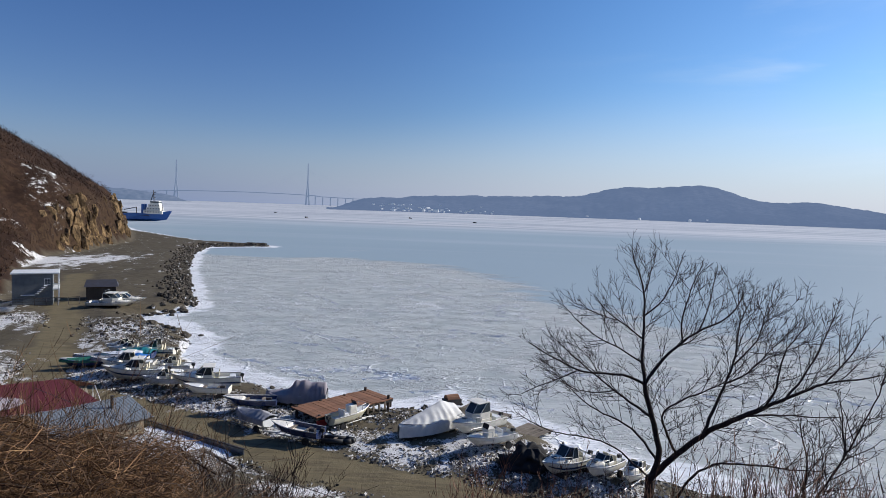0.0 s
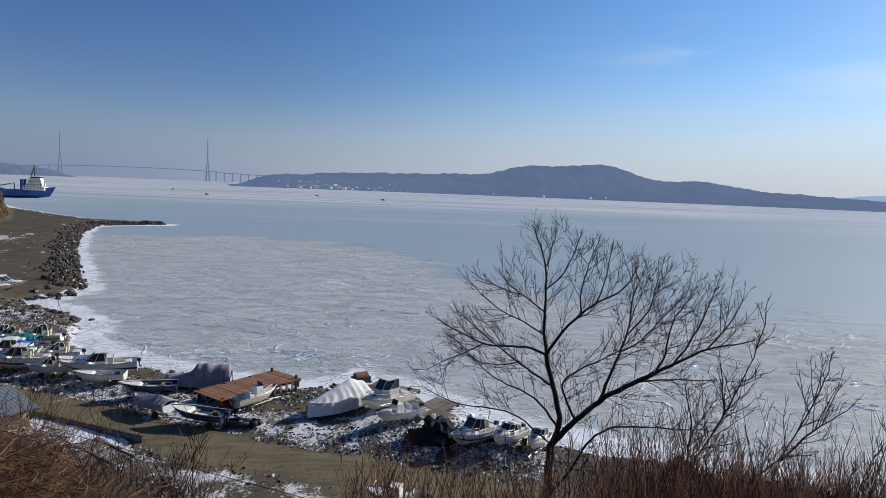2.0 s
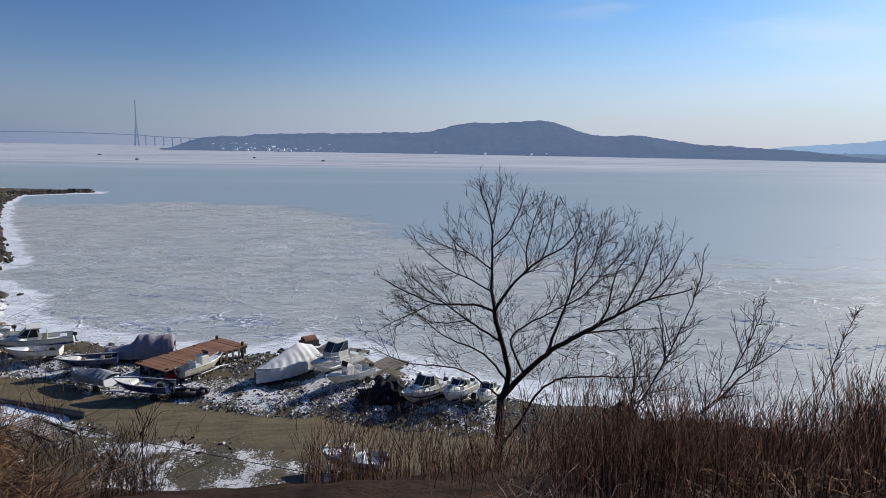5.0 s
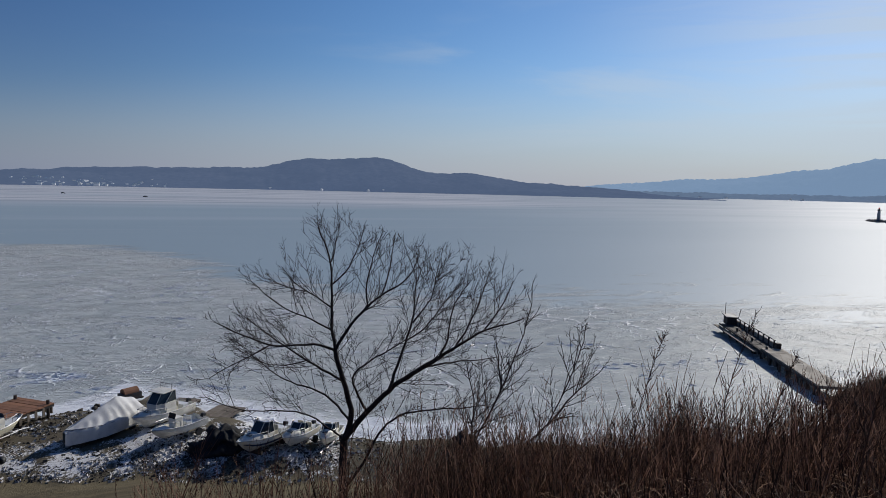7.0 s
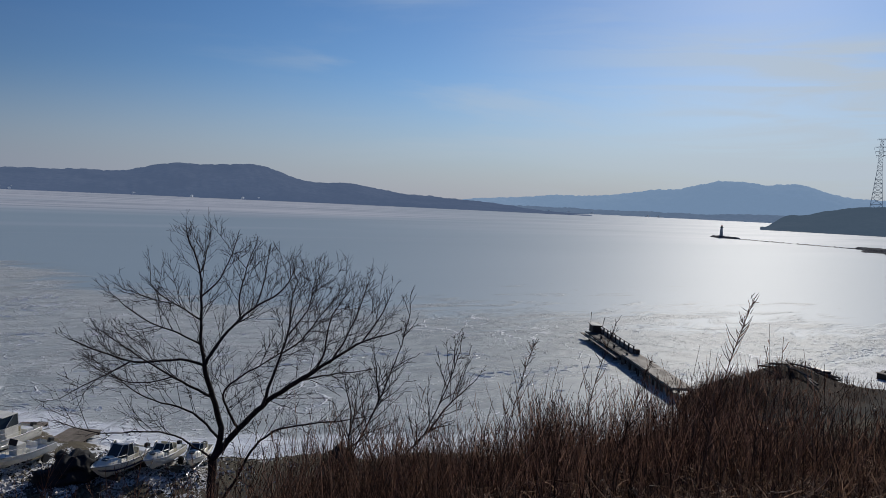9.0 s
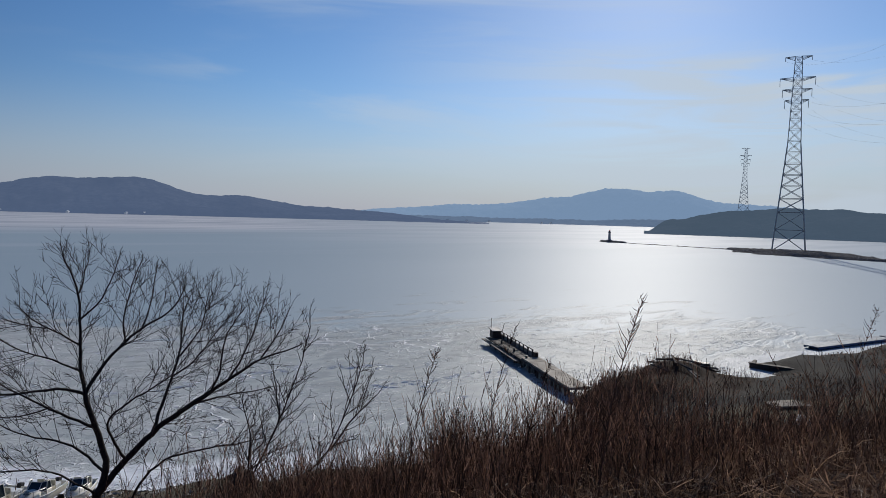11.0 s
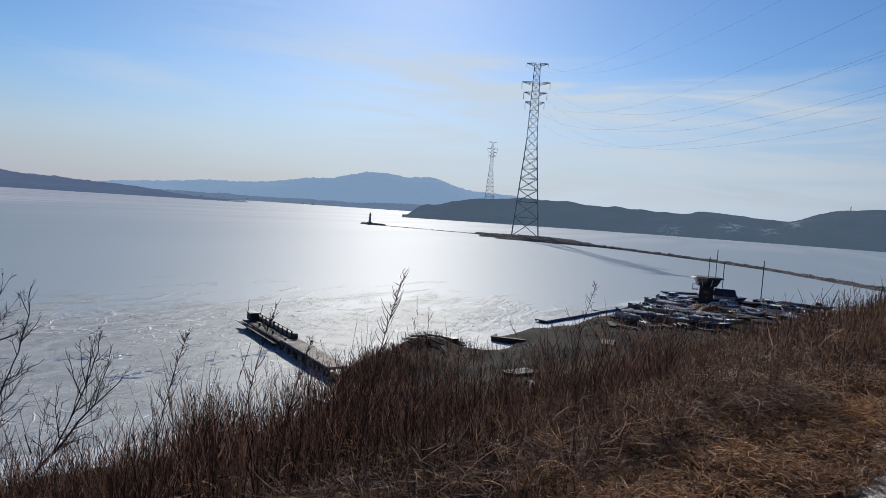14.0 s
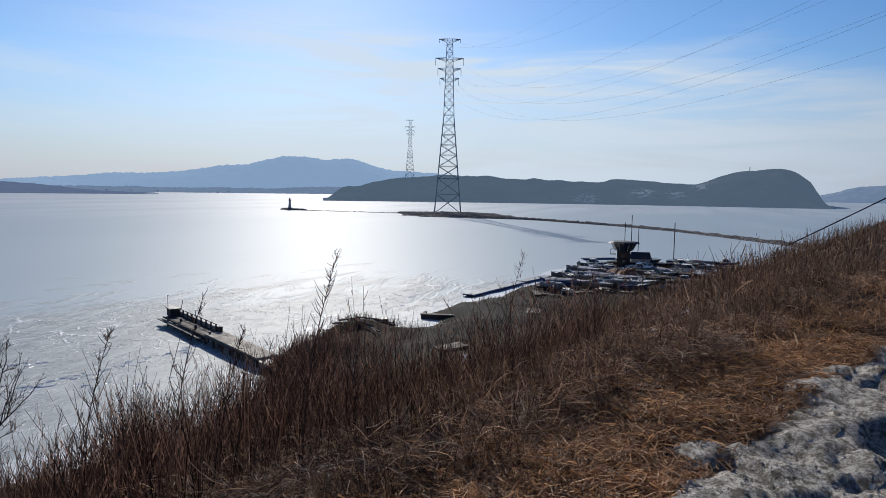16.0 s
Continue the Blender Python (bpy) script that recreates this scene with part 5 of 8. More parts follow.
        if style != "pilot":
            head = [(a[0], a[1]) for a in head]
            head[0], head[5] = (l0 * length + 0.1, head[0][1]), (l0 * length + 0.1, head[5][1])
        if style == "pilot":
            bm = bmesh.new()
            for i_ in range(5):
                quads(bm, [(*foot[i_], top - 0.1), (*foot[i_ + 1], top - 0.1), (*foot[i_ + 1], z0), (*foot[i_], z0)], [(0, 1, 2, 3)])
            part("wheelhouse_wall", bm, M_WHITE, cabin)
        for i_ in range(5):
            bm = bmesh.new()
            zl = z0 if i_ in (1, 2, 3) else z0 - 0.1
            a0, a1 = (*foot[i_], zl), (*foot[i_ + 1], zl)
            quads(bm, [a0, a1, (*head[i_ + 1], z1), (*head[i_], z1)], [(0, 1, 2, 3)])
            part("windscreen" if i_ in (1, 2, 3) else "side_window", bm, M_GLASS, cabin)
        part("window_frame", rods([((*f0, z0), (*h0, z1)) for f0, h0 in zip(foot, head)] + [((*a, z1), (*b_, z1)) for a, b_ in zip(head[:-1], head[1:])] + [((*a, z0), (*b_, z0)) for a, b_ in zip(foot[:-1], foot[1:])], 0.028, 4), M_WHITE, cabin)
        for s in (-1, 1):
            part("coaming", boxes([((l0 * length * 0.5 + l2 * length * 0.5, s * w * 1.0, top + 0.08), ((l2 - l0) * length, 0.07, 0.34))], 0.02), M_WHITE, cabin)
        for s in (-0.45, 0.45):
            part("seat", boxes([((-0.16 * length, s * beam * 0.5, top + 0.02), (0.45, 0.5, 0.35)), ((-0.16 * length - 0.22, s * beam * 0.5, top + 0.34), (0.1, 0.48, 0.4))], 0.04), M_CREAM, t)
        part("engine_box", boxes([((-0.38 * length, 0, top - 0.18), (0.6, beam * 0.5, 0.4))], 0.04), M_LIGHTTRIM, t)
        if style == "cabin" and length > 5.4:
            part("hard_top", boxes([(((l0 + l2) / 2 * length - 0.1, 0, z1 + 0.04), ((l2 - l0) * length + 0.3, w * 1.95, 0.07))], 0.025), M_WHITE, cabin)
        h += 0.26
        if style == "pilot":
            part("roof", boxes([(((l1 + l2) / 2 * length, 0, top + h + 0.03), ((l2 - l1 + 0.07) * length, beam * 0.78, 0.07))], 0.02), M_WHITE, cabin)
            part("roof_rack", rods([((l1 * length, s * w * 0.7, top + h + 0.06), (l1 * length, s * w * 0.7, top + h + 0.5)) for s in (-1, 1)] + [((l1 * length, -w * 0.7, top + h + 0.5), (l1 * length, w * 0.7, top + h + 0.5))], 0.02, 4), M_STEEL, t)
    if style == "console" and not cover:
        console = part("console", boxes([((0.02 * length, 0, top + 0.2), (0.7, 0.75, 0.9))], 0.05), M_WHITE, t, "white steering console")
        part("windscreen", boxes([((0.02 * length + 0.3, 0, top + 0.8), (0.03, 0.7, 0.4), (0, -20, 0))]), M_GLASS, console)
        part("seat", boxes([((-0.16 * length, 0, top - 0.1), (0.5, 0.9, 0.42)), ((-0.16 * length - 0.24, 0, top + 0.22), (0.1, 0.9, 0.4))], 0.04), M_LIGHTTRIM, t)
    if style == "open" and not cover:
        for q in (-0.25, 0.05):
            part("thwart", boxes([((q * length, 0, top - 0.16), (0.3, beam * 0.82, 0.06))], 0.01), M_WOOD, t)
        part("gear_box", boxes([((-0.36 * length, beam * 0.12, top - 0.1), (0.5, 0.4, 0.4))], 0.03), M_RED if length > 5.4 else M_DARKSTEEL, t)
    if style in ("cabin", "pilot", "console", "cuddy") and not cover:
        bm = bmesh.new()
        pts = [(secs[i][0][0] * 0.97, secs[i][0][1] * 0.86, secs[i][0][2] + 0.42) for i in (5, 6, 7, 8, 9)]
        pts += [(p0[0], -p0[1], p0[2]) for p0 in reversed(pts)]
        for a, b_ in zip(pts[:-1], pts[1:]):
            rod(bm, a, b_, 0.022, n=4, caps=False)
        for p0 in pts[::2] + pts[-1:]:
            rod(bm, (p0[0], p0[1], p0[2] - 0.42), p0, 0.018, n=4, caps=False)
        part("bow_rail", bm, M_STEEL, t)
    if cover:
        mat, ridge, skirt = cover
        v, f = fitted_cover(length, beam, top + 0.05, ridge, skirt) if mat is M_MAUVE else tarp_mesh(length, beam, top + 0.06, ridge, int(abs(x * 7 + y * 3)) % 50, skirt=skirt)
        me = mesh_from("cover", v, f, mat, True)
        ob = new("cover", me)
        ob.parent = t
        tagged(ob, "slack weathered tarpaulin cover")
    if motor:
        outboard(t, -length / 2 + 0.06, 0, top - 0.25, 1.0)
    if seat == "trailer":
        trailer(t, length, beam, keel)
    else:
        cradle(t, length, beam, keel)
    return t


BOW = 224
boat(-4.6, 54.6, BOW, 8.2, 3.0, M_GREYTARP, "cabin", "white boat under a ridged pale tarpaulin, on a trailer", "trailer", False, (M_WHITETARP, 1.45, 0.95), depth=0.95)
boat(-0.4, 54.9, BOW + 2, 7.4, 2.6, M_WHITE, "pilot", "white cabin cruiser with a tall wheelhouse, on a cradle", None, True, depth=1.1)
boat(0.7, 51.4, BOW + 8, 6.2, 2.1, M_WHITE, "console", "white open boat with a steering console, on a trailer", "trailer")
boat(6.4, 47.4, BOW + 6, 6.6, 2.4, M_WHITE, "cabin", "white motor boat with a dark windscreen, on blocks", None, True, depth=1.0)
boat(9.0, 47.0, BOW + 0, 5.3, 2.0, M_WHITE, "cuddy", "small white motor boat with scuffed foredeck", "trailer")
boat(11.3, 46.9, BOW - 12, 4.6, 1.8, M_WHITE, "cuddy", "small white runabout with a tinted windscreen", "trailer", depth=0.7)
boat(-20.0, 54.4, 300, 5.6, 2.1, M_LIGHTTRIM, "open", "small boat under a rumpled grey tarpaulin", "trailer", False, (M_GREYTARP, 0.55, 0.5))
boat(-15.4, 51.6, 285, 6.4, 2.3, M_NAVY, "open", "navy open fishing boat with white inside", "trailer", True)
boat(-18.0, 60.6, 262, 7.6, 2.8, M_GREYTARP, "cabin", "large boat under a mauve-grey fitted cover", None, False, (M_MAUVE, 1.35, 0.7), depth=1.0)
boat(-21.6, 57.8, 258, 6.4, 2.3, M_NAVY, "open", "blue and white open boat with snow inside", "trailer", False)
boat(-11.6, 55.4, 40, 5.8, 2.0, M_CREAM, "console", "cream open boat with two dark seats, on a trailer", "trailer")
boat(-11.6, 51.0, 95, 3.4, 1.6, M_BLACK, "dinghy", "small black inflatable dinghy lying on the snow")
boat(-28.6, 63.9, 250, 9.2, 2.9, M_WHITE, "cabin", "white half-cabin cruiser with dark windows", None, True, depth=1.35)
boat(-27.2, 61.0, 262, 6.0, 2.2, M_WHITE, "open", "white open boat on a galvanised trailer", "trailer", False)
boat(-33.0, 63.6, 255, 5.6, 2.0, M_LIGHTTRIM, "cuddy", "grey-white small boat with a low cuddy", None, True)
boat(-36.8, 65.0, 255, 8.8, 2.8, M_WHITE, "cabin", "white motor boat with open cockpit", None, True, depth=1.3)
boat(-39.2, 67.6, 258, 7.8, 2.5, M_WHITE, "cabin", "white boat with a long raised foredeck", None, False, depth=1.2)
boat(-35.0, 69.0, 262, 6.4, 2.3, M_LIGHTTRIM, "cuddy", "grey boat between the white ones", None, True)
boat(-43.6, 75.6, 250, 6.6, 2.3, M_WHITE, "cuddy", "white boat with a low screen and frosted deck", None, False)
boat(-45.4, 69.4, 248, 6.2, 2.2, M_NAVY, "open", "dark boat under a green cover", None, False, (M_GREEN, 0.3, 0.25))
boat(-40.6, 76.4, 265, 6.4, 2.3, M_WHITE, "cabin", "white cabin boat behind the tarpaulins", None, True)
boat(-32.0, 66.8, 258, 6.4, 2.3, M_WHITE, "open", "white open boat with frost on its seats", None, False)
boat(-42.2, 69.8, 250, 5.8, 2.1, M_NAVY, "open", "dark boat under a slack grey cover", None, False, (M_GREYTARP, 0.4, 0.3))
boat(-42.6, 72.2, 252, 6.2, 2.2, M_WHITE, "open", "white boat under a snow-covered sheet", None, False, (M_SNOWLUMP, 0.4, 0.35))
boat(-41.6, 73.6, 268, 5.8, 2.1, M_NAVY, "open", "small boat under a turquoise tarpaulin", None, False, (M_TURQ, 0.55, 0.45))
boat(-40.5, 70.9, 262, 4.6, 1.9, M_WHITE, "open", "small boat under a bright blue tarpaulin", None, False, (M_BRIGHTBLUE, 0.45, 0.4))
boat(-44.8, 76.4, 262, 6.0, 2.2, M_WHITE, "cuddy", "pale boat with low windscreen among others", None, True)
boat(-45.6, 71.6, 246, 5.4, 2.0, M_NAVY, "open", "dark low boat with frosted gunwales", None, False, (M_GREYTARP, 0.3, 0.3))
boat(-66.0, 109.2, 80, 10.5, 3.0, M_WHITE, "pilot", "white work boat with small wheelhouse by the kiosk", None, True)
boat(-65.4, 112.0, 78, 10.0, 3.0, M_WHITE, "cabin", "white motor boat beside the kiosk", None, False)
boat(-77.5, 97.5, 70, 6.0, 2.0, M_LIGHTTRIM, "open", "grey open boat lying on snowy ground", None, False)
boat(-80.5, 100.5, 75, 5.2, 1.9, M_STEEL, "open", "aluminium open boat lying on snowy ground", None, False)
boat(0.6, 37.4, 290, 5.6, 2.2, M_GREYTARP, "console", "grey boat with pale tubes beside the dirt road", "trailer")

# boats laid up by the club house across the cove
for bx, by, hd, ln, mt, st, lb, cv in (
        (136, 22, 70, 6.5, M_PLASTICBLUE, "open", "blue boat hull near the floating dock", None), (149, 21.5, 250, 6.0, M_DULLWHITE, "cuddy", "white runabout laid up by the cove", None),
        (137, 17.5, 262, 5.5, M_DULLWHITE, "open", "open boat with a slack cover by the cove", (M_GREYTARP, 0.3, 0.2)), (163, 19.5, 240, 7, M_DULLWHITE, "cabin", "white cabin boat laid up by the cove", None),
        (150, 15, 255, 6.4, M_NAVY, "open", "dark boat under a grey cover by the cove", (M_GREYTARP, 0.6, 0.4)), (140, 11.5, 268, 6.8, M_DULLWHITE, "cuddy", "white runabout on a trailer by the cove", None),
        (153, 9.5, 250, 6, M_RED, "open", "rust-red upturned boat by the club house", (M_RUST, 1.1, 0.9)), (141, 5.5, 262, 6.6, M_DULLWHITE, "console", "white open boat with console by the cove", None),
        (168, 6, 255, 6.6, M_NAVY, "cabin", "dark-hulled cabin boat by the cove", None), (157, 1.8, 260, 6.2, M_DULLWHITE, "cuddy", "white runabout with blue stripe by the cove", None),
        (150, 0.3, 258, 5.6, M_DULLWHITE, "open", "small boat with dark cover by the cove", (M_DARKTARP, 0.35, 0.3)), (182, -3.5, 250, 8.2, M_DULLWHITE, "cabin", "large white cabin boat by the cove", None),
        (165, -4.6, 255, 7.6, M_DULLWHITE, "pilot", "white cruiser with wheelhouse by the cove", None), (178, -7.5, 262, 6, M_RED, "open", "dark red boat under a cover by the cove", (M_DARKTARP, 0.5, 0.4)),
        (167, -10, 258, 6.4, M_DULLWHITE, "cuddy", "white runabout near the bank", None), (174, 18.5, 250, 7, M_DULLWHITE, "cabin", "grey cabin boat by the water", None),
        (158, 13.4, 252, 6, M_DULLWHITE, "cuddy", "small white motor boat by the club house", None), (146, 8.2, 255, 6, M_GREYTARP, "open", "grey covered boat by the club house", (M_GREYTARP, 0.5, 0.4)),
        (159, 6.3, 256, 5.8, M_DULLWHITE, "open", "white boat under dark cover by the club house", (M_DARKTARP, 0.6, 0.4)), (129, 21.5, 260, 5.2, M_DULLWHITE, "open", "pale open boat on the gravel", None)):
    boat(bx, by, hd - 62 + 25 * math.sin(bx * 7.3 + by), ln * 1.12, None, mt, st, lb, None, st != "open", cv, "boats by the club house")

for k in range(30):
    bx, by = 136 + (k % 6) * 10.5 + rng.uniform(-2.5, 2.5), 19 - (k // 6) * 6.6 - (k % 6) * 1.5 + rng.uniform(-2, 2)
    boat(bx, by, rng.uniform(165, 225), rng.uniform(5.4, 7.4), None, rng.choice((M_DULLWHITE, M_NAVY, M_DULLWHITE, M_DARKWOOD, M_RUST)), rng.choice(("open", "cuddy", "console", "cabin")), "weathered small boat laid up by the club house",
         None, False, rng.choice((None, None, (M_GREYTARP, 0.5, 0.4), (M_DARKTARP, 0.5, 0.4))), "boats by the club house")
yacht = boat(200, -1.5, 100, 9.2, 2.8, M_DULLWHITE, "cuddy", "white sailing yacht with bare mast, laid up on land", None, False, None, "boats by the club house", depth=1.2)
part("mast", rods([((0.4, 0, 1.5), (0.4, 0, 13.4)), ((0.4, 0, 2.6), (-3.2, 0, 2.5))], 0.13, 6), M_DARKSTEEL, yacht)
part("stanchions", rods([((x, s * 1.25, 1.6), (x, s * 1.25, 2.3)) for x in (-4, -2.6, -1.2) for s in (-1, 1)] + [((-4, s * 1.25, 2.3), (-1.2, s * 1.25, 2.3)) for s in (-1, 1)], 0.03, 4), M_STEEL, yacht)
car(pose(152.5, -3.0, gz_at(152.5, -3), 0, 0, 60), M_CARLIGHT, "silver car parked among laid-up boats")
car(pose(170, -12.5, gz_at(170, -12.5), 0, 0, 75), M_CAR, "dark car parked near laid-up boats")

# ---- black tarpaulin heap ----


def heap(name, x, y, rx, ry, h, mat, label, category, seed, n=36):
    us, vs = np.meshgrid(np.linspace(0, 2 * math.pi, n, endpoint=False), np.linspace(0, 1, 14), indexing="ij")
    r = 1 - vs
    bulge = 1 + 0.36 * fbm(np.cos(us) * 1.7 + 5, np.sin(us) * 1.7 + vs * 3, 4, seed)
    X = np.cos(us) * rx * np.sqrt(np.clip(1 - vs ** 2.2, 0, 1)) * bulge
    Y = np.sin(us) * ry * np.sqrt(np.clip(1 - vs ** 2.2, 0, 1)) * bulge
    Z = h * vs * (1 + 0.34 * fbm(X * 1.5, Y * 1.5, 3, seed + 1)) - 0.1
    k = vs.shape[1]
    i, j = np.meshgrid(np.arange(n), np.arange(k - 1), indexing="ij")
    a, c0 = (i * k + j).ravel(), (((i + 1) % n) * k + j).ravel()
    f = np.stack([a, c0, c0 + 1, a + 1], 1)
    ob = new(name, mesh_from(name, np.stack([X.ravel(), Y.ravel(), Z.ravel()], 1), f, mat))
    ob.matrix_basis = pose(x, y, gz_at(x, y))
    return tagged(ob, label, category)


heap("black_tarpaulin", 3.6, 48.4, 1.9, 1.5, 1.75, M_DARKTARP, "tall heap under black tarpaulin beside the boats", "tarpaulin", 91)
heap("net_heap", 20.8, 43.0, 1.2, 1.0, 1.3, M_DARKTARP, "dark heap of nets at the ice edge", "nets", 93)

# ---- rusty landing stage ----
DOCK = pose(-12.9, 58.6, 0, 0, 0, math.degrees(math.atan2(6.3, 5.3)))
dock = thing("landing_stage", DOCK, "rust-brown landing stage on stout posts", "jetty")
plank_me = bpy.data.meshes.new("plank")
bm = boxes([((0, 0, 0), (0.5, 4.0, 0.09))], 0.012)
bm.to_mesh(plank_me)
bm.free()
plank_me.materials.append(M_RUST)
rng = random.Random(11)
for i in range(17):
    share("deck_plank", plank_me, dock, pose(-4.2 + i * 0.525, rng.uniform(-0.05, 0.05), 2.36 + rng.uniform(-0.012, 0.012), 0, 0, rng.uniform(-0.6, 0.6)))
part("beam", boxes([((0, y, 2.2), (8.9, 0.18, 0.24)) for y in (-1.8, 0, 1.8)]), M_DARKSTEEL, dock)
for x in (-4, -1.4, 1.4, 4.0):
    for y in (-1.75, 1.75):
        part("post", rods([((x, y, gz_at(*(DOCK @ Vector((x, y, 0))).xy) - 0.3), (x, y, 2.5 if x < 3 else 2.75))], 0.13, 8), M_DARKWOOD, dock)
for y in (-1.6, -1.0, -0.4, 0.2, 0.8, 1.4):
    part("fender_board", boxes([((4.42, y, 1.9), (0.09, 0.22, 0.85))]), M_WOOD, dock)
for x in (1.2, 1.9, 2.6, 3.3):
    part("fender_board", boxes([((x, -2.06, 1.95), (0.2, 0.08, 0.7))]), M_WOOD, dock)
part("red_hull_plate", boxes([((-3.6, -2.12, 1.75), (1.8, 0.05, 0.7))]), M_RED, dock)

# ---- rafts and panels at the ice edge ----


def raft(x, y, rot, l, w, label, n=6, z=None):
    t = thing("wooden_raft", pose(x, y, (max(gz_at(x, y), 0.05) if z is None else z), 0, 0, rot), label, "raft", "rafts at the ice edge")
    for i in range(n):
        part("plank", boxes([((0, (i + 0.5) * w / n - w / 2, 0.26), (l, w / n * 0.93, 0.07))], 0.008), M_WOOD, t)
    for s in (-1, 0, 1):
        part("bearer", boxes([((s * l * 0.42, 0, 0.12), (0.16, w, 0.22))]), M_DARKWOOD, t)


raft(-0.9, 64.4, 62, 3.2, 2.2, "weathered grey plank raft pulled onto the shore")
raft(1.4, 62.2, 60, 2.6, 2.2, "weathered plank raft beside another one")
raft(4.2, 58.8, 52, 4.6, 2.8, "wide grey plank raft by the snow edge", 8)
winch = thing("winch", pose(-3.2, 67.2, gz_at(-3.2, 67.2), 0, 0, 30), "rusty dark winch block at the tip of the shore", "winch")
part("drum", rods([((-0.7, 0, 0.65), (0.7, 0, 0.65))], 0.5, 14), M_RUST, winch)
part("housing", boxes([((0, 0, 0.35), (1.9, 1.0, 0.7))], 0.06), M_DARKSTEEL, winch)

# ---- buildings under the bank ----


def window(parent, x, y, z, w, h, turn=0):
    m = pose(x, y, z, 0, 0, turn)
    fr = new("window", None)
    bm = boxes([((0, 0, h / 2), (w + 0.12, 0.1, 0.07)), ((0, 0, -h / 2), (w + 0.12, 0.1, 0.07)), ((-w / 2, 0, 0), (0.07, 0.1, h)), ((w / 2, 0, 0), (0.07, 0.1, h)), ((0, 0, 0), (0.05, 0.08, h))])
    me = bpy.data.meshes.new("window")
    bm.to_mesh(me)
    bm.free()
    me.materials.append(M_LIGHTTRIM)
    bpy.data.objects.remove(fr)
    fr = new("window", me)
    fr.parent = parent
    fr.matrix_basis = m
    part("pane", boxes([((0, 0.0, 0), (w, 0.03, h))]), M_GLASS, fr)


house = thing("two_storey_cabin", pose(-80.6, 109.2, gz_at(-80, 108), 0, 0, 33) @ Matrix.Diagonal((0.76, 1, 1.06, 1)), "blue-grey clad two-storey cabin with pale trim", "house")
part("wall", boxes([((0, 0, 2.6), (8.0, 5.6, 5.2))], 0.02), M_CONTAINER, house)
part("roof", boxes([((0.5, 0, 5.32), (9.6, 6.2, 0.22))], 0.03), M_LIGHTTRIM, house)
for y in (-2.9, 0, 2.9):
    part("post", boxes([((5.1, y, 2.6), (0.16, 0.16, 5.2))]), M_LIGHTTRIM, house)
part("balcony_floor", boxes([((4.6, 0, 2.65), (1.3, 6.0, 0.16))]), M_LIGHTTRIM, house)
part("balcony_rail", boxes([((5.15, 0, 3.6), (0.07, 6, 0.08)), ((5.15, 0, 3.2), (0.05, 6, 0.05)), ((4.6, -2.95, 3.6), (1.2, 0.06, 0.08))]), M_LIGHTTRIM, house)
for i in range(5):
    part("stair_tread", boxes([((0.9 + i * 0.42, -3.2, 2.0 + i * 0.32), (0.7, 0.8, 0.1))]), M_LIGHTTRIM, house)
part("ledge", boxes([((-0.9, -3.0, 1.75), (2.8, 0.5, 0.12))]), M_LIGHTTRIM, house)
window(house, 2.9, -2.83, 3.9, 1.1, 1.0)
for i in range(9):
    part("cladding_board", boxes([((0, -2.83, 0.5 + i * 0.55), (7.9, 0.05, 0.5))]), M_CONTAINER, house)
kiosk = thing("kiosk", pose(-73.2, 117.6, gz_at(-73, 117), 0, 0, 30), "dark wooden kiosk with a low grey roof", "kiosk")
part("wall", boxes([((0, 0, 1.25), (5.0, 3.6, 2.5))], 0.02), M_DARKWOOD, kiosk)
bm = bmesh.new()
quads(bm, [(-2.9, -2.3, 2.45), (2.9, -2.3, 2.45), (2.9, 2.3, 2.45), (-2.9, 2.3, 2.45), (-2.5, 0, 3.6), (2.5, 0, 3.6)], [(0, 1, 5, 4), (2, 3, 4, 5), (0, 4, 3), (1, 2, 5), (0, 3, 2, 1)])
part("roof", bm, M_DARKROOF, kiosk)
part("door", boxes([((0.8, -1.83, 1.0), (0.9, 0.06, 2.0))]), M_DARKSTEEL, kiosk)
for i in range(8):
    part("board", boxes([((-2.2 + i * 0.62, -1.82, 1.2), (0.56, 0.05, 2.3))]), M_DARKWOOD, kiosk)
fence = thing("yard_fence", pose(-79, 105.4, gz_at(-79, 105), 0, 0, 40), "low dark metal yard fence", "fence")
for i in range(8):
    part("post", rods([((i * 1.7 - 4, 0, -0.2), (i * 1.7 - 4, 0, 1.25))], 0.05, 5), M_DARKSTEEL, fence)
part("rail", boxes([((2, 0, 1.15), (12, 0.06, 0.09)), ((2, 0, 0.6), (12, 0.05, 0.07))]), M_DARKSTEEL, fence)

M_ROOFSNOW = paint("thin_roof_snow", (0.5, 0.47, 0.5), 0.8, dirt=(0.2, 0.05, 0.06), amount=0.95, scale=1.6, bump=0.3)
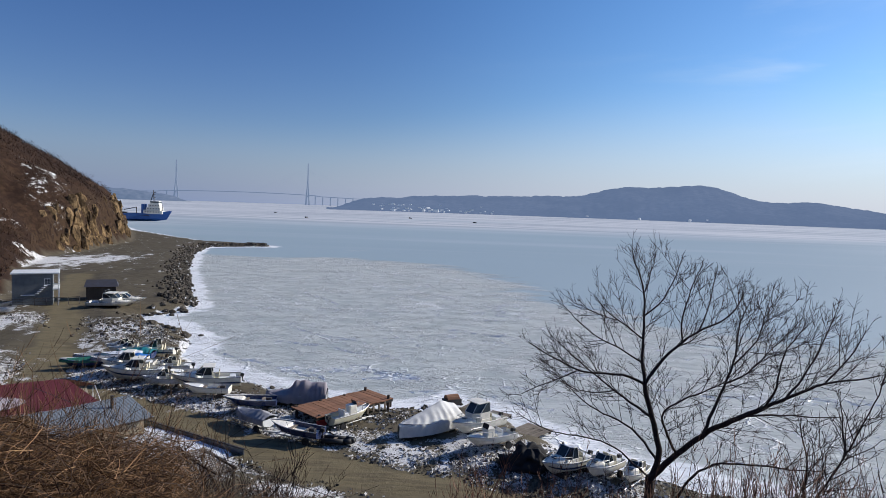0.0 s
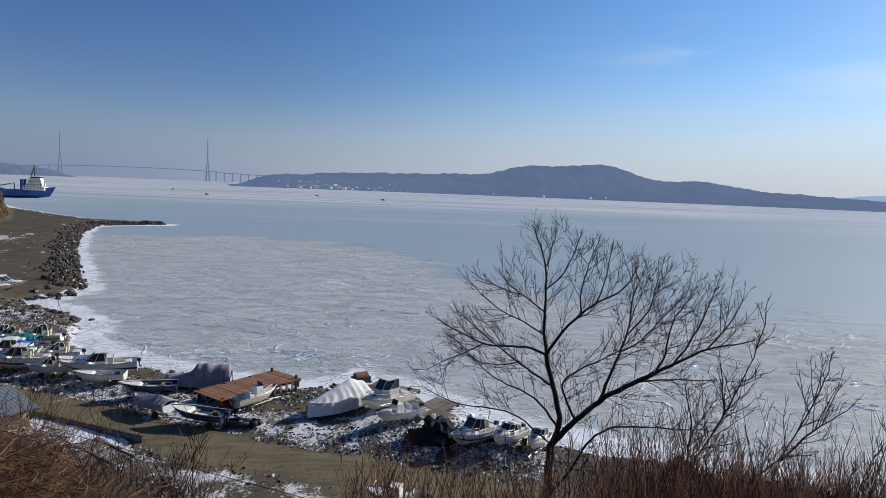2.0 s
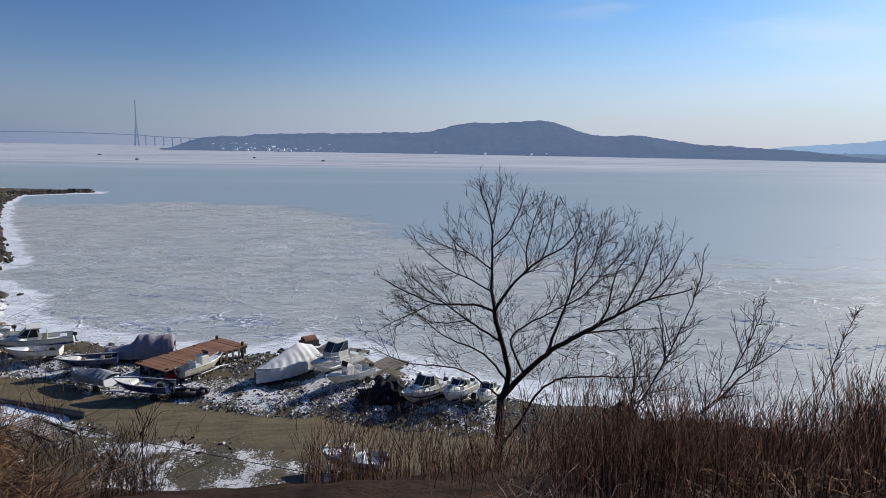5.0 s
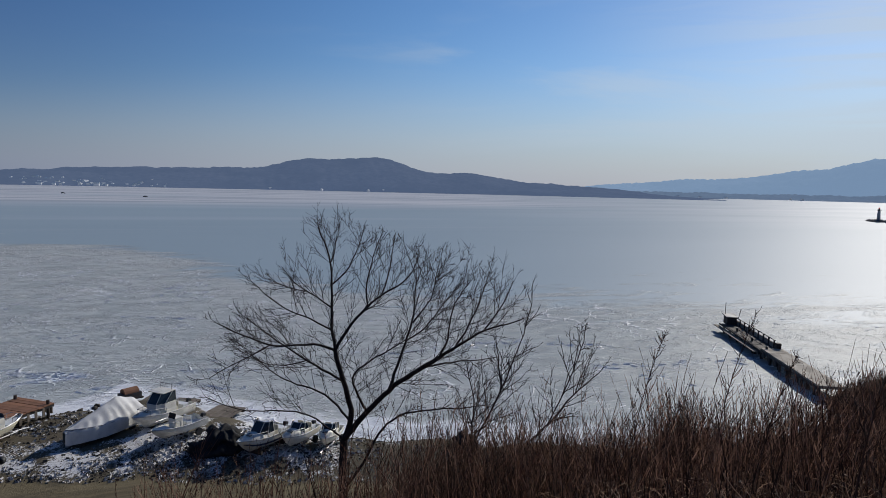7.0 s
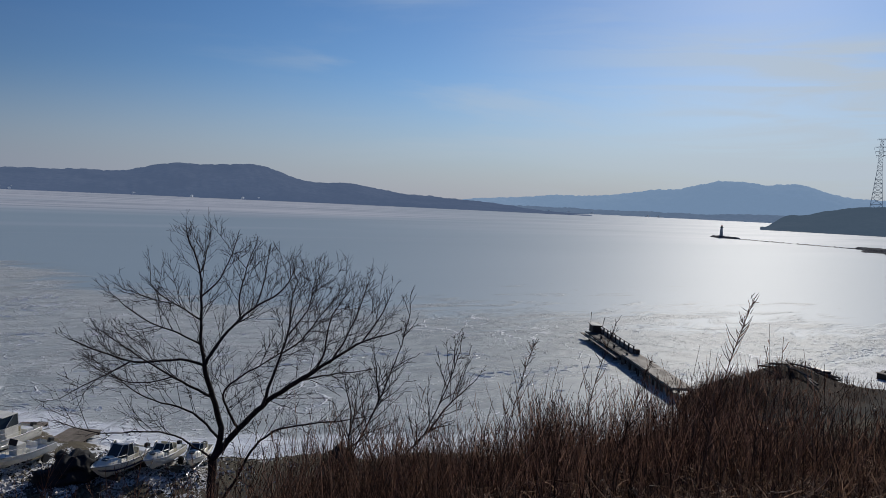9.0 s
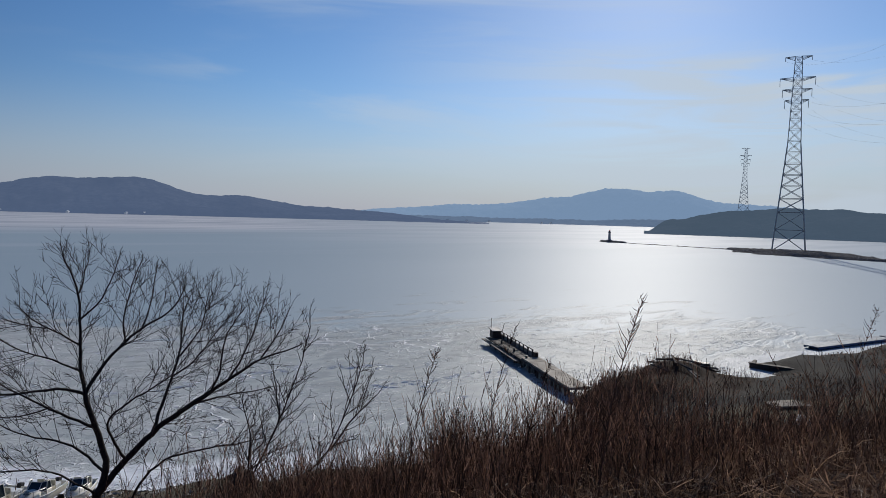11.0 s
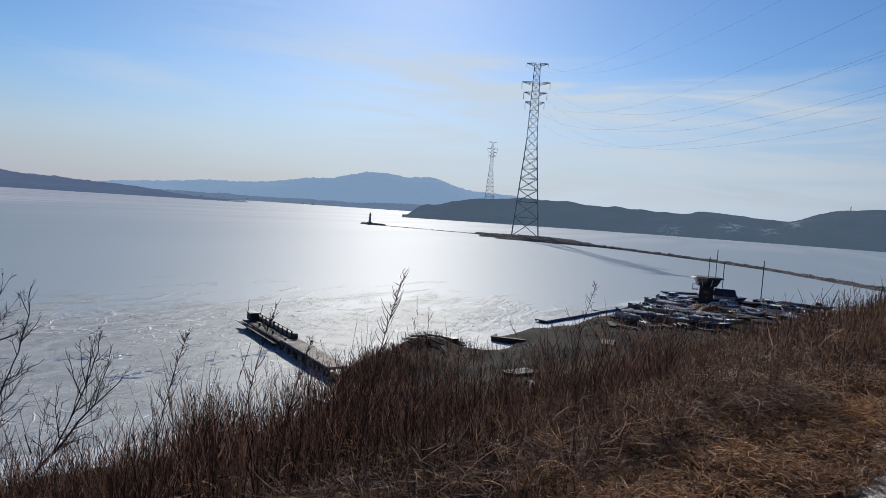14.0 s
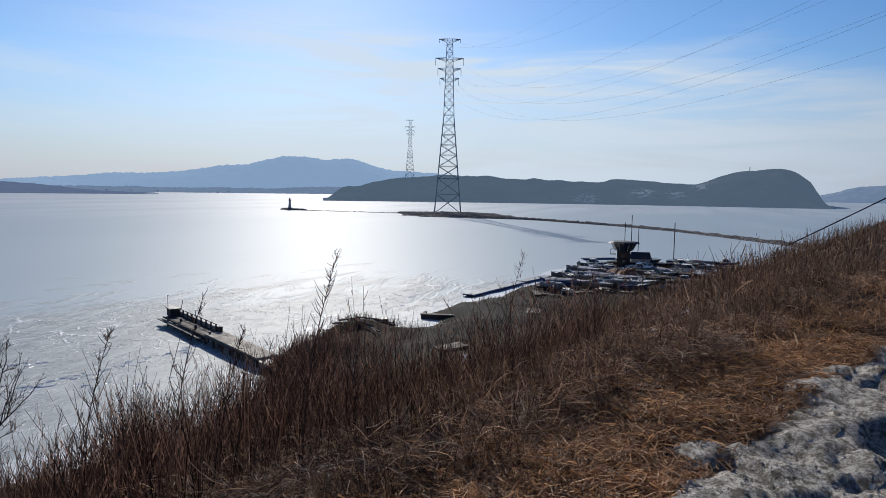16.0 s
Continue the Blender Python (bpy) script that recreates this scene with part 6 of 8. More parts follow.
# house with the hipped dark red roof
rh = thing("red_roofed_house", pose(-37.6, 50.6, 1.0, 0, 0, 37), "low plastered house with a dark red roof", "house")
part("wall", boxes([((0, 0, 1.2), (8.4, 5.2, 2.6))], 0.02), M_WALL, rh)
for s in (-1, 1):
    for i in range(22):
        x0, x1 = -5 + i * 10 / 22, -5 + (i + 1) * 10 / 22
        hip0, hip1 = min(1, (5 - abs(x0)) / 2.6 + 0.02), min(1, (5 - abs(x1)) / 2.6 + 0.02)
        bm = bmesh.new()
        quads(bm, [(x0, s * 3.3, 2.5), (x1 - 0.01, s * 3.3, 2.5), (x1 - 0.01, s * 3.3 * (1 - hip1), 2.5 + 1.7 * hip1), (x0, s * 3.3 * (1 - hip0), 2.5 + 1.7 * hip0)], [(0, 1, 2, 3)])
        part("roof_sheet", bm, M_REDROOF, rh)
part("eave_board", boxes([((0, -3.25, 2.42), (9.9, 0.06, 0.2)), ((4.9, 0, 2.42), (0.06, 6.4, 0.2))]), M_LIGHTTRIM, rh)
window(rh, 2.2, -2.65, 1.4, 1.0, 0.9)
for y in (-2.9, 0.2, 2.9):
    part("porch_post", rods([((4.7, y, 0), (4.7, y, 2.4))], 0.06, 5), M_LIGHTTRIM, rh)
v, f = tarp_mesh(3.0, 1.3, 0.0, 0.05, 7, skirt=0.05, bow=True)
snow_on_roof = new("roof_snow", mesh_from("roof_snow", v, f, M_ROOFSNOW))
snow_on_roof.parent = rh
snow_on_roof.matrix_basis = pose(-2.0, -2.15, 3.18, 27, 0, 0)
tagged(snow_on_roof, "thin old snow lying on the roof")

# shed with the corrugated roof
shed = thing("corrugated_shed", pose(-30.6, 49.4, gz_at(-30, 49) - 0.3, 0, 0, math.degrees(math.atan2(7.2, 5.1))), "long shed with a grey corrugated metal roof", "shed")
part("wall", boxes([((-0.8, 0, 0.6), (6.6, 3.4, 1.7))]), M_WALL, shed)
for i in range(9):
    xs = np.linspace(-4.7 + i * 0.855, -4.7 + (i + 1) * 0.855 + 0.03, 21)
    zs = 2.15 + 0.013 * np.sin(xs * 2 * math.pi / 0.285)
    bm = bmesh.new()
    vs = [(x, -2.3, z - 0.45) for x, z in zip(xs, zs)] + [(x, 2.2, z + 0.42) for x, z in zip(xs, zs)]
    quads(bm, vs, [(k, k + 1, 21 + k + 1, 21 + k) for k in range(20)])
    part("roof_sheet", bm, M_GREYROOF, shed)
part("roof_batten", boxes([((-0.85, -2.25, 1.6), (7.6, 0.08, 0.12)), ((-0.85, 2.15, 2.45), (7.6, 0.08, 0.12))]), M_DARKWOOD, shed)
part("stove_pipe", rods([((0.9, 0.6, 1.9), (0.9, 0.6, 3.3))], 0.13, 8), M_DARKSTEEL, shed)

# dark hoarding by the road, and the slatted lean-to in front of it
wall_run = thing("hoarding", pose(-23.9, 50.6, gz_at(-23.9, 50.6) - 0.2, 0, 0, math.degrees(math.atan2(-4.6, 9.6))), "low dark board fence along the dirt road", "fence")
for i in range(13):
    part("panel", boxes([((-5.7 + i * 0.95, 0, 0.25), (0.93, 0.06, 0.6))]), M_CONTAINER, wall_run)
part("top_rail", boxes([((0, 0, 0.58), (12.4, 0.14, 0.1))]), M_DARKSTEEL, wall_run)
# old snow lying in the yard behind the fence
yx, yy = np.meshgrid(np.linspace(-5.4, 5.6, 60), np.linspace(-5.2, -0.25, 32), indexing="ij")
ya = math.atan2(-4.6, 9.6)
wx, wy = -23.9 + yx * math.cos(ya) - yy * math.sin(ya), 50.6 + yx * math.sin(ya) + yy * math.cos(ya)
edge = np.minimum(np.minimum(yx + 5.4, 5.6 - yx), np.minimum(yy + 5.2, 3.0))
wz = ground_height(wx, wy) - 0.12 + 0.24 * smooth(0.0, 1.0, edge + 0.5 * fbm(wx * 0.9, wy * 0.9, 3, 141)) + 0.05 * fbm(wx * 1.5, wy * 1.5, 3, 142)
i, j = np.meshgrid(np.arange(59), np.arange(31), indexing="ij")
q = (i * 32 + j).ravel()
tagged(new("snow_drift", mesh_from("snow_drift", np.stack([wx.ravel(), wy.ravel(), wz.ravel()], 1), np.stack([q, q + 32, q + 33, q + 1], 1), M_SNOWLUMP)), "smooth old snow filling the fenced yard", "snow")
lean = thing("slatted_lean_to", pose(-18.6, 40.6, 2.3, 0, 0, -38), "lean-to with a roof of grey slats and brown battens", "shed")
for i in range(15):
    part("slat", boxes([((-2.1 + i * 0.3, 0, 1.2 - 0.02 * i), (0.17, 3.2, 0.05))]), M_WOOD, lean)
for x in (-2, 2):
    for y in (-1.4, 1.4):
        part("post", boxes([((x, y, 0.1), (0.12, 0.12, 2.2))]), M_DARKWOOD, lean)
for y in (-1.4, 0, 1.4):
    part("batten", boxes([((0, y, 1.1), (4.6, 0.1, 0.12))]), M_DARKWOOD, lean)

# ---- pier ----
PIER = pose(61.6, 43.6, 0, 0, 0, math.degrees(math.atan2(28.9, 16.6))) @ Matrix.Diagonal((1, 0.8, 0.82, 1))
pier = thing("pier", PIER, "old concrete pier with timber fenders and a hut at its tip", "pier")
rng = random.Random(5)
for i in range(6):
    part("deck_slab", boxes([((2.4 + i * 2.7, -1.85, 1.5 + rng.uniform(-0.02, 0.02)), (2.66, 3.3, 0.4))], 0.03), M_CONCRETE, pier)
for i in range(6):
    part("outer_deck_slab", boxes([((18.7 + i * 2.7, -1.7, 1.3 + rng.uniform(-0.02, 0.02)), (2.66, 2.8, 0.35))], 0.03), M_DARKWOOD, pier)
for i in range(13):
    for y in (-0.5, -3.1 if i < 6 else -2.8):
        part("pile", rods([((1.6 + i * 2.6, y, -0.4), (1.6 + i * 2.6, y, 1.4))], 0.2, 8), M_DARKWOOD, pier)
for i in range(11):
    part("fender", boxes([((2.0 + i * 3.0, -0.16, 0.75), (0.3, 0.22, 1.5))]), M_DARKWOOD, pier)
for i in range(5):
    part("tyre", rods([((12 + i * 1.9, -0.14, 0.9), (12 + i * 1.9, 0.12, 0.9))], 0.42, 14), M_BLACK, pier)
part("wale", boxes([((17.5, -0.1, 1.32), (33.0, 0.2, 0.28))]), M_DARKWOOD, pier)
part("low_walkway", boxes([((26, 0.35, 0.95), (17, 0.9, 0.12))], 0.02), M_WOOD, pier)
part("parapet", boxes([((26, -3.0, 1.8), (15.5, 0.22, 0.8))], 0.03), M_CONCRETE, pier)
for i in range(9):
    part("parapet_post", boxes([((18.6 + i * 1.85, -2.85, 2.0), (0.2, 0.2, 1.5))]), M_DARKWOOD, pier)
part("parapet_rail", boxes([((26, -2.85, 2.7), (15.6, 0.1, 0.1))]), M_DARKWOOD, pier)
hut = part("tip_hut", boxes([((33.8, -1.9, 2.15), (1.8, 1.7, 1.5))], 0.03), M_DARKWOOD, pier)
part("hut_roof", boxes([((33.8, -1.9, 2.98), (2.3, 2.2, 0.12), (0, -6, 0))]), M_CONTAINER, hut)
part("lamp_pole", rods([((34.4, -1.2, 1.4), (34.4, -1.2, 5.2)), ((34.4, -1.2, 5.2), (33.9, -1.2, 5.3))], 0.05, 5), M_DARKSTEEL, pier)
part("derrick", rods([((33.0, -2.8, 1.4), (35.2, -4.4, 3.9))], 0.07, 5), M_DARKSTEEL, pier)
for x in (16.8, 22, 28):
    part("bollard", rods([((x, -0.9, 1.4), (x, -0.9, 2.05)), ((x, -0.9, 2.05), (x, -0.9, 2.15))], 0.2, 8), M_DARKSTEEL, pier)
part("deck_box", boxes([((17.4, -2.9, 2.0), (0.7, 0.7, 1.1))], 0.03), M_DARKWOOD, pier)

# ---- cove: logs, quay, floating docks, club house tower ----
rng = random.Random(8)
for i in range(16):
    x, y = 80 + rng.uniform(-4.5, 5.5), 40.5 + rng.uniform(-3.5, 4)
    a, l = rng.uniform(0, 180), rng.uniform(2.4, 5)
    z0 = gz_at(x, y)
    bm = bmesh.new()
    rod(bm, (-l / 2, 0, 0.1), (l / 2, 0, 0.25 + rng.uniform(0, 0.4)), 0.14, 0.1, 7)
    ob = part("drift_log", bm, M_WOOD if i % 2 else M_DARKWOOD, None)
    ob.matrix_basis = pose(x, y, z0, 0, 0, a)
    tagged(ob, "bleached drift log on the earth heap", "log", "logs on the heap")
for x, y, s in ((86.5, 40.5, 1.0), (84.5, 38.5, 0.8), (87.0, 38.6, 0.7)):
    ob = part("concrete_block", boxes([((0, 0, 0.5 * s), (1.3 * s, 1.1 * s, 1.1 * s))], 0.06), M_DARKSTEEL, None)
    ob.matrix_basis = pose(x, y, gz_at(x, y), 0, 0, x * 40)
    tagged(ob, "dark block standing on the earth heap", "block", "blocks on the heap")
quay = thing("quay", pose(98.6, 34.8, 0, 0, 0, -78) @ Matrix.Diagonal((0.75, 1, 0.6, 1)), "low dark quay of timber and concrete", "quay")
part("face", boxes([((0, -0.4, 0.7), (8.5, 0.5, 1.5)), ((-3.8, 0.9, 0.7), (0.6, 3, 1.5))], 0.04), M_DARKWOOD, quay)
part("cap", boxes([((0, -0.4, 1.52), (8.8, 0.9, 0.14)), ((2.5, 1.2, 1.3), (3.2, 0.5, 0.14))], 0.02), M_WOOD, quay)
for x, y, rot, l, w, lb in ((133, 34.4, -14, 23, 2.6, "long blue-edged floating dock frozen into the ice"), (152, 29.6, -16, 14, 2.4, "blue-edged floating dock beside the shore"), (209, 20.5, -52, 12, 2.0, "short blue floating dock in the ice")):
    t = thing("floating_dock", pose(x, y, 0.05, 0, 0, rot), lb, "dock", "floating docks")
    part("deck", boxes([((0, 0, 0.52), (l, w, 0.12))], 0.02), M_GREYROOF, t)
    for s in (-1, 1):
        part("side_beam", boxes([((0, s * w * 0.48, 0.36), (l, 0.18, 0.3))]), M_PLASTICBLUE, t)
    for k in range(5):
        part("float", boxes([(((k - 2) * l * 0.2, 0, 0.2), (l * 0.12, w * 0.8, 0.4))], 0.04), M_PLASTICBLUE, t)
tower = thing("club_watchtower", pose(174.5, 11, gz_at(174, 11), 0, 0, -86), "dark club watchtower with a flared glazed top", "tower")
part("shaft", boxes([((0, 0, 1.9), (3.6, 3.6, 3.8))], 0.05), M_DARKWOOD, tower)
bm = bmesh.new()
bmesh.ops.create_cone(bm, cap_ends=True, segments=8, radius1=2.5, radius2=3.6, depth=1.5, matrix=Matrix.Translation((0, 0, 4.55)))
lantern = part("glazed_top", bm, M_GLASS, tower)
for k in range(8):
    a = (k + 0.5) * math.pi / 4
    c0, s0 = math.cos(a), math.sin(a)
    part("mullion", rods([((2.55 * c0, 2.55 * s0, 3.8), (3.65 * c0, 3.65 * s0, 5.3))], 0.09, 4), M_LIGHTTRIM, lantern)
bm = bmesh.new()
bmesh.ops.create_cone(bm, cap_ends=True, segments=8, radius1=4.4, radius2=3.6, depth=0.35, matrix=Matrix.Translation((0, 0, 5.5)))
part("roof", bm, M_DARKROOF, tower)
part("balcony", boxes([((-2.9, 0, 3.0), (1.6, 2.6, 0.12))]), M_DARKSTEEL, tower)
part("balcony_rail", rods([((-3.6, y, 3.05), (-3.6, y, 4.1)) for y in (-1.2, 0, 1.2)] + [((-3.6, -1.2, 4.1), (-3.6, 1.2, 4.1)), ((-2.2, -1.2, 4.1), (-3.6, -1.2, 4.1))], 0.05, 4), M_STEEL, tower)
part("window", boxes([((0, -1.83, 2.6), (1.2, 0.06, 0.8)), ((0.2, -1.83, 1.0), (0.9, 0.06, 1.6))]), M_GLASS, tower)
for x, y, h in ((0.2, 0.5, 9.6), (2.0, 1.0, 11.2), (3.9, 0, 9.0)):
    part("aerial", rods([((x, y, 3.6 if x > 3 else 5.5), (x, y, h))], 0.1, 5), M_DARKSTEEL, tower)
tower.matrix_basis = tower.matrix_basis @ Matrix.Diagonal((0.92, 0.92, 1.25, 1))
club = thing("club_shed", pose(180, 7.0, gz_at(180, 7), 0, 0, -86), "small shed with a dark roof beside the watchtower", "shed")
part("wall", boxes([((0, 0, 1.1), (5, 3.4, 2.4))]), M_LIGHTTRIM, club)
bm = bmesh.new()
quads(bm, [(-2.9, -2.1, 2.2), (2.9, -2.1, 2.2), (2.9, 2.1, 2.2), (-2.9, 2.1, 2.2), (-2.4, 0, 3.9), (2.4, 0, 3.9)], [(0, 1, 5, 4), (2, 3, 4, 5), (0, 4, 3), (1, 2, 5), (0, 3, 2, 1)])
part("roof", bm, M_DARKROOF, club)
window(club, 0.6, -1.74, 1.4, 1.2, 0.9)
for x, y, rot, lb in ((71.3, 21.6, 20, "stack of pale boards with snow on top"), (76.5, 25.5, -30, "small heap of pale boards"), (104, 20.5, 10, "pale boards lying on gravel")):
    t = thing("board_stack", pose(x, y, gz_at(x, y), 0, 0, rot), lb, "boards", "board stacks")
    for k in range(6):
        part("board", boxes([((rng.uniform(-0.2, 0.2), (k % 3 - 1) * 0.75, 0.12 + 0.13 * (k // 3)), (4.2, 0.7, 0.1), (0, 0, rng.uniform(-4, 4)))], 0.01), M_GREYTARP if k > 2 and x < 75 else M_WOOD, t)

# ---- overhead cables near the bank ----


def cable(points, r, label):
    bm = bmesh.new()
    sweep(bm, points, r)
    tagged(part("cable", bm, M_WIRE, None), label, "cable", "overhead cables")


def sagging(a, b_, sag, n=24):
    a, b_ = Vector(a), Vector(b_)
    return [a.lerp(b_, k / n) - Vector((0, 0, sag * 4 * (k / n) * (1 - k / n))) for k in range(n + 1)]


cable(sagging((-32, 43, 7.2), (16, 21.5, 5.4), 0.5), 0.02, "black cable sagging over the dirt road")
cable(sagging((24.6, -3.75, 19.3), (22, -16, 27.5), 0.15), 0.022, "black stay cable rising from the grassy bank")

# ---- shore boulders ----
rng = random.Random(21)


def rock_mesh(seed, detail=1):
    bm = bmesh.new()
    bmesh.ops.create_icosphere(bm, subdivisions=detail, radius=0.5)
    r = random.Random(seed)
    sx, sy, sz = r.uniform(0.8, 1.3), r.uniform(0.7, 1.1), r.uniform(0.5, 0.8)
    for v in bm.verts:
        k = 1 + r.uniform(-0.22, 0.22)
        v.co = Vector((v.co.x * sx * k, v.co.y * sy * k, v.co.z * sz * k))
    me = bpy.data.meshes.new("boulder")
    bm.to_mesh(me)
    bm.free()
    me.materials.append(M_ROCK)
    return me


ROCKS = [rock_mesh(s) for s in range(6)]


def boulder(x, y, s, label, group):
    ob = new("boulder", rng.choice(ROCKS))
    ob.matrix_basis = pose(x, y, max(gz_at(x, y), 0) + 0.12 * s, rng.uniform(-20, 20), rng.uniform(-20, 20), rng.uniform(0, 360)) @ Matrix.Scale(s, 4)
    tagged(ob, label, "boulder", group)


for i in range(70):
    u = rng.random()
    x, y = (-43.5 - 9 * u + rng.uniform(-1.5, 1.5), 92.5 + 6 * u + rng.uniform(-1.8, 1.8)) if i % 2 else (-57.5 + rng.uniform(-4, 3), 112 + rng.uniform(-5, 8))
    boulder(x, y, rng.uniform(0.6, 1.5), "dark shore boulder dusted with snow", "boulders on the shore")
for i in range(46):
    u = rng.random()
    x, y = (-8.5 + 6 * u + rng.uniform(-0.8, 0.8), 63.6 + 3.6 * u + rng.uniform(-0.8, 0.8)) if i % 3 else (-30 + 14 * u, 71.5 - 5 * u + rng.uniform(-0.7, 0.7))
    boulder(x, y, rng.uniform(0.3, 0.75), "dark stone at the ice edge", "stones at the ice edge")
for i in range(90):
    x, y = -53 + rng.gauss(0, 4.0), 94 + rng.gauss(0, 6.0)
    if gz_at(x, y) > 0.3:
        boulder(x, y, rng.uniform(0.25, 0.8), "dark shore boulder dusted with snow", "boulders on the shore")
# the riprap bank, too many to count
bm = bmesh.new()
bmesh.ops.create_icosphere(bm, subdivisions=1, radius=0.5)
ico_v = np.array([v.co[:] for v in bm.verts])
ico_f = np.array([[v.index for v in f.verts] for f in bm.faces])
bm.free()
nprng = np.random.default_rng(3)
line = [(-100, 289), (-123, 274), (-111, 234), (-87, 179), (-66, 137), (-57, 120)]
vs, fs, count = [], [], 0
for (x0, y0), (x1, y1) in zip(line[:-1], line[1:]):
    n = int(math.hypot(x1 - x0, y1 - y0) * 11)
    for _ in range(n):
        u = nprng.random()
        x, y = x0 + (x1 - x0) * u - abs(nprng.normal(0, 2.6)) + 1.2, y0 + (y1 - y0) * u + nprng.normal(0, 1.2)
        s = nprng.uniform(0.35, 1.25)
        R3 = np.linalg.qr(nprng.normal(size=(3, 3)))[0]
        v = (ico_v * nprng.uniform(0.75, 1.2, (len(ico_v), 1)) * (1.1, 0.9, 0.7) * s) @ R3 + (x, y, 0)
        vs.append((v, x, y))
        fs.append(ico_f + count * len(ico_v))
        count += 1
zz = np.maximum(ground_height(np.array([a[1] for a in vs]), np.array([a[2] for a in vs])), 0.0)
allv = np.concatenate([a[0] + (0, 0, z + 0.15) for a, z in zip(vs, zz)])
tagged(new("riprap", mesh_from("riprap", allv, np.concatenate(fs), M_ROCK, False)), "bank of broken dark stones along the beach", "rocks", kind="stuff")

# ---- lumber, frames and scrap between the laid-up boats ----
rng = random.Random(33)
for i in range(110):
    u = rng.random()
    x, y = 124 + 56 * u + rng.uniform(-4, 4), 21 - 20 * u + rng.uniform(-9, 7)
    l = rng.uniform(2, 6)
    bm = bmesh.new()
    if i % 3 == 0:
        rod(bm, (-l / 2, 0, 0.3), (l / 2, 0, 0.3 + rng.uniform(0, 0.9)), 0.12, n=6)
        nm, mt, lb = "spar", M_DARKWOOD, "dark spar lying among laid-up boats"
    elif i % 3 == 1:
        for k in range(3):
            box(bm, (0, (k - 1) * 0.4, 0.35), (l, 0.34, 0.1))
        for q in (-0.35, 0.35):
            box(bm, (q * l, 0, 0.15), (0.16, 1.3, 0.3))
        nm, mt, lb = "pallet", M_DARKWOOD if rng.random() < 0.6 else M_WOOD, "low weathered plank pallet on the gravel"
    else:
        bm.free()
        mt = M_DARKSTEEL if rng.random() < 0.5 else M_LIGHTTRIM
        t = thing("boat_stand", pose(x, y, gz_at(x, y), 0, 0, rng.uniform(0, 180)), "empty metal boat stand on the gravel", "boat stand", "clutter by the club house")
        for q in (-0.4, 0.4):
            for w in (-0.7, 0.7):
                part("leg", rods([((q * l, w, 0), (q * l * 0.8, w * 0.6, 1.3))], 0.07), mt, t)
            part("tie_bar", rods([((q * l * 0.87, -0.5, 0.8), (q * l * 0.87, 0.5, 0.8))], 0.06), mt, t)
        for w in (-0.42, 0.42):
            part("bearer", rods([((-0.36 * l, w, 1.3), (0.36 * l, w, 1.3))], 0.08), mt, t)
        continue
    ob = part(nm, bm, mt, None)
    ob.matrix_basis = pose(x, y, gz_at(x, y), 0, 0, rng.uniform(0, 180))
    tagged(ob, lb, nm.replace("_", " "), "clutter by the club house")
heap("upturned_hull", 154, 8.6, 4.6, 2.6, 2.4, M_RUST, "rust-brown upturned hull by the watchtower", "hull", 95)

# rock faces of the headland
M_CLIFF, nt, b = shader("brown_cliff_rock")
p = position(nt)
c1, c2 = noise_node(nt, 0.25, 5, 0.65, p), noise_node(nt, 1.6, 5, 0.65, position(nt, (1, 1, 0.5)))
c = mixed(nt, ranged(nt, c1, 0.35, 0.65), (0.05, 0.034, 0.02), (0.3, 0.2, 0.105))
c = mixed(nt, ranged(nt, c2, 0.4, 0.7, 0, 0.75), c, (0.03, 0.021, 0.016))
link(nt, c, b.inputs["Base Color"])
b.inputs["Roughness"].default_value = 0.95
b.inputs["Specular IOR Level"].default_value = 0.05
bumped(nt, b, c2, 0.9, 0.5)
CLIFFS = []
for sd in range(5):
    me = rock_mesh(60 + sd, 2)
    me.name = "cliff_rock"
    me.materials.clear()
    me.materials.append(M_CLIFF)
    CLIFFS.append(me)
foot = [(-140, 205), (-143, 222), (-150, 244), (-157, 268), (-172, 298), (-191, 333)]
for i in range(90):
    k = rng.randrange(5)
    u, inl = rng.random(), rng.uniform(0.3, 8)
    x = foot[k][0] + (foot[k + 1][0] - foot[k][0]) * u - inl
    y = foot[k][1] + (foot[k + 1][1] - foot[k][1]) * u - inl * 0.2
    s_ = rng.uniform(2.4, 5.2)
    ob = new("cliff_rock", rng.choice(CLIFFS))
    ob.matrix_basis = pose(x, y, gz_at(x, y) - s_ * rng.uniform(0.75, 1.0), rng.uniform(-12, 12), rng.uniform(-12, 12), rng.uniform(0, 360)) @ Matrix.Diagonal((s_, s_, s_ * rng.uniform(2.6, 4.0), 1))
    tagged(ob, "rugged brown rock jutting from the headland cliff", "rock", "cliff rocks")


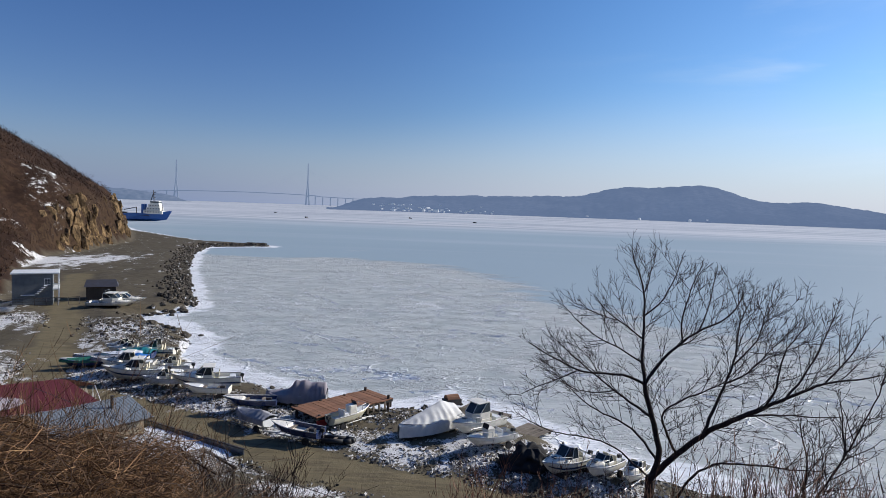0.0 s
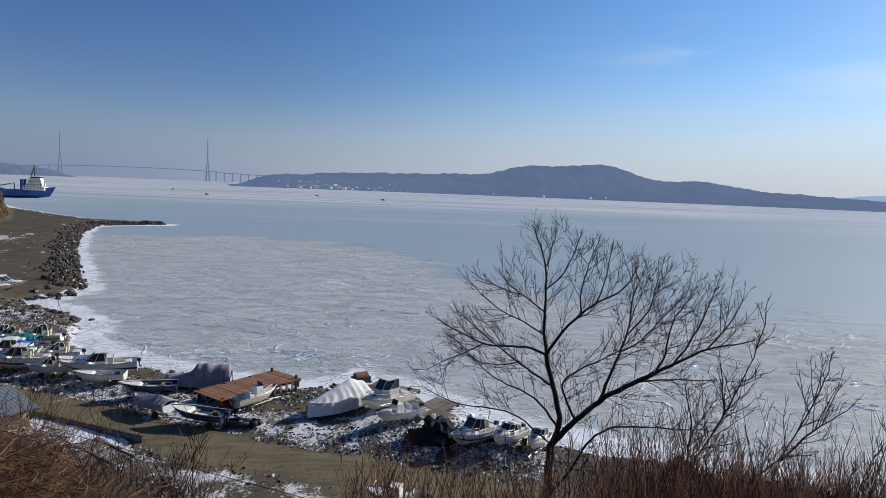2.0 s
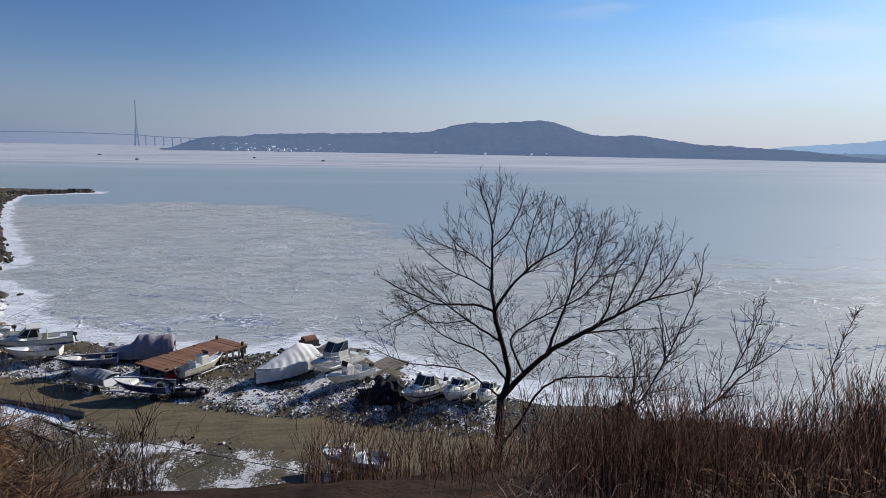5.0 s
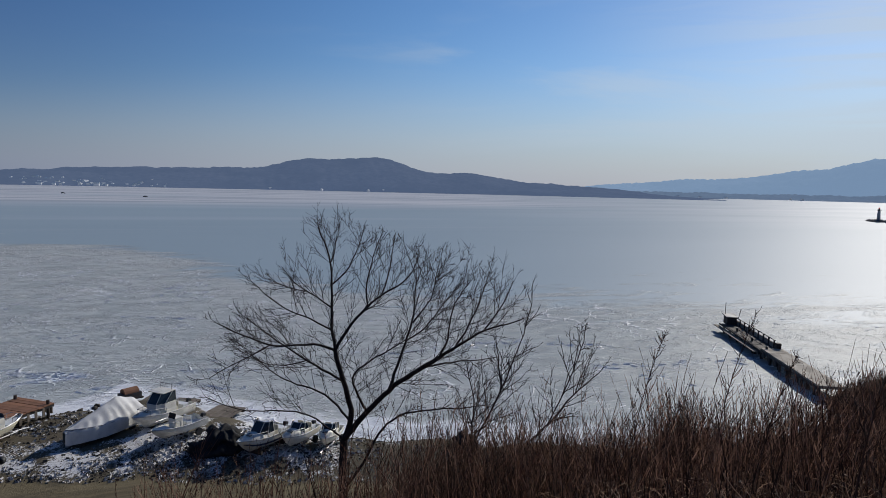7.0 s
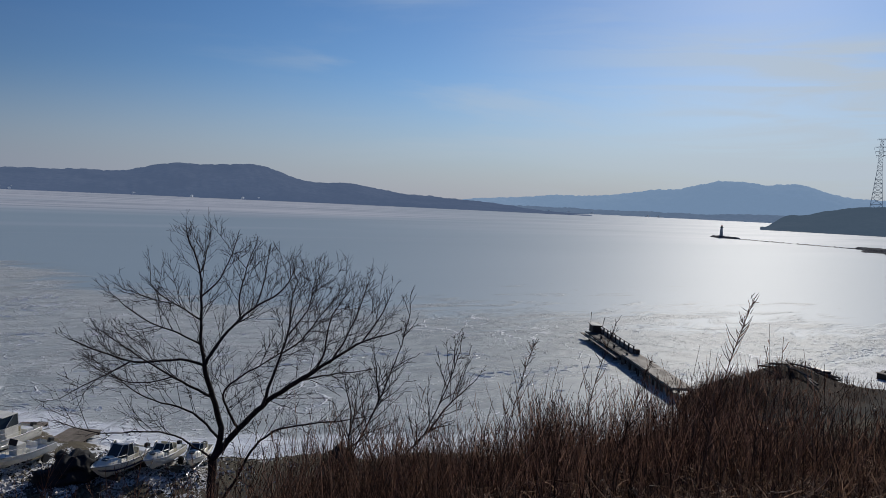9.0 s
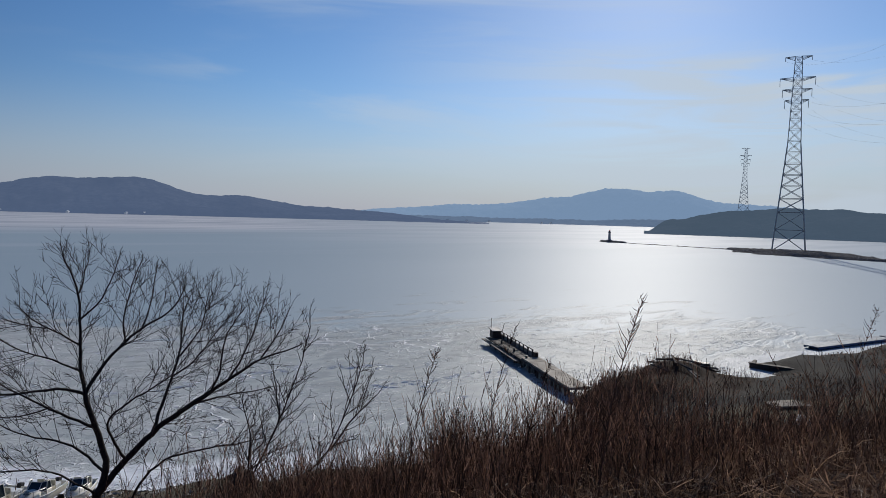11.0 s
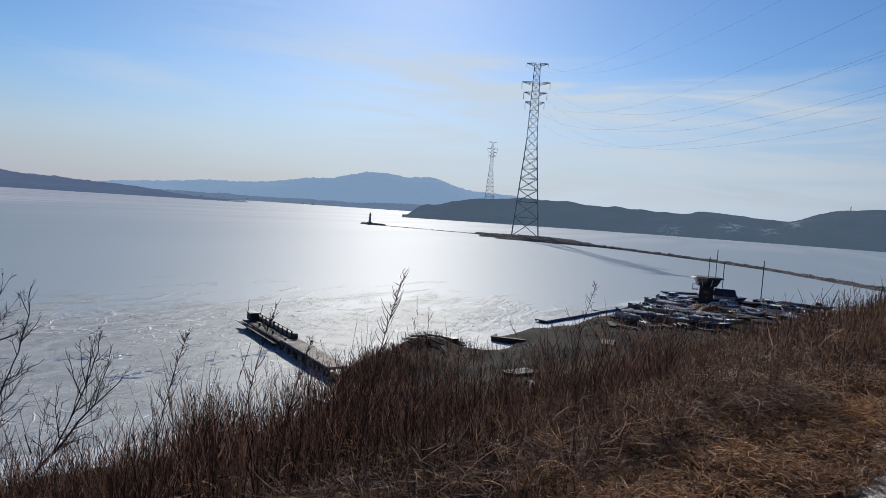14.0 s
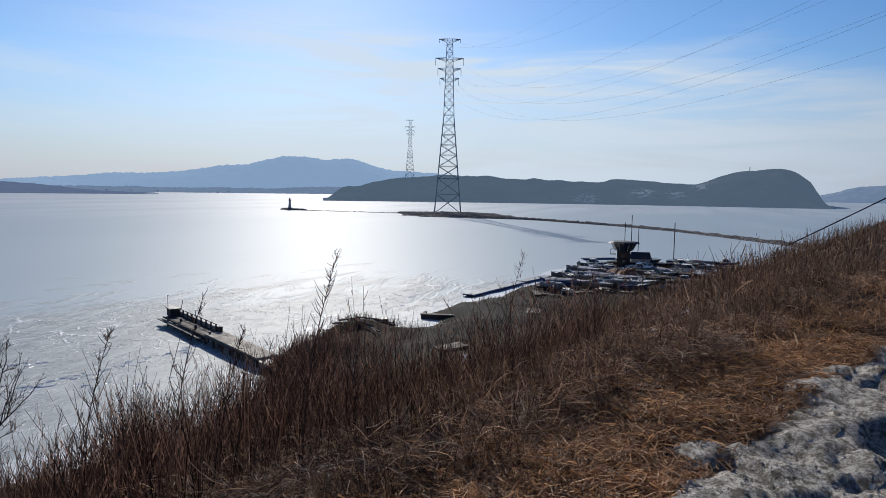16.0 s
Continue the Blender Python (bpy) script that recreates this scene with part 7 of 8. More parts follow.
# ---- broken ice: low plates pushed up along cracks and near the shore ----
def ice_chips(feet, lo, hi, seed, high=0.3, squat=None, sunk=0.12):
    """Tilted wedges of ice, each lying along the pressure line."""
    rg = np.random.default_rng(seed)
    x, y, turn_ = feet(rg)
    n = len(x)
    ln, wd = rg.uniform(lo, hi, n), rg.uniform(0.08, 0.2, n)
    if squat:
        wd = ln * rg.uniform(*squat, n)
    ht = wd * high * rg.uniform(0.5, 2.0, n)
    c0, s0 = np.cos(turn_), np.sin(turn_)
    unit = np.array([(-1, -1, 0), (1, -1, 0), (1, 1, 0), (-1, 1, 0), (-0.7, 0.5, 1), (0.75, 0.6, 0.85)], float)
    loc = unit[None] * np.stack([ln / 2, wd, ht], 1)[:, None]
    loc = loc + rg.normal(0, 0.12, (n, 6, 3)) * np.stack([ln / 2, wd, ht * 0.6], 1)[:, None]
    X = x[:, None] + loc[:, :, 0] * c0[:, None] - loc[:, :, 1] * s0[:, None]
    Y = y[:, None] + loc[:, :, 0] * s0[:, None] + loc[:, :, 1] * c0[:, None]
    Z = loc[:, :, 2] + 0.25 * sunk
    Z[:, :4] = -sunk
    tri = np.array([(0, 1, 5), (0, 5, 4), (1, 2, 5), (2, 3, 4), (2, 4, 5), (3, 0, 4)])
    F = (np.arange(n)[:, None, None] * 6 + tri[None]).reshape(-1, 3)
    return np.stack([X.ravel(), Y.ravel(), Z.ravel()], 1), F


def crust_feet(rg):
    n = 90000
    a, r = np.radians(rg.uniform(-30, 96, n)), 45 + 150 * rg.random(n) ** 1.2
    x, y = r * np.sin(a), r * np.cos(a)
    d, _ = line_distance(x, y, SHORE)
    out = ~inside(x, y, LAND)
    patch = fbm(x * 0.05, y * 0.08, 4, 101)
    rows_ = np.abs(fbm(x * 0.16 + 3, y * 0.3, 3, 102))
    keep = out & (d > 4) & (d < 95) & (rows_ < 0.05 + 0.12 * smooth(0.0, 0.5, patch)) & (patch > -0.35 + 0.006 * d)
    keep &= rg.random(n) > 0.55 * smooth(12, 30, np.degrees(a))
    keep &= r < np.interp(np.degrees(a), (-22, -10, 6, 24, 60), (240, 240, 135, 110, 130))
    x, y = x[keep][:3600], y[keep][:3600]
    return x, y, rg.normal(-0.35, 0.5, len(x))


def along(pts, n, spread):
    def feet(rg):
        q = np.array(pts, float)
        seg = np.linalg.norm(np.diff(q, axis=0), axis=1)
        u = rg.random(n) * seg.sum()
        cum = np.concatenate([[0], np.cumsum(seg)])
        x, y = np.interp(u, cum, q[:, 0]), np.interp(u, cum, q[:, 1])
        k = np.clip(np.searchsorted(cum, u) - 1, 0, len(seg) - 1)
        d = np.diff(q, axis=0)[k]
        return x + rg.normal(0, spread, n), y + 0.7 * fbm(x * 0.5, y * 0.5, 3, 111) + rg.normal(0, spread, n), np.arctan2(d[:, 1], d[:, 0]) + rg.normal(0, 0.4, n)
    return feet


M_ICECHIP, nt, b = shader("broken_ice")
chip_noise = noise_node(nt, 2.5, 4, 0.6, position(nt))
link(nt, mixed(nt, chip_noise, (0.78, 0.8, 0.82), (0.92, 0.93, 0.94)), b.inputs["Base Color"])
b.inputs["Roughness"].default_value = 0.3
b.inputs["Specular IOR Level"].default_value = 0.35
chunks = [ice_chips(crust_feet, 0.25, 1.1, 103, 0.06)]
for pts, n, sp in (([(-31, 94), (-24, 92), (-17, 88)], 60, 0.25), ([(-25, 78), (-19, 79), (-14, 80), (-9, 78)], 260, 0.9), ([(-14, 76), (-9, 76.5), (-4, 75)], 120, 0.5), ([(-45, 150), (-36, 139), (-30, 130)], 50, 0.3),
                   ([(-6, 110), (4, 104), (14, 100)], 60, 0.3), ([(-34, 108), (-28, 101), (-20, 97)], 70, 0.3), ([(20, 78), (30, 76), (42, 77), (55, 70)], 130, 0.6), ([(8, 84), (16, 82), (24, 84)], 70, 0.4),
                   ([(-40, 88), (-33, 83), (-26, 79), (-18, 74)], 110, 0.3), ([(-8, 71), (0, 72), (8, 66)], 120, 0.5), ([(45, 62), (58, 60), (70, 58), (80, 60)], 140, 0.7)):
    chunks.append(ice_chips(along(pts, n, sp), 0.3, 1.4, 104 + n, 0.16))
vs, fs, c0 = [], [], 0
for v, f in chunks:
    vs.append(v)
    fs.append(f + c0)
    c0 += len(v)
tagged(new("ice_chips", mesh_from("ice_chips", np.concatenate(vs), np.concatenate(fs), M_ICECHIP, False)), "broken white ice plates along cracks in the bay", "ice", kind="stuff")

# last clods of snow in the grass
for x, y, s, lb in ((5.95, 0.42, 0.13, "small dirty clod of snow in the dry grass"), (6.2, 0.36, 0.08, "small dirty clod of snow in the dry grass"), (8.6, 0.15, 0.3, "flat remnant of old snow on the slope"), (10.2, -0.3, 0.34, "flat remnant of old snow on the slope")):
    me = rock_mesh(int(x * 100), 2)
    me.materials.clear()
    me.materials.append(M_SNOWLUMP)
    ob = new("snow_clod", me)
    flat = 0.35 if s > 0.2 else 1.0
    ob.matrix_basis = pose(x, y, gz_at(x, y) + 0.1 * s * flat, 0, 0, x * 50) @ Matrix.Diagonal((s * 2, s * 1.3, s * flat, 1))
    tagged(ob, lb, "snow", "snow remnants in the grass")


M_DIRTYSNOW = paint("trodden_snow", (0.5, 0.49, 0.48), 0.9, dirt=(0.2, 0.18, 0.15), amount=0.8, scale=0.9, bump=0.3, spec=0.1)
# lumps of snow, clods and stones trodden up round the boats
def yard_lumps(n, seed, lo, hi, flat):
    rg = np.random.default_rng(seed)
    cx = np.array([3.0, -19, -7, -24, -40, -12, 8, -34, -28, -22, -33, -46, -53, -71, -53, 5])
    cy = np.array([49.5, 54, 46.5, 48.5, 66, 58.5, 45, 62, 60, 57, 69, 88, 94, 95, 68, 47])
    k = rg.integers(0, len(cx), n)
    x, y = cx[k] + rg.normal(0, 4.6, n), cy[k] + rg.normal(0, 2.2, n)
    road, _ = line_distance(x, y, ROAD)
    ok = (road > 2.2) & inside(x, y, LAND) & (fbm(x * 0.7, y * 0.7, 3, seed) > -0.3)
    x, y = x[ok], y[ok]
    v, f = ice_chips(lambda r: (x, y, r.uniform(0, 6.3, len(x))), lo, hi, seed, flat, (0.25, 0.5))
    v[:, 2] += np.repeat(ground_height(x, y), 6)
    return v, f


for nm, mat, n, lo, hi, flat, lb, ct in (("snow_lumps", M_DIRTYSNOW, 17000, 0.06, 0.34, 0.5, "dirty lumps of snow trodden up between the boats", "snow"), ("clods", M_ROCK, 18000, 0.05, 0.3, 0.5, "loose stones and frozen clods between the boats", "stones")):
    v, f = yard_lumps(n, len(nm) * 13, lo, hi, flat)
    tagged(new(nm, mesh_from(nm, v, f, mat, False)), lb, ct, kind="stuff")


def path_grains(rg):
    n = 110000
    x, y = rg.uniform(3.0, 13, n), rg.uniform(-9, 0.8, n)
    e = path_side(x, y)
    keep = (e < -0.3) & (e > -3.1) & (rg.random(n) < 1.6 / np.hypot(x, y)) & (fbm(x * 2.5, y * 2.5, 3, 131) > -0.45)
    return x[keep][:16000], y[keep][:16000], rg.uniform(0, 6.3, int(keep.sum()))[:16000]


M_CRUST = paint("grey_crusted_snow", (0.55, 0.515, 0.455), 0.8, dirt=(0.09, 0.078, 0.066), amount=0.9, scale=4.0, bump=0.2, spec=0.2)
gx_, gy_, _turns = path_grains(np.random.default_rng(132))
v, f = ice_chips(lambda r: (gx_, gy_, _turns), 0.006, 0.022, 132, 0.5, (0.3, 0.6), 0.012)
grain_z = (ground_height(gx_, gy_) + 0.05 + 0.055 * fbm(gx_ * 1.9, gy_ * 1.9, 5, 51, 0.6) - 0.055 * smooth(0.3, 0.6, fbm(gx_ * 3.4, gy_ * 3.4, 2, 52)) + 0.022 * fbm(gx_ * 9, gy_ * 9, 3, 53)) - 0.004
v[:, 2] += np.repeat(grain_z, 6)
tagged(new("snow_crust", mesh_from("snow_crust", v, f, M_CRUST, False)), "grainy grey crust of trodden snow on the path", "snow", kind="stuff")
# ---- plants: bare winter wood, dry weeds and grass ----


def tube_mesh(P, R, sides=3):
    """Skins n bent stems of k points each. P: n x k x 3, R: n x k."""
    n, k, _ = P.shape
    T = np.gradient(P, axis=1)
    T /= np.linalg.norm(T, axis=2, keepdims=True) + 1e-9
    ref = np.where(np.abs(T[:, :1, 2:3]) > 0.8, np.array([[[1.0, 0.1, 0]]]), np.array([[[0, 0.1, 1.0]]]))
    N = np.cross(T, ref)
    N /= np.linalg.norm(N, axis=2, keepdims=True) + 1e-9
    B = np.cross(T, N)
    ang = np.arange(sides) * 2 * math.pi / sides
    ring = P[:, :, None] + R[:, :, None, None] * (np.cos(ang)[None, None, :, None] * N[:, :, None] + np.sin(ang)[None, None, :, None] * B[:, :, None])
    idx = np.arange(n * k * sides).reshape(n, k, sides)
    a, b_ = idx[:, :-1], idx[:, 1:]
    f = np.stack([a, np.roll(a, -1, 2), np.roll(b_, -1, 2), b_], -1).reshape(-1, 4)
    return ring.reshape(-1, 3), f


def ribbon_mesh(P, R, seed=0):
    """Thin bent stems as narrow folded strips, each turned its own way."""
    n, k, _ = P.shape
    rg = np.random.default_rng(seed + n)
    side = np.cross(P[:, -1] - P[:, 0], rg.normal(0, 1, (n, 3)))
    side /= np.linalg.norm(side, axis=1, keepdims=True) + 1e-9
    w = R[:, :, None] * 1.25 * side[:, None]
    V = np.stack([P - w, P + w], 2).reshape(-1, 3)
    i = np.arange(n)[:, None] * (2 * k) + np.arange(k - 1)[None] * 2
    return V, np.stack([i, i + 1, i + 3, i + 2], -1).reshape(-1, 4)


def joined(name, chunks, material, parent=None, label="", category="", kind="", shade=True):
    vs, fs, c0 = [], [], 0
    for v, f in chunks:
        vs.append(v)
        fs.append(f + c0)
        c0 += len(v)
    ob = new(name, mesh_from(name, np.concatenate(vs), np.concatenate(fs), material, shade))
    ob.parent = parent
    return tagged(ob, label, category, "", kind)


def along_stem(P, u):
    k = P.shape[1] - 1
    i = np.minimum((u * k).astype(int), k - 1)
    f = (u * k - i)[:, None]
    r = np.arange(len(P))
    return P[r, i] * (1 - f) + P[r, i + 1] * f, P[r, i + 1] - P[r, i]


def shoots_from(rg, start, way, length, bend_up, k):
    """Nearly straight shoots that lift a little towards their tips."""
    u = np.linspace(0, 1, k)
    n = len(start)
    wob = np.cumsum(rg.normal(0, 0.03, (n, k, 3)), axis=1) * u[None, :, None]
    P = start[:, None] + way[:, None] * (u[None] * length[:, None])[:, :, None] + wob * length[:, None, None]
    P[:, :, 2] += bend_up * length[:, None] * (u ** 2)[None]
    return P


def forked(rg, T, spread, rise, outward=0.0):
    """A direction that leaves the stem T at an angle, a little upward and away from the crown's middle."""
    T = T / (np.linalg.norm(T, axis=1, keepdims=True) + 1e-9)
    side = np.cross(T, rg.normal(0, 1, T.shape))
    side /= np.linalg.norm(side, axis=1, keepdims=True) + 1e-9
    a = np.radians(rg.normal(spread, 9, len(T)))[:, None]
    w = T * np.cos(a) + side * np.sin(a) + (0, 0, rise) + outward
    return w / np.linalg.norm(w, axis=1, keepdims=True)


def fractal_tree(name, at, turn, limbs, envelope, depth, label, seed, gap=(0.21, 0.19, 0.13), reach=2.75, radii=(0.014, 0.0072, 0.0046)):
    """Boughs as given; from them branches, twigs and spurs, each shorter than the last, that end at the crown's outline."""
    rg = np.random.default_rng(seed)
    t = thing(name, pose(*at, 0, 0, turn), label, "tree" if name == "tree" else "shrub")
    xs, zs = np.array(envelope).T
    cx, cz = xs.mean(), zs.mean()

    def within(p):
        f = np.clip(1 - (p[:, 1] / depth) ** 2, 0.04, 1) ** 0.5
        return inside(cx + (p[:, 0] - cx) / f, cz + (p[:, 2] - cz) / f, list(envelope))

    def away(p):
        v = p - (cx * 0.5, 0, cz - 2.2)
        return v / (np.linalg.norm(v, axis=1, keepdims=True) + 1e-9)
    chunks, starts, ways = [], [], []
    depth_at = {}
    for i, (pts, lean, r_root, r_tip) in enumerate(limbs):
        q = np.array(pts, float)
        seg = np.concatenate([[0], np.cumsum(np.hypot(*np.diff(q, axis=0).T))])
        n = max(5, int(seg[-1] / 0.22))
        u = np.linspace(0, seg[-1], n)
        y0 = depth_at.get(tuple(pts[0]), 0.0)
        P = np.stack([np.interp(u, seg, q[:, 0]), y0 + lean * u, np.interp(u, seg, q[:, 1])], 1)
        for c, sg in zip(pts, seg):
            depth_at.setdefault(tuple(c), y0 + lean * sg)
        # soften the corners
        for _ in range(3):
            P[1:-1] = 0.5 * P[1:-1] + 0.25 * (P[:-2] + P[2:])
        P[1:-1] += rg.normal(0, 0.012, P[1:-1].shape)
        R = r_root + (r_tip - r_root) * (u / u[-1]) ** 0.8
        chunks.append(tube_mesh(P[None], R[None], 9))
        if i:
            m = int(seg[-1] / gap[0])
            uu = np.sort(rg.uniform(0.14, 1.0, m)) ** 0.85
            p0, T = along_stem(np.repeat(P[None], m, 0), np.minimum(uu, 0.999))
            starts += [p0, P[-1:], P[-1:]]
            ways += [forked(rg, T, 58, 0.16, 0.3 * away(p0)), forked(rg, (P[-1:] - P[-2:-1]), 10, 0.1), forked(rg, (P[-1:] - P[-2:-1]), 24, 0.1)]
    joined("trunk", chunks, M_BARK, t)
    start, way = np.concatenate(starts), np.concatenate(ways)
    length = np.full(len(start), 0.65)
    for k in range(1, 14):
        far_ = start + way * (reach * k / 13)
        length = np.where(within(far_), reach * k / 13, length)
    length *= rg.uniform(0.55, 1.0, len(start))
    crown = []
    stems = shoots_from(rg, start, way, length, 0.15, 7)
    crown.append(tube_mesh(stems, radii[0] * (0.45 + 0.4 * length[:, None]) * (1 - 0.72 * np.linspace(0, 1, 7))[None], 5))
    for level, (g, ratio, k, up) in enumerate(((gap[1], 0.46, 5, 0.14), (gap[2], 0.46, 3, 0.08))):
        n_each = np.maximum((length / g).astype(int), 1)
        idx = np.repeat(np.arange(len(stems)), n_each)
        u = rg.uniform(0.18, 0.99, len(idx))
        p0, T = along_stem(stems[idx], u)
        w = forked(rg, T, 48, 0.1, 0.16 * away(p0))
        ln = length[idx] * ratio * (1.15 - 0.75 * u) * rg.uniform(0.5, 1.2, len(idx)) + 0.07
        stems, length = shoots_from(rg, p0, w, ln, up, k), ln
        r = radii[level + 1] * rg.uniform(0.75, 1.15, len(idx))[:, None] * (1 - 0.6 * np.linspace(0, 1, k))[None]
        crown.append(tube_mesh(stems, r, 3))
    joined("crown", crown, M_TWIG, t, kind="stuff")
    return t


TREE_TURN = -15.5
tree_x, tree_y = 20 * math.sin(radians(15.5)), 20 * math.cos(radians(15.5))
# boughs: points across and up, lean in depth, thickness at root and tip
TREE_BOUGHS = [
    ([(-0.21, -0.15), (-0.26, 1.36), (-0.25, 2.29), (-0.24, 3.0)], 0, 0.15, 0.13),
    ([(-0.24, 3.0), (0.0, 3.46), (0.04, 3.85), (-0.11, 4.37), (-0.27, 4.87), (-0.44, 5.4), (-0.53, 5.85)], 0.05, 0.1, 0.07),
    ([(-0.53, 5.85), (-0.63, 6.47), (-0.67, 7.19), (-0.64, 7.91), (-0.68, 8.61), (-0.86, 9.13), (-1.1, 9.69)], 0.12, 0.055, 0.02),
    ([(-0.53, 5.85), (-0.4, 6.16), (0.02, 6.7), (0.48, 7.15), (0.93, 7.5), (1.52, 7.75), (1.98, 8.12), (2.15, 8.59)], 0.35, 0.055, 0.018),
    ([(-0.53, 5.85), (-0.84, 6.06), (-1.38, 6.15), (-1.98, 6.09), (-2.49, 6.17), (-2.92, 6.43), (-3.42, 6.66), (-3.87, 6.96)], -0.3, 0.045, 0.015),
    ([(-0.27, 4.87), (-0.53, 4.98), (-0.98, 5.18), (-1.44, 5.42), (-1.9, 5.7), (-2.34, 5.85), (-2.79, 6.22), (-3.23, 6.45)], 0.4, 0.045, 0.014),
    ([(-0.24, 3.0), (0.16, 3.53), (0.49, 3.95), (0.83, 4.32), (1.16, 4.69), (1.66, 5.09), (2.16, 5.38), (2.68, 5.72)], -0.1, 0.1, 0.065),
    ([(2.68, 5.72), (3.17, 6.09), (3.62, 6.41), (4.03, 6.71), (4.59, 6.85), (5.16, 7.1)], -0.25, 0.055, 0.015),
    ([(1.16, 4.69), (1.36, 5.18), (1.49, 5.63), (1.71, 6.1), (1.92, 6.64), (2.03, 7.14), (1.94, 7.56), (2.15, 8.06)], 0.35, 0.055, 0.018),
    ([(2.16, 5.38), (2.84, 5.45), (3.51, 5.43), (4.22, 5.36), (4.77, 5.37)], 0.45, 0.035, 0.012),
    ([(2.68, 5.72), (2.9, 6.18), (2.95, 6.71), (2.88, 7.27), (3.07, 7.77), (3.38, 8.24)], -0.4, 0.035, 0.012),
    ([(3.17, 6.09), (3.54, 6.58), (3.84, 7.12), (4.14, 7.74), (4.33, 8.27)], 0.3, 0.035, 0.012),
    ([(4.03, 6.71), (4.37, 7.19), (4.66, 7.72), (4.76, 8.18)], -0.2, 0.028, 0.01),
    ([(-0.24, 3.03), (-0.51, 3.27), (-0.81, 3.6), (-1.11, 3.88), (-1.44, 4.11), (-1.92, 4.26), (-2.58, 4.36), (-3.17, 4.42), (-3.6, 4.68), (-4.07, 4.98)], -0.35, 0.032, 0.011),
    ([(0.0, 3.46), (-0.26, 3.84), (-0.62, 4.18), (-1.18, 4.41), (-1.78, 4.48), (-2.4, 4.61), (-3.04, 5.06)], 0.5, 0.045, 0.013),
    ([(0.49, 3.95), (0.27, 4.26), (0.18, 4.72), (-0.09, 5.17), (0.07, 5.58), (0.61, 5.95), (1.08, 6.3), (1.44, 6.61)], -0.5, 0.045, 0.014),
    ([(-0.67, 7.19), (-1.01, 7.53), (-1.44, 7.75), (-1.85, 8.09), (-2.04, 8.47)], -0.4, 0.028, 0.01),
    ([(-0.63, 6.47), (-1.19, 6.76), (-1.73, 6.93), (-2.27, 7.09), (-2.83, 7.56), (-3.21, 7.87)], 0.3, 0.03, 0.01),
    ([(-0.64, 7.91), (-0.23, 8.28), (0.06, 8.83), (0.2, 9.36), (0.31, 9.75)], -0.45, 0.028, 0.01),
    ([(-0.68, 8.61), (-0.53, 9.15), (-0.44, 9.77)], 0.4, 0.02, 0.009),
    ([(0.48, 7.15), (0.38, 7.79), (0.52, 8.5), (0.69, 9.17), (0.85, 9.56)], -0.4, 0.028, 0.01),
    ([(0.93, 7.5), (1.19, 8.15), (1.29, 8.85), (1.39, 9.31)], 0.4, 0.026, 0.01),
    ([(1.92, 6.64), (2.3, 7.16), (2.54, 7.74), (2.6, 8.51)], -0.4, 0.028, 0.01),
    ([(1.71, 6.1), (2.28, 6.28), (2.75, 6.87), (3.39, 7.44), (3.86, 7.99)], 0.55, 0.026, 0.01),
    ([(-0.26, 1.36), (0.31, 2.2), (0.6, 2.89), (0.8, 3.46), (1.36, 4.13), (2.35, 4.37), (3.23, 4.48), (3.9, 4.62)], -0.3, 0.055, 0.014),
    ([(-1.44, 7.75), (-1.98, 7.83), (-2.43, 8.02), (-2.78, 8.15)], 0.2, 0.016, 0.007),
    ([(-2.49, 6.17), (-3.0, 5.91), (-3.54, 5.73), (-4.01, 5.47)], -0.5, 0.024, 0.009),
    ([(-1.44, 5.42), (-2.24, 5.05), (-2.97, 5.07), (-3.71, 5.35)], 0.6, 0.024, 0.009),
]
CROWN = [(-4.42, 5.48), (-4.3, 6.41), (-3.74, 7.37), (-3.03, 8.04), (-2.54, 8.37), (-2.11, 8.81), (-2.04, 9.34), (-1.67, 9.94), (-1.19, 10.14), (-0.63, 10.27), (-0.04, 10.12), (0.6, 9.81), (1.08, 9.61), (1.38, 9.76), (1.87, 9.7), (2.42, 9.21), (2.89, 9.28), (3.63, 9.01), (4.23, 8.87), (4.66, 8.82), (5.12, 8.15), (5.59, 7.47), (5.54, 6.78), (5.3, 6.0), (4.63, 4.86), (3.41, 4.23), (1.37, 4.0), (-1.28, 3.78), (-2.56, 4.02), (-3.97, 4.49)]
fractal_tree("tree", (tree_x, tree_y, 10.0), TREE_TURN, TREE_BOUGHS, CROWN, 3.4, "bare spreading tree with dark forked trunk and fine twigs", 2, (0.185, 0.18, 0.19), 1.6, (0.0102, 0.007, 0.0056))
# straggly young growth beside it
sx, sy = 17 * math.sin(radians(15.5)), 17 * math.cos(radians(15.5))
SAPLING = [([(3.0, -1.2), (3.25, 0.6), (4.2, 2.4), (4.85, 4.0), (5.05, 4.8)], 0.1, 0.032, 0.011), ([(3.25, 0.6), (3.3, 2.2), (3.0, 3.3)], -0.3, 0.032, 0.011), ([(3.0, -1.2), (4.4, 0.7), (5.3, 1.7), (5.8, 3.1), (6.05, 4.05)], -0.15, 0.032, 0.011),
           ([(5.3, 1.7), (6.3, 2.6), (6.9, 2.9)], 0.3, 0.032, 0.011), ([(4.2, 2.4), (4.1, 3.5)], 0.4, 0.032, 0.011)]
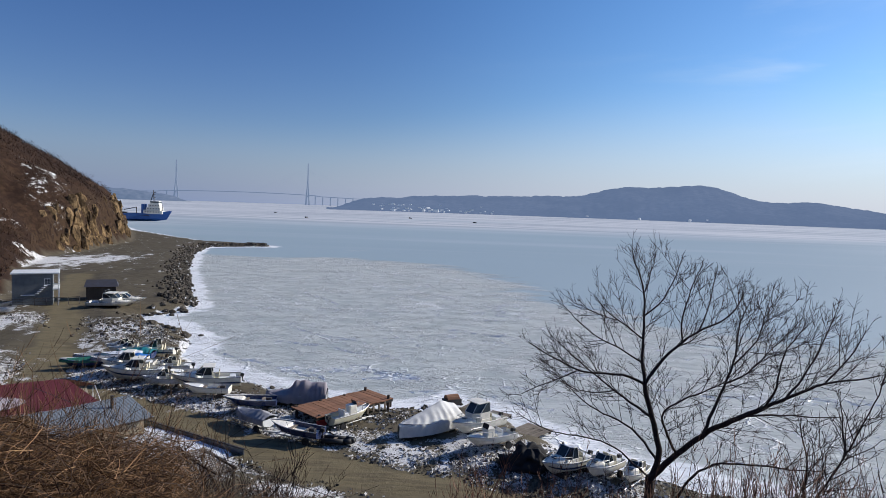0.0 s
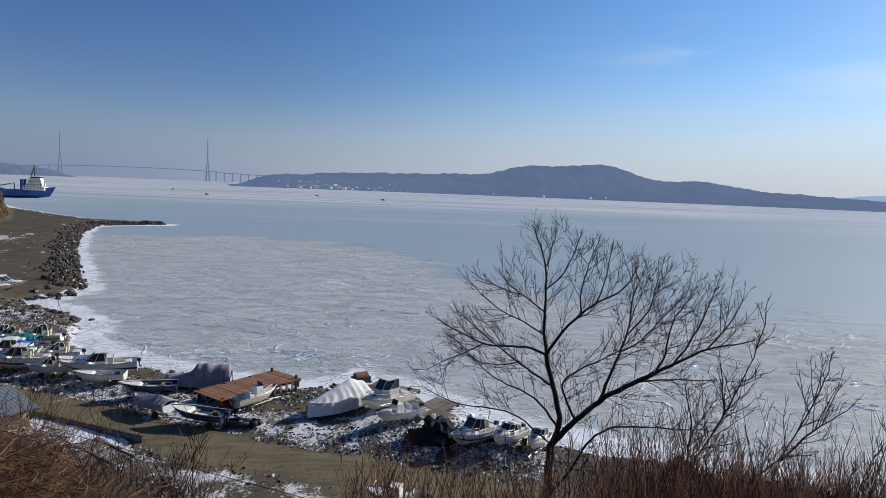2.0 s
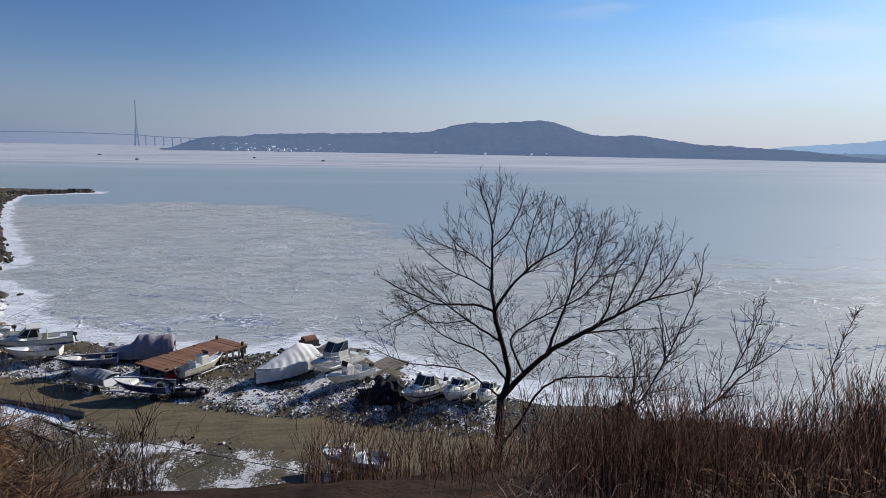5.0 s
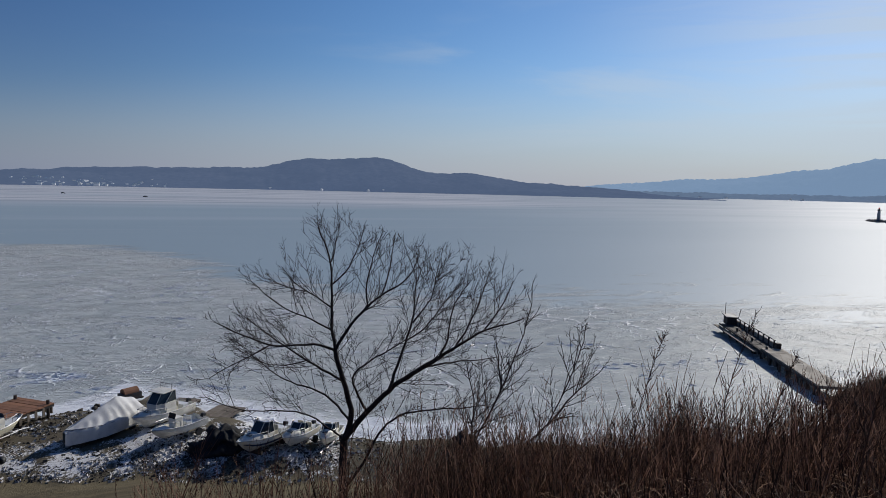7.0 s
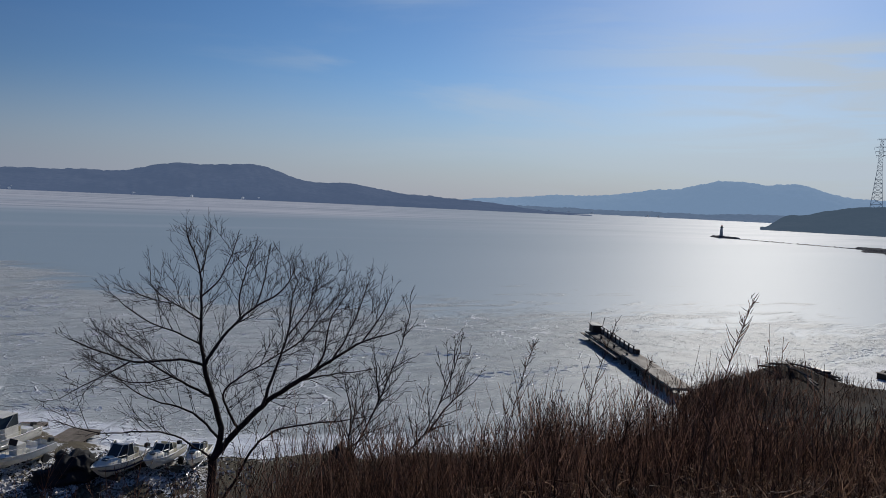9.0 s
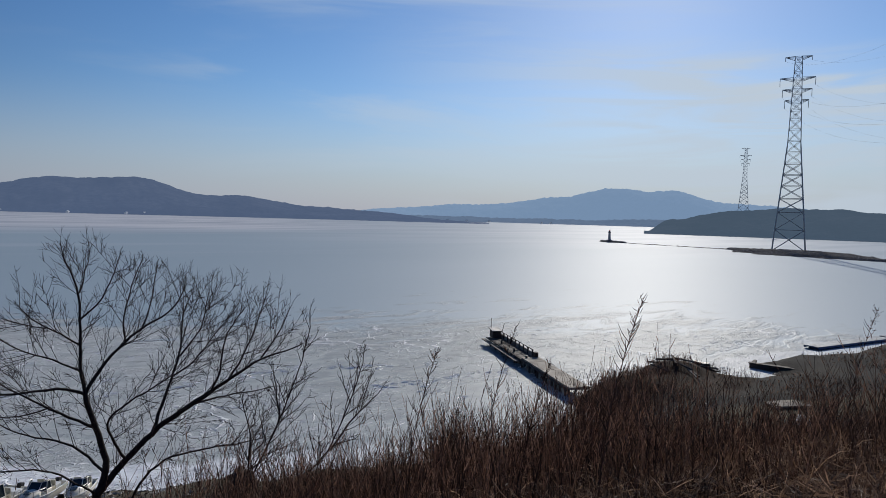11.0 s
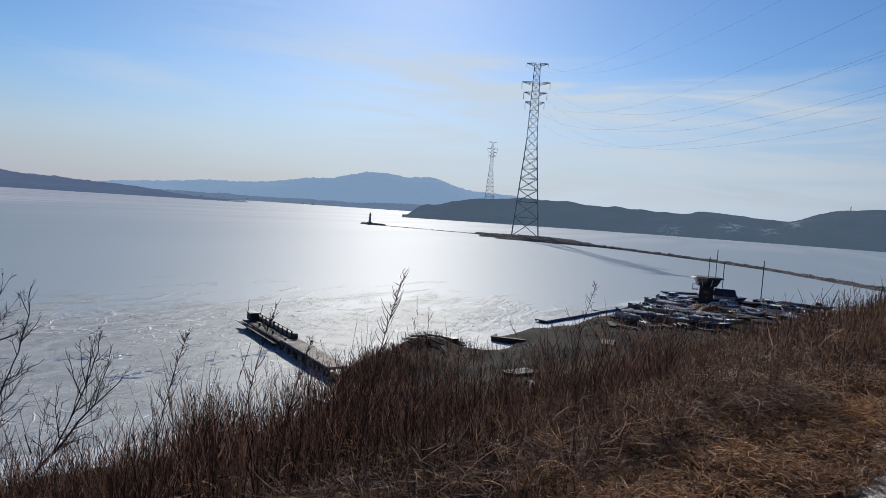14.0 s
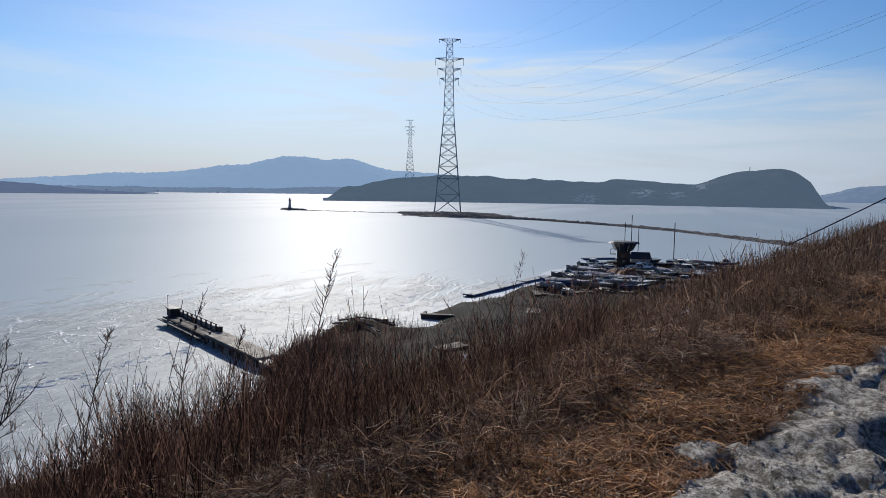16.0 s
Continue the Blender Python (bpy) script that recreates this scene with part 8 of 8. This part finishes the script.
fractal_tree("shrub", (sx, sy, 13.0), TREE_TURN, [([(3.0, -1.4), (3.0, -1.2)], 0.0, 0.032, 0.011)] + SAPLING, [(2.4, 0.0), (2.4, 3.4), (3.6, 3.9), (5.0, 5.0), (6.4, 4.3), (7.2, 2.2), (5.6, 0.2), (3.4, -0.4)], 1.5,
             "straggly leafless shrub with long whippy shoots", 5, (0.19, 0.18, 0.17), 1.3, (0.016, 0.0085, 0.0062))


def ground_many(x, y):
    return ground_height(x, y)


def weeds(n, place, lo, hi, seed, branches=8, r0=0.0036, lean=0.16, bushy=0.3, tall=None):
    """Upright dry weeds: a stem and rising side shoots. place(rng, n) gives their feet."""
    rg = np.random.default_rng(seed)
    x, y = place(rg, n)
    n = len(x)
    z = ground_many(x, y) - 0.04
    h = rg.uniform(lo, hi, n) * rg.choice([0.7, 1, 1, 1.15], n)
    if tall is not None:
        h = h * tall(x, y)
    base = np.stack([x, y, z], 1)
    tilt = rg.normal(0, lean, (n, 2)) * h[:, None]
    u = np.linspace(0, 1, 6)
    stem = base[:, None] + np.concatenate([tilt[:, None] * (u ** 1.7)[None, :, None] + rg.normal(0, 0.028, (n, 6, 2)) * h[:, None, None] * u[None, :, None], np.broadcast_to((h[:, None] * u)[:, :, None], (n, 6, 1))], 2)
    rs = (r0 * rg.uniform(0.7, 1.5, n))[:, None] * (1 - 0.72 * u)[None]
    chunks = [tube_mesh(stem[:, [0, 2, 4, 5]], rs[:, [0, 2, 4, 5]], 3)]
    for _ in range(branches):
        q = rg.uniform(0.3, 0.96, n)
        i = np.minimum((q * 5).astype(int), 4)
        f = (q * 5 - i)[:, None]
        p0 = stem[np.arange(n), i] * (1 - f) + stem[np.arange(n), i + 1] * f
        a = rg.uniform(0, 2 * math.pi, n)
        ln = h * bushy * rg.uniform(0.3, 1.0, n) * (1.2 - q)
        out = np.stack([np.cos(a), np.sin(a), np.zeros(n)], 1)
        p1 = p0 + out * (ln * 0.26)[:, None] + np.array([0, 0, 1.0]) * (ln * 0.5)[:, None]
        p2 = p1 + out * (ln * 0.2)[:, None] + np.array([0, 0, 1.0]) * (ln * 0.5)[:, None]
        rr = (r0 * 0.5 * rg.uniform(0.7, 1.3, n))[:, None] * np.array([[1, 0.8, 0.5]])
        chunks.append(ribbon_mesh(np.stack([p0, p1, p2], 1), rr))
    return chunks


def blades(n, place, lo, hi, seed, width=0.0035, droop=0.6):
    """Bent dry grass: flat ribbons that lie over."""
    rg = np.random.default_rng(seed)
    x, y = place(rg, n)
    n = len(x)
    z = ground_many(x, y) - 0.02
    h = rg.uniform(lo, hi, n)
    a = rg.uniform(0, 2 * math.pi, n)
    out = np.stack([np.cos(a), np.sin(a), np.zeros(n)], 1) * (h * droop * rg.uniform(0.3, 1.4, n))[:, None]
    base = np.stack([x, y, z], 1)
    u = np.array([0, 0.4, 0.75, 1.0])
    P = base[:, None] + out[:, None] * (u ** 1.6)[None, :, None]
    P[:, :, 2] += h[:, None] * (u - 0.35 * u ** 3)[None] * rg.uniform(0.35, 1.0, n)[:, None]
    P += rg.normal(0, 0.09, P.shape) * h[:, None, None] * (u > 0)[None, :, None]
    side = np.stack([-np.sin(a), np.cos(a), rg.normal(0, 0.5, n)], 1)
    side /= np.linalg.norm(side, axis=1, keepdims=True)
    w = (width * rg.uniform(0.6, 1.5, n))[:, None, None] * np.array([1, 0.9, 0.6, 0.15])[None, :, None] * side[:, None]
    V = np.stack([P - w, P + w], 2).reshape(-1, 3)
    i = np.arange(n)[:, None] * 8 + np.arange(3)[None] * 2
    f = np.stack([i, i + 1, i + 3, i + 2], -1).reshape(-1, 4)
    return V, f


def tangle(n, place, height, length, seed, r0=0.0022, rise=0.12):
    """Matted dead stems: bent pieces lying every way, up to a height above the soil."""
    rg = np.random.default_rng(seed)
    x, y = place(rg, n)
    n = len(x)
    z = ground_many(x, y) + height * rg.random(n) ** 1.4
    a, e = rg.uniform(0, 2 * math.pi, n), rg.normal(rise, 0.35, n)
    way = np.stack([np.cos(a) * np.cos(e), np.sin(a) * np.cos(e), np.sin(e)], 1)
    bend = rg.normal(0, 0.35, (n, 3)) - (0, 0, 0.25)
    ln = length * rg.uniform(0.4, 1.2, n)
    u = np.array([-0.5, -0.15, 0.2, 0.5])
    P = np.stack([x, y, z], 1)[:, None] + way[:, None] * (u[None] * ln[:, None])[:, :, None] + bend[:, None] * ((u ** 2)[None] * ln[:, None])[:, :, None]
    R = (r0 * rg.uniform(0.6, 1.6, n))[:, None] * np.array([[1, 0.9, 0.75, 0.4]])
    return ribbon_mesh(P, R)


def tangle_ribbons(n, place, height, length, seed):
    """Broken blades lying flat on one another."""
    rg = np.random.default_rng(seed)
    x, y = place(rg, n)
    n = len(x)
    a = rg.uniform(0, 2 * math.pi, n)
    way = np.stack([np.cos(a), np.sin(a), rg.normal(0, 0.2, n)], 1)
    mid = np.stack([x, y, ground_many(x, y) + height * rg.random(n)], 1)
    ln = length * rg.uniform(0.4, 1.2, n)[:, None]
    side = np.stack([-np.sin(a), np.cos(a), rg.normal(0, 0.4, n)], 1) * 0.0028
    lift = np.array([0, 0, 1.0]) * ln * 0.12
    P = np.stack([mid - way * ln / 2, mid + lift, mid + way * ln / 2], 1)
    V = np.stack([P - side[:, None], P + side[:, None]], 2).reshape(-1, 3)
    i = np.arange(n)[:, None] * 6 + np.arange(2)[None] * 2
    return V, np.stack([i, i + 1, i + 3, i + 2], -1).reshape(-1, 4)


def sector(lo, hi, r0, r1, test=None, power=1.0, clump=0.0, seed=7):
    """Feet of plants between two bearings and two distances, thinned by a patchy noise."""
    def place(rg, n):
        a, r = np.radians(rg.uniform(lo, hi, n * 8)), r0 + (r1 - r0) * rg.random(n * 8) ** power
        x, y = r * np.sin(a), r * np.cos(a)
        ok = np.ones(len(x), bool)
        if clump:
            ok &= fbm(x * 0.9, y * 0.9, 3, seed) > rg.uniform(-1, 1, len(x)) * clump - 0.1
        if test is not None:
            ok &= test(x, y)
        return x[ok][:n], y[ok][:n]
    return place


def off_path(x, y):
    return path_side(x, y) > 0.03


def on_bank(x, y):
    z = ground_height(x, y)
    east = smooth(64, 80, np.degrees(np.arctan2(x, y)))
    return (z > 1.9) & (slope_run(x, y) < 36) & (slope_run(x, y) > 0.6 - 4 * east) & (path_side(x, y) > 0.5 + 0.7 * east + 0.5 * fbm(x * 0.8, y * 0.8, 3, 86))


def lower_east(x, y):
    """The growth gets shorter along the terrace to the east."""
    return 1 - 0.58 * smooth(62, 80, np.degrees(np.arctan2(x, y)))


def lower_west(x, y):
    """Above the boats the bank is more open."""
    return 0.25 + 0.75 * smooth(3, 20, np.degrees(np.arctan2(x, y)))


def beside_path(lo, hi, seed, patchy=0.0):
    """Growth in a strip along the snow."""
    def test(x, y):
        e = path_side(x, y) + 0.3 * fbm(x * 1.1, y * 1.1, 3, seed)
        ok = (e > lo) & (e < hi) & (path_side(x, y) > -0.16)
        if patchy:
            ok &= fbm(x * 3.2, y * 3.2, 3, seed + 1) > patchy - 0.5
        return ok
    return test


# tall dry weeds on the edge of the bank
joined("tall_weeds", weeds(420, sector(26, 80, 4.2, 11, lambda x, y: slope_run(x, y) > 0.4, 0.8, 0.8, 3), 0.6, 1.2, 31, 14, lean=0.13, bushy=0.22, tall=lower_east) + weeds(3600, sector(20, 84, 4.0, 11, on_bank, 0.9, 0.4, 4), 0.5, 1.1, 33, 6, lean=0.12, bushy=0.24, tall=lower_east),
       M_WEED, None, "tall dry brown weeds along the bank", "weeds", "stuff")
joined("bank_brush", weeds(2600, sector(43, 60, 6.0, 10.5, on_bank, 0.9, 0.2, 34), 0.9, 1.55, 66, 7, 0.0042, 0.12, 0.3) + weeds(900, sector(30, 46, 6.5, 11, on_bank, 0.9, 0.3, 35), 0.7, 1.25, 67, 7, 0.004, 0.12, 0.3) + weeds(2600, sector(24, 68, 5.2, 10.5, on_bank, 0.9, 0.15, 30), 0.45, 0.95, 62, 7, 0.0045, 0.2, 0.5) + weeds(900, sector(57, 75, 6.0, 10.5, on_bank, 0.9, 0.25, 38), 0.45, 1.0, 68, 7, 0.004, 0.13, 0.3) + weeds(520, sector(70, 84, 6.5, 11, on_bank, 0.9, 0.3, 39), 0.45, 1.15, 69, 9, 0.0042, 0.24, 0.42) + weeds(1300, sector(74, 87, 16, 36, on_bank, 0.9, 0.2, 29), 0.5, 1.1, 61, 7, 0.01, 0.18, 0.5) + weeds(7500, sector(-2, 108, 6, 46, on_bank, 0.85, 0.4, 5), 0.8, 2.0, 35, 5, 0.006, 0.14, 0.35, tall=lambda x, y: (0.6 + 0.4 * smooth(3, 10, slope_run(x, y))) * lower_east(x, y) * lower_west(x, y)),
       M_WEED, None, "dense dark brown brush covering the bank", "brush", "stuff")
joined("red_brush", weeds(160, sector(-4, 9, 6, 10, None, 1, 0.0, 27), 0.6, 1.1, 40, 6, 0.005, 0.2, 0.4) + weeds(4400, sector(8, 106, 4.5, 20, on_bank, 0.8, 0.5, 6), 0.4, 1.0, 37, 5, 0.0042, 0.3, 0.45, tall=lambda x, y: lower_east(x, y) * lower_west(x, y)),
       M_REDTWIG, None, "tangled reddish stems on the slope", "brush", "stuff")
# reeds on the brow to the east
joined("reeds", weeds(2300, sector(60, 94, 13, 44, on_bank, 0.8, 0.2, 28), 0.45, 0.95, 59, 6, 0.008, 0.16, 0.4) + weeds(3400, sector(58, 108, 3.2, 16, beside_path(0.8, 3.6, 92, 0.3), 0.9, 0.0, 26), 0.2, 0.6, 39, 4, 0.0032, 0.25, 0.4) + weeds(2500, sector(52, 104, 9, 46, on_bank, 0.8, 0.3, 25), 0.4, 0.9, 36, 5, 0.008, 0.2, 0.4) + weeds(3600, sector(80, 112, 9, 48, lambda x, y: (path_side(x, y) > 1.7) & (slope_run(x, y) < 9), 0.75, 0.5, 17), 0.4, 0.95, 58, 3, 0.006, 0.1, 0.2),
       M_REED, None, "brown dry reeds along the brow of the slope", "reeds", "stuff")
joined("dry_grass", [tangle(16000, sector(60, 120, 2.6, 8, beside_path(-0.3, 1.3, 91), 1.1, 0.0, 23), 0.09, 0.1, 58, 0.0026), blades(36000, sector(58, 122, 2.6, 9, beside_path(-0.4, 1.1, 85, 0.5), 1.1, 0.0, 8), 0.05, 0.2, 41, 0.003, 1.0), blades(11000, sector(84, 122, 7, 40, beside_path(0.1, 1.4, 87, 0.2), 1.0, 0.0, 9), 0.12, 0.35, 42, 0.005, 1.1),
                     tangle_ribbons(14000, sector(58, 122, 2.6, 9, beside_path(-0.4, 1.2, 88), 1.1, 0.0, 18), 0.06, 0.2, 43)],
       M_GRASS, None, "flattened orange-brown dry grass beside the path", "grass", "stuff", False)
joined("pale_grass", [blades(5000, sector(16, 66, 3.4, 12, lambda x, y: off_path(x, y) & (slope_run(x, y) > -1), 1.1, 0.6, 10), 0.12, 0.4, 44, 0.003, 1.3), blades(17000, sector(60, 112, 3.0, 20, beside_path(0.9, 2.5, 89, 0.45), 1.0, 0.0, 19), 0.06, 0.22, 45, 0.0034, 1.0)],
       M_PALEGRASS, None, "bleached matted grass among the weeds", "grass", "stuff", False)
# straw thicket below the terrace
joined("straw_thicket", weeds(1900, sector(-52, -26, 4.2, 12, None, 0.9, 0.3, 12), 0.4, 1.0, 45, 7, 0.003, 0.7, 0.9) + [blades(16000, sector(-52, -24, 3.6, 10, None, 1, 0.2, 13), 0.15, 0.45, 46, 0.0035, 1.6), tangle(23000, sector(-52, -26.5, 3.2, 9.5, None, 0.9, 0.5, 15), 0.7, 0.27, 48, 0.0015)],
       M_STRAW, None, "thick straw-coloured thicket of dry stems", "thicket", "stuff", False)
joined("matted_stems", [tangle(15000, sector(46, 106, 3.6, 16, on_bank, 0.9, 0.5, 21), 0.36, 0.22, 56, 0.002, 0.7), tangle(9000, sector(50, 108, 8, 40, on_bank, 0.9, 0.5, 22), 0.6, 0.36, 57, 0.003, 0.7), tangle(30000, sector(48, 106, 3.4, 15, beside_path(0.8, 3.4, 90), 1.0, 0.6, 16), 0.24, 0.24, 51, 0.0017), tangle(3000, sector(28, 70, 4.5, 12, on_bank, 1.0, 0.7, 20), 0.4, 0.3, 52, 0.002)],
       M_PALEGRASS, None, "matted pale dead stems on the slope", "brush", "stuff")


def on_headland(x, y):
    h, side = line_distance(x, y, HILL_FOOT)
    return (side > 0) & (h > 1.5) & (h < 130)


def headland_feet(rg, n):
    x, y = rg.uniform(-300, -82, n * 4), rg.uniform(80, 420, n * 4)
    ok = on_headland(x, y) & (fbm(x * 0.06, y * 0.06, 4, 77) > rg.uniform(-0.9, 0.5, n * 4))
    return x[ok][:n], y[ok][:n]


joined("headland_brush", [blades(44000, headland_feet, 0.5, 1.5, 53, 0.1, 0.7)] + weeds(9000, headland_feet, 1.0, 2.8, 54, 7, 0.028, 0.3, 0.8), M_HEADSCRUB, None, "brown leafless scrub covering the steep headland", "brush", "stuff", False)


def cove_feet(rg, n):
    x, y = rg.uniform(30, 92, n * 4), rg.uniform(12, 48, n * 4)
    z = ground_height(x, y)
    road, _ = line_distance(x, y, ROAD)
    ok = (z > 0.9) & (z < 6) & (road > 3.5) & ((x < 64) | (y > 30 + 0.12 * (x - 64))) & (fbm(x * 0.2, y * 0.2, 3, 79) > rg.uniform(-1, 0.4, n * 4))
    return x[ok][:n], y[ok][:n]


def gravel_feet(rg, n):
    x, y = rg.uniform(62, 150, n * 5), rg.uniform(-4, 36, n * 5)
    z = ground_height(x, y)
    ok = (z > 0.8) & (z < 5) & (fbm(x * 0.12, y * 0.12, 3, 80) > rg.uniform(-0.6, 0.7, n * 5))
    return x[ok][:n], y[ok][:n]


joined("tufts", [blades(6000, gravel_feet, 0.25, 0.8, 60, 0.05, 0.6)], M_WEED, None, "low dry tufts on the dark gravel", "grass", "stuff", False)
joined("cove_brush", weeds(700, lambda rg, n: (65 + rg.normal(0, 4.2, n), 39.8 + rg.normal(0, 2.0, n)), 0.6, 1.5, 63, 5, 0.013, 0.2, 0.5) + weeds(4800, cove_feet, 0.5, 1.4, 55, 4, 0.014, 0.2, 0.5), M_WEED, None, "low dark brush on the earth bank by the pier", "brush", "stuff")
joined("dark_shoots", weeds(40, sector(-30, -17, 8, 11.5, None, 1, 0.0, 14), 0.8, 1.5, 47, 12, 0.007, 0.4, 0.45),
       M_TWIG, None, "dark bare shoots rising out of the thicket", "shrub", "stuff")
joined("brown_bush", weeds(110, sector(-20.5, -15.5, 8.5, 10.5, None, 1, 0.0, 24), 0.5, 1.1, 49, 14, 0.004, 0.45, 0.5),
       M_HEADSCRUB, None, "brown leafless bush leaning over the road", "shrub", "stuff")


def plume(az, d, top, seed, label):
    """One tall weed with a ragged seed head."""
    rg = np.random.default_rng(seed)
    x, y = d * math.sin(radians(az)), d * math.cos(radians(az))
    z = gz_at(x, y)
    h = top - z
    u = np.linspace(0, 1, 9)
    bend = np.stack([0.10 * u ** 2 * h, -0.12 * u ** 2 * h, u * h], 1)
    stem = bend - bend[-1] * (1, 1, 0)
    stem[:, 2] = u * h
    chunks = [tube_mesh(stem[None], (0.006 * (1 - 0.7 * u))[None], 5)]
    n = 46
    q = rg.uniform(0.35, 1.0, n)
    p0 = np.stack([np.interp(q, u, stem[:, k]) for k in range(3)], 1)
    a = rg.uniform(0, 2 * math.pi, n)
    ln = h * rg.uniform(0.05, 0.2, n) * (1.25 - q)
    out = np.stack([np.cos(a), np.sin(a), np.full(n, 1.3)], 1)
    out /= np.linalg.norm(out, axis=1, keepdims=True)
    p1 = p0 + out * (ln * 0.6)[:, None]
    p2 = p1 + (out + (0, 0, 0.5)) * (ln * 0.4)[:, None]
    chunks.append(tube_mesh(np.stack([p0, p1, p2], 1), np.tile([[0.0026, 0.002, 0.001]], (n, 1)), 3))
    n = 26
    q = rg.uniform(0.86, 1.0, n)
    p0 = np.stack([np.interp(q, u, stem[:, k]) for k in range(3)], 1) + rg.normal(0, 0.008, (n, 3))
    out = rg.normal(0, 1, (n, 3)) + (0, 0, 0.8)
    out /= np.linalg.norm(out, axis=1, keepdims=True)
    chunks.append(tube_mesh(np.stack([p0, p0 + out * 0.02, p0 + out * 0.04], 1), np.tile([[0.0012, 0.002, 0.0008]], (n, 1)), 3))
    ob = joined("plume_weed", chunks, M_WEED)
    ob.matrix_basis = pose(x, y, z)
    tagged(ob, label, "weed", "tall plume weeds")


plume(60.2, 4.0, 20.58, 3, "tall dry weed with a dark ragged seed head")
plume(42.6, 4.9, 20.0, 4, "slender dry weed with a small seed head")
plume(49.5, 5.2, 20.15, 5, "branching dry weed leaning towards the light")
plume(52.6, 4.7, 20.0, 6, "bushy dry weed beside taller ones")
plume(77.0, 7.0, 20.3, 8, "thin dry weed stalk standing above the brush")
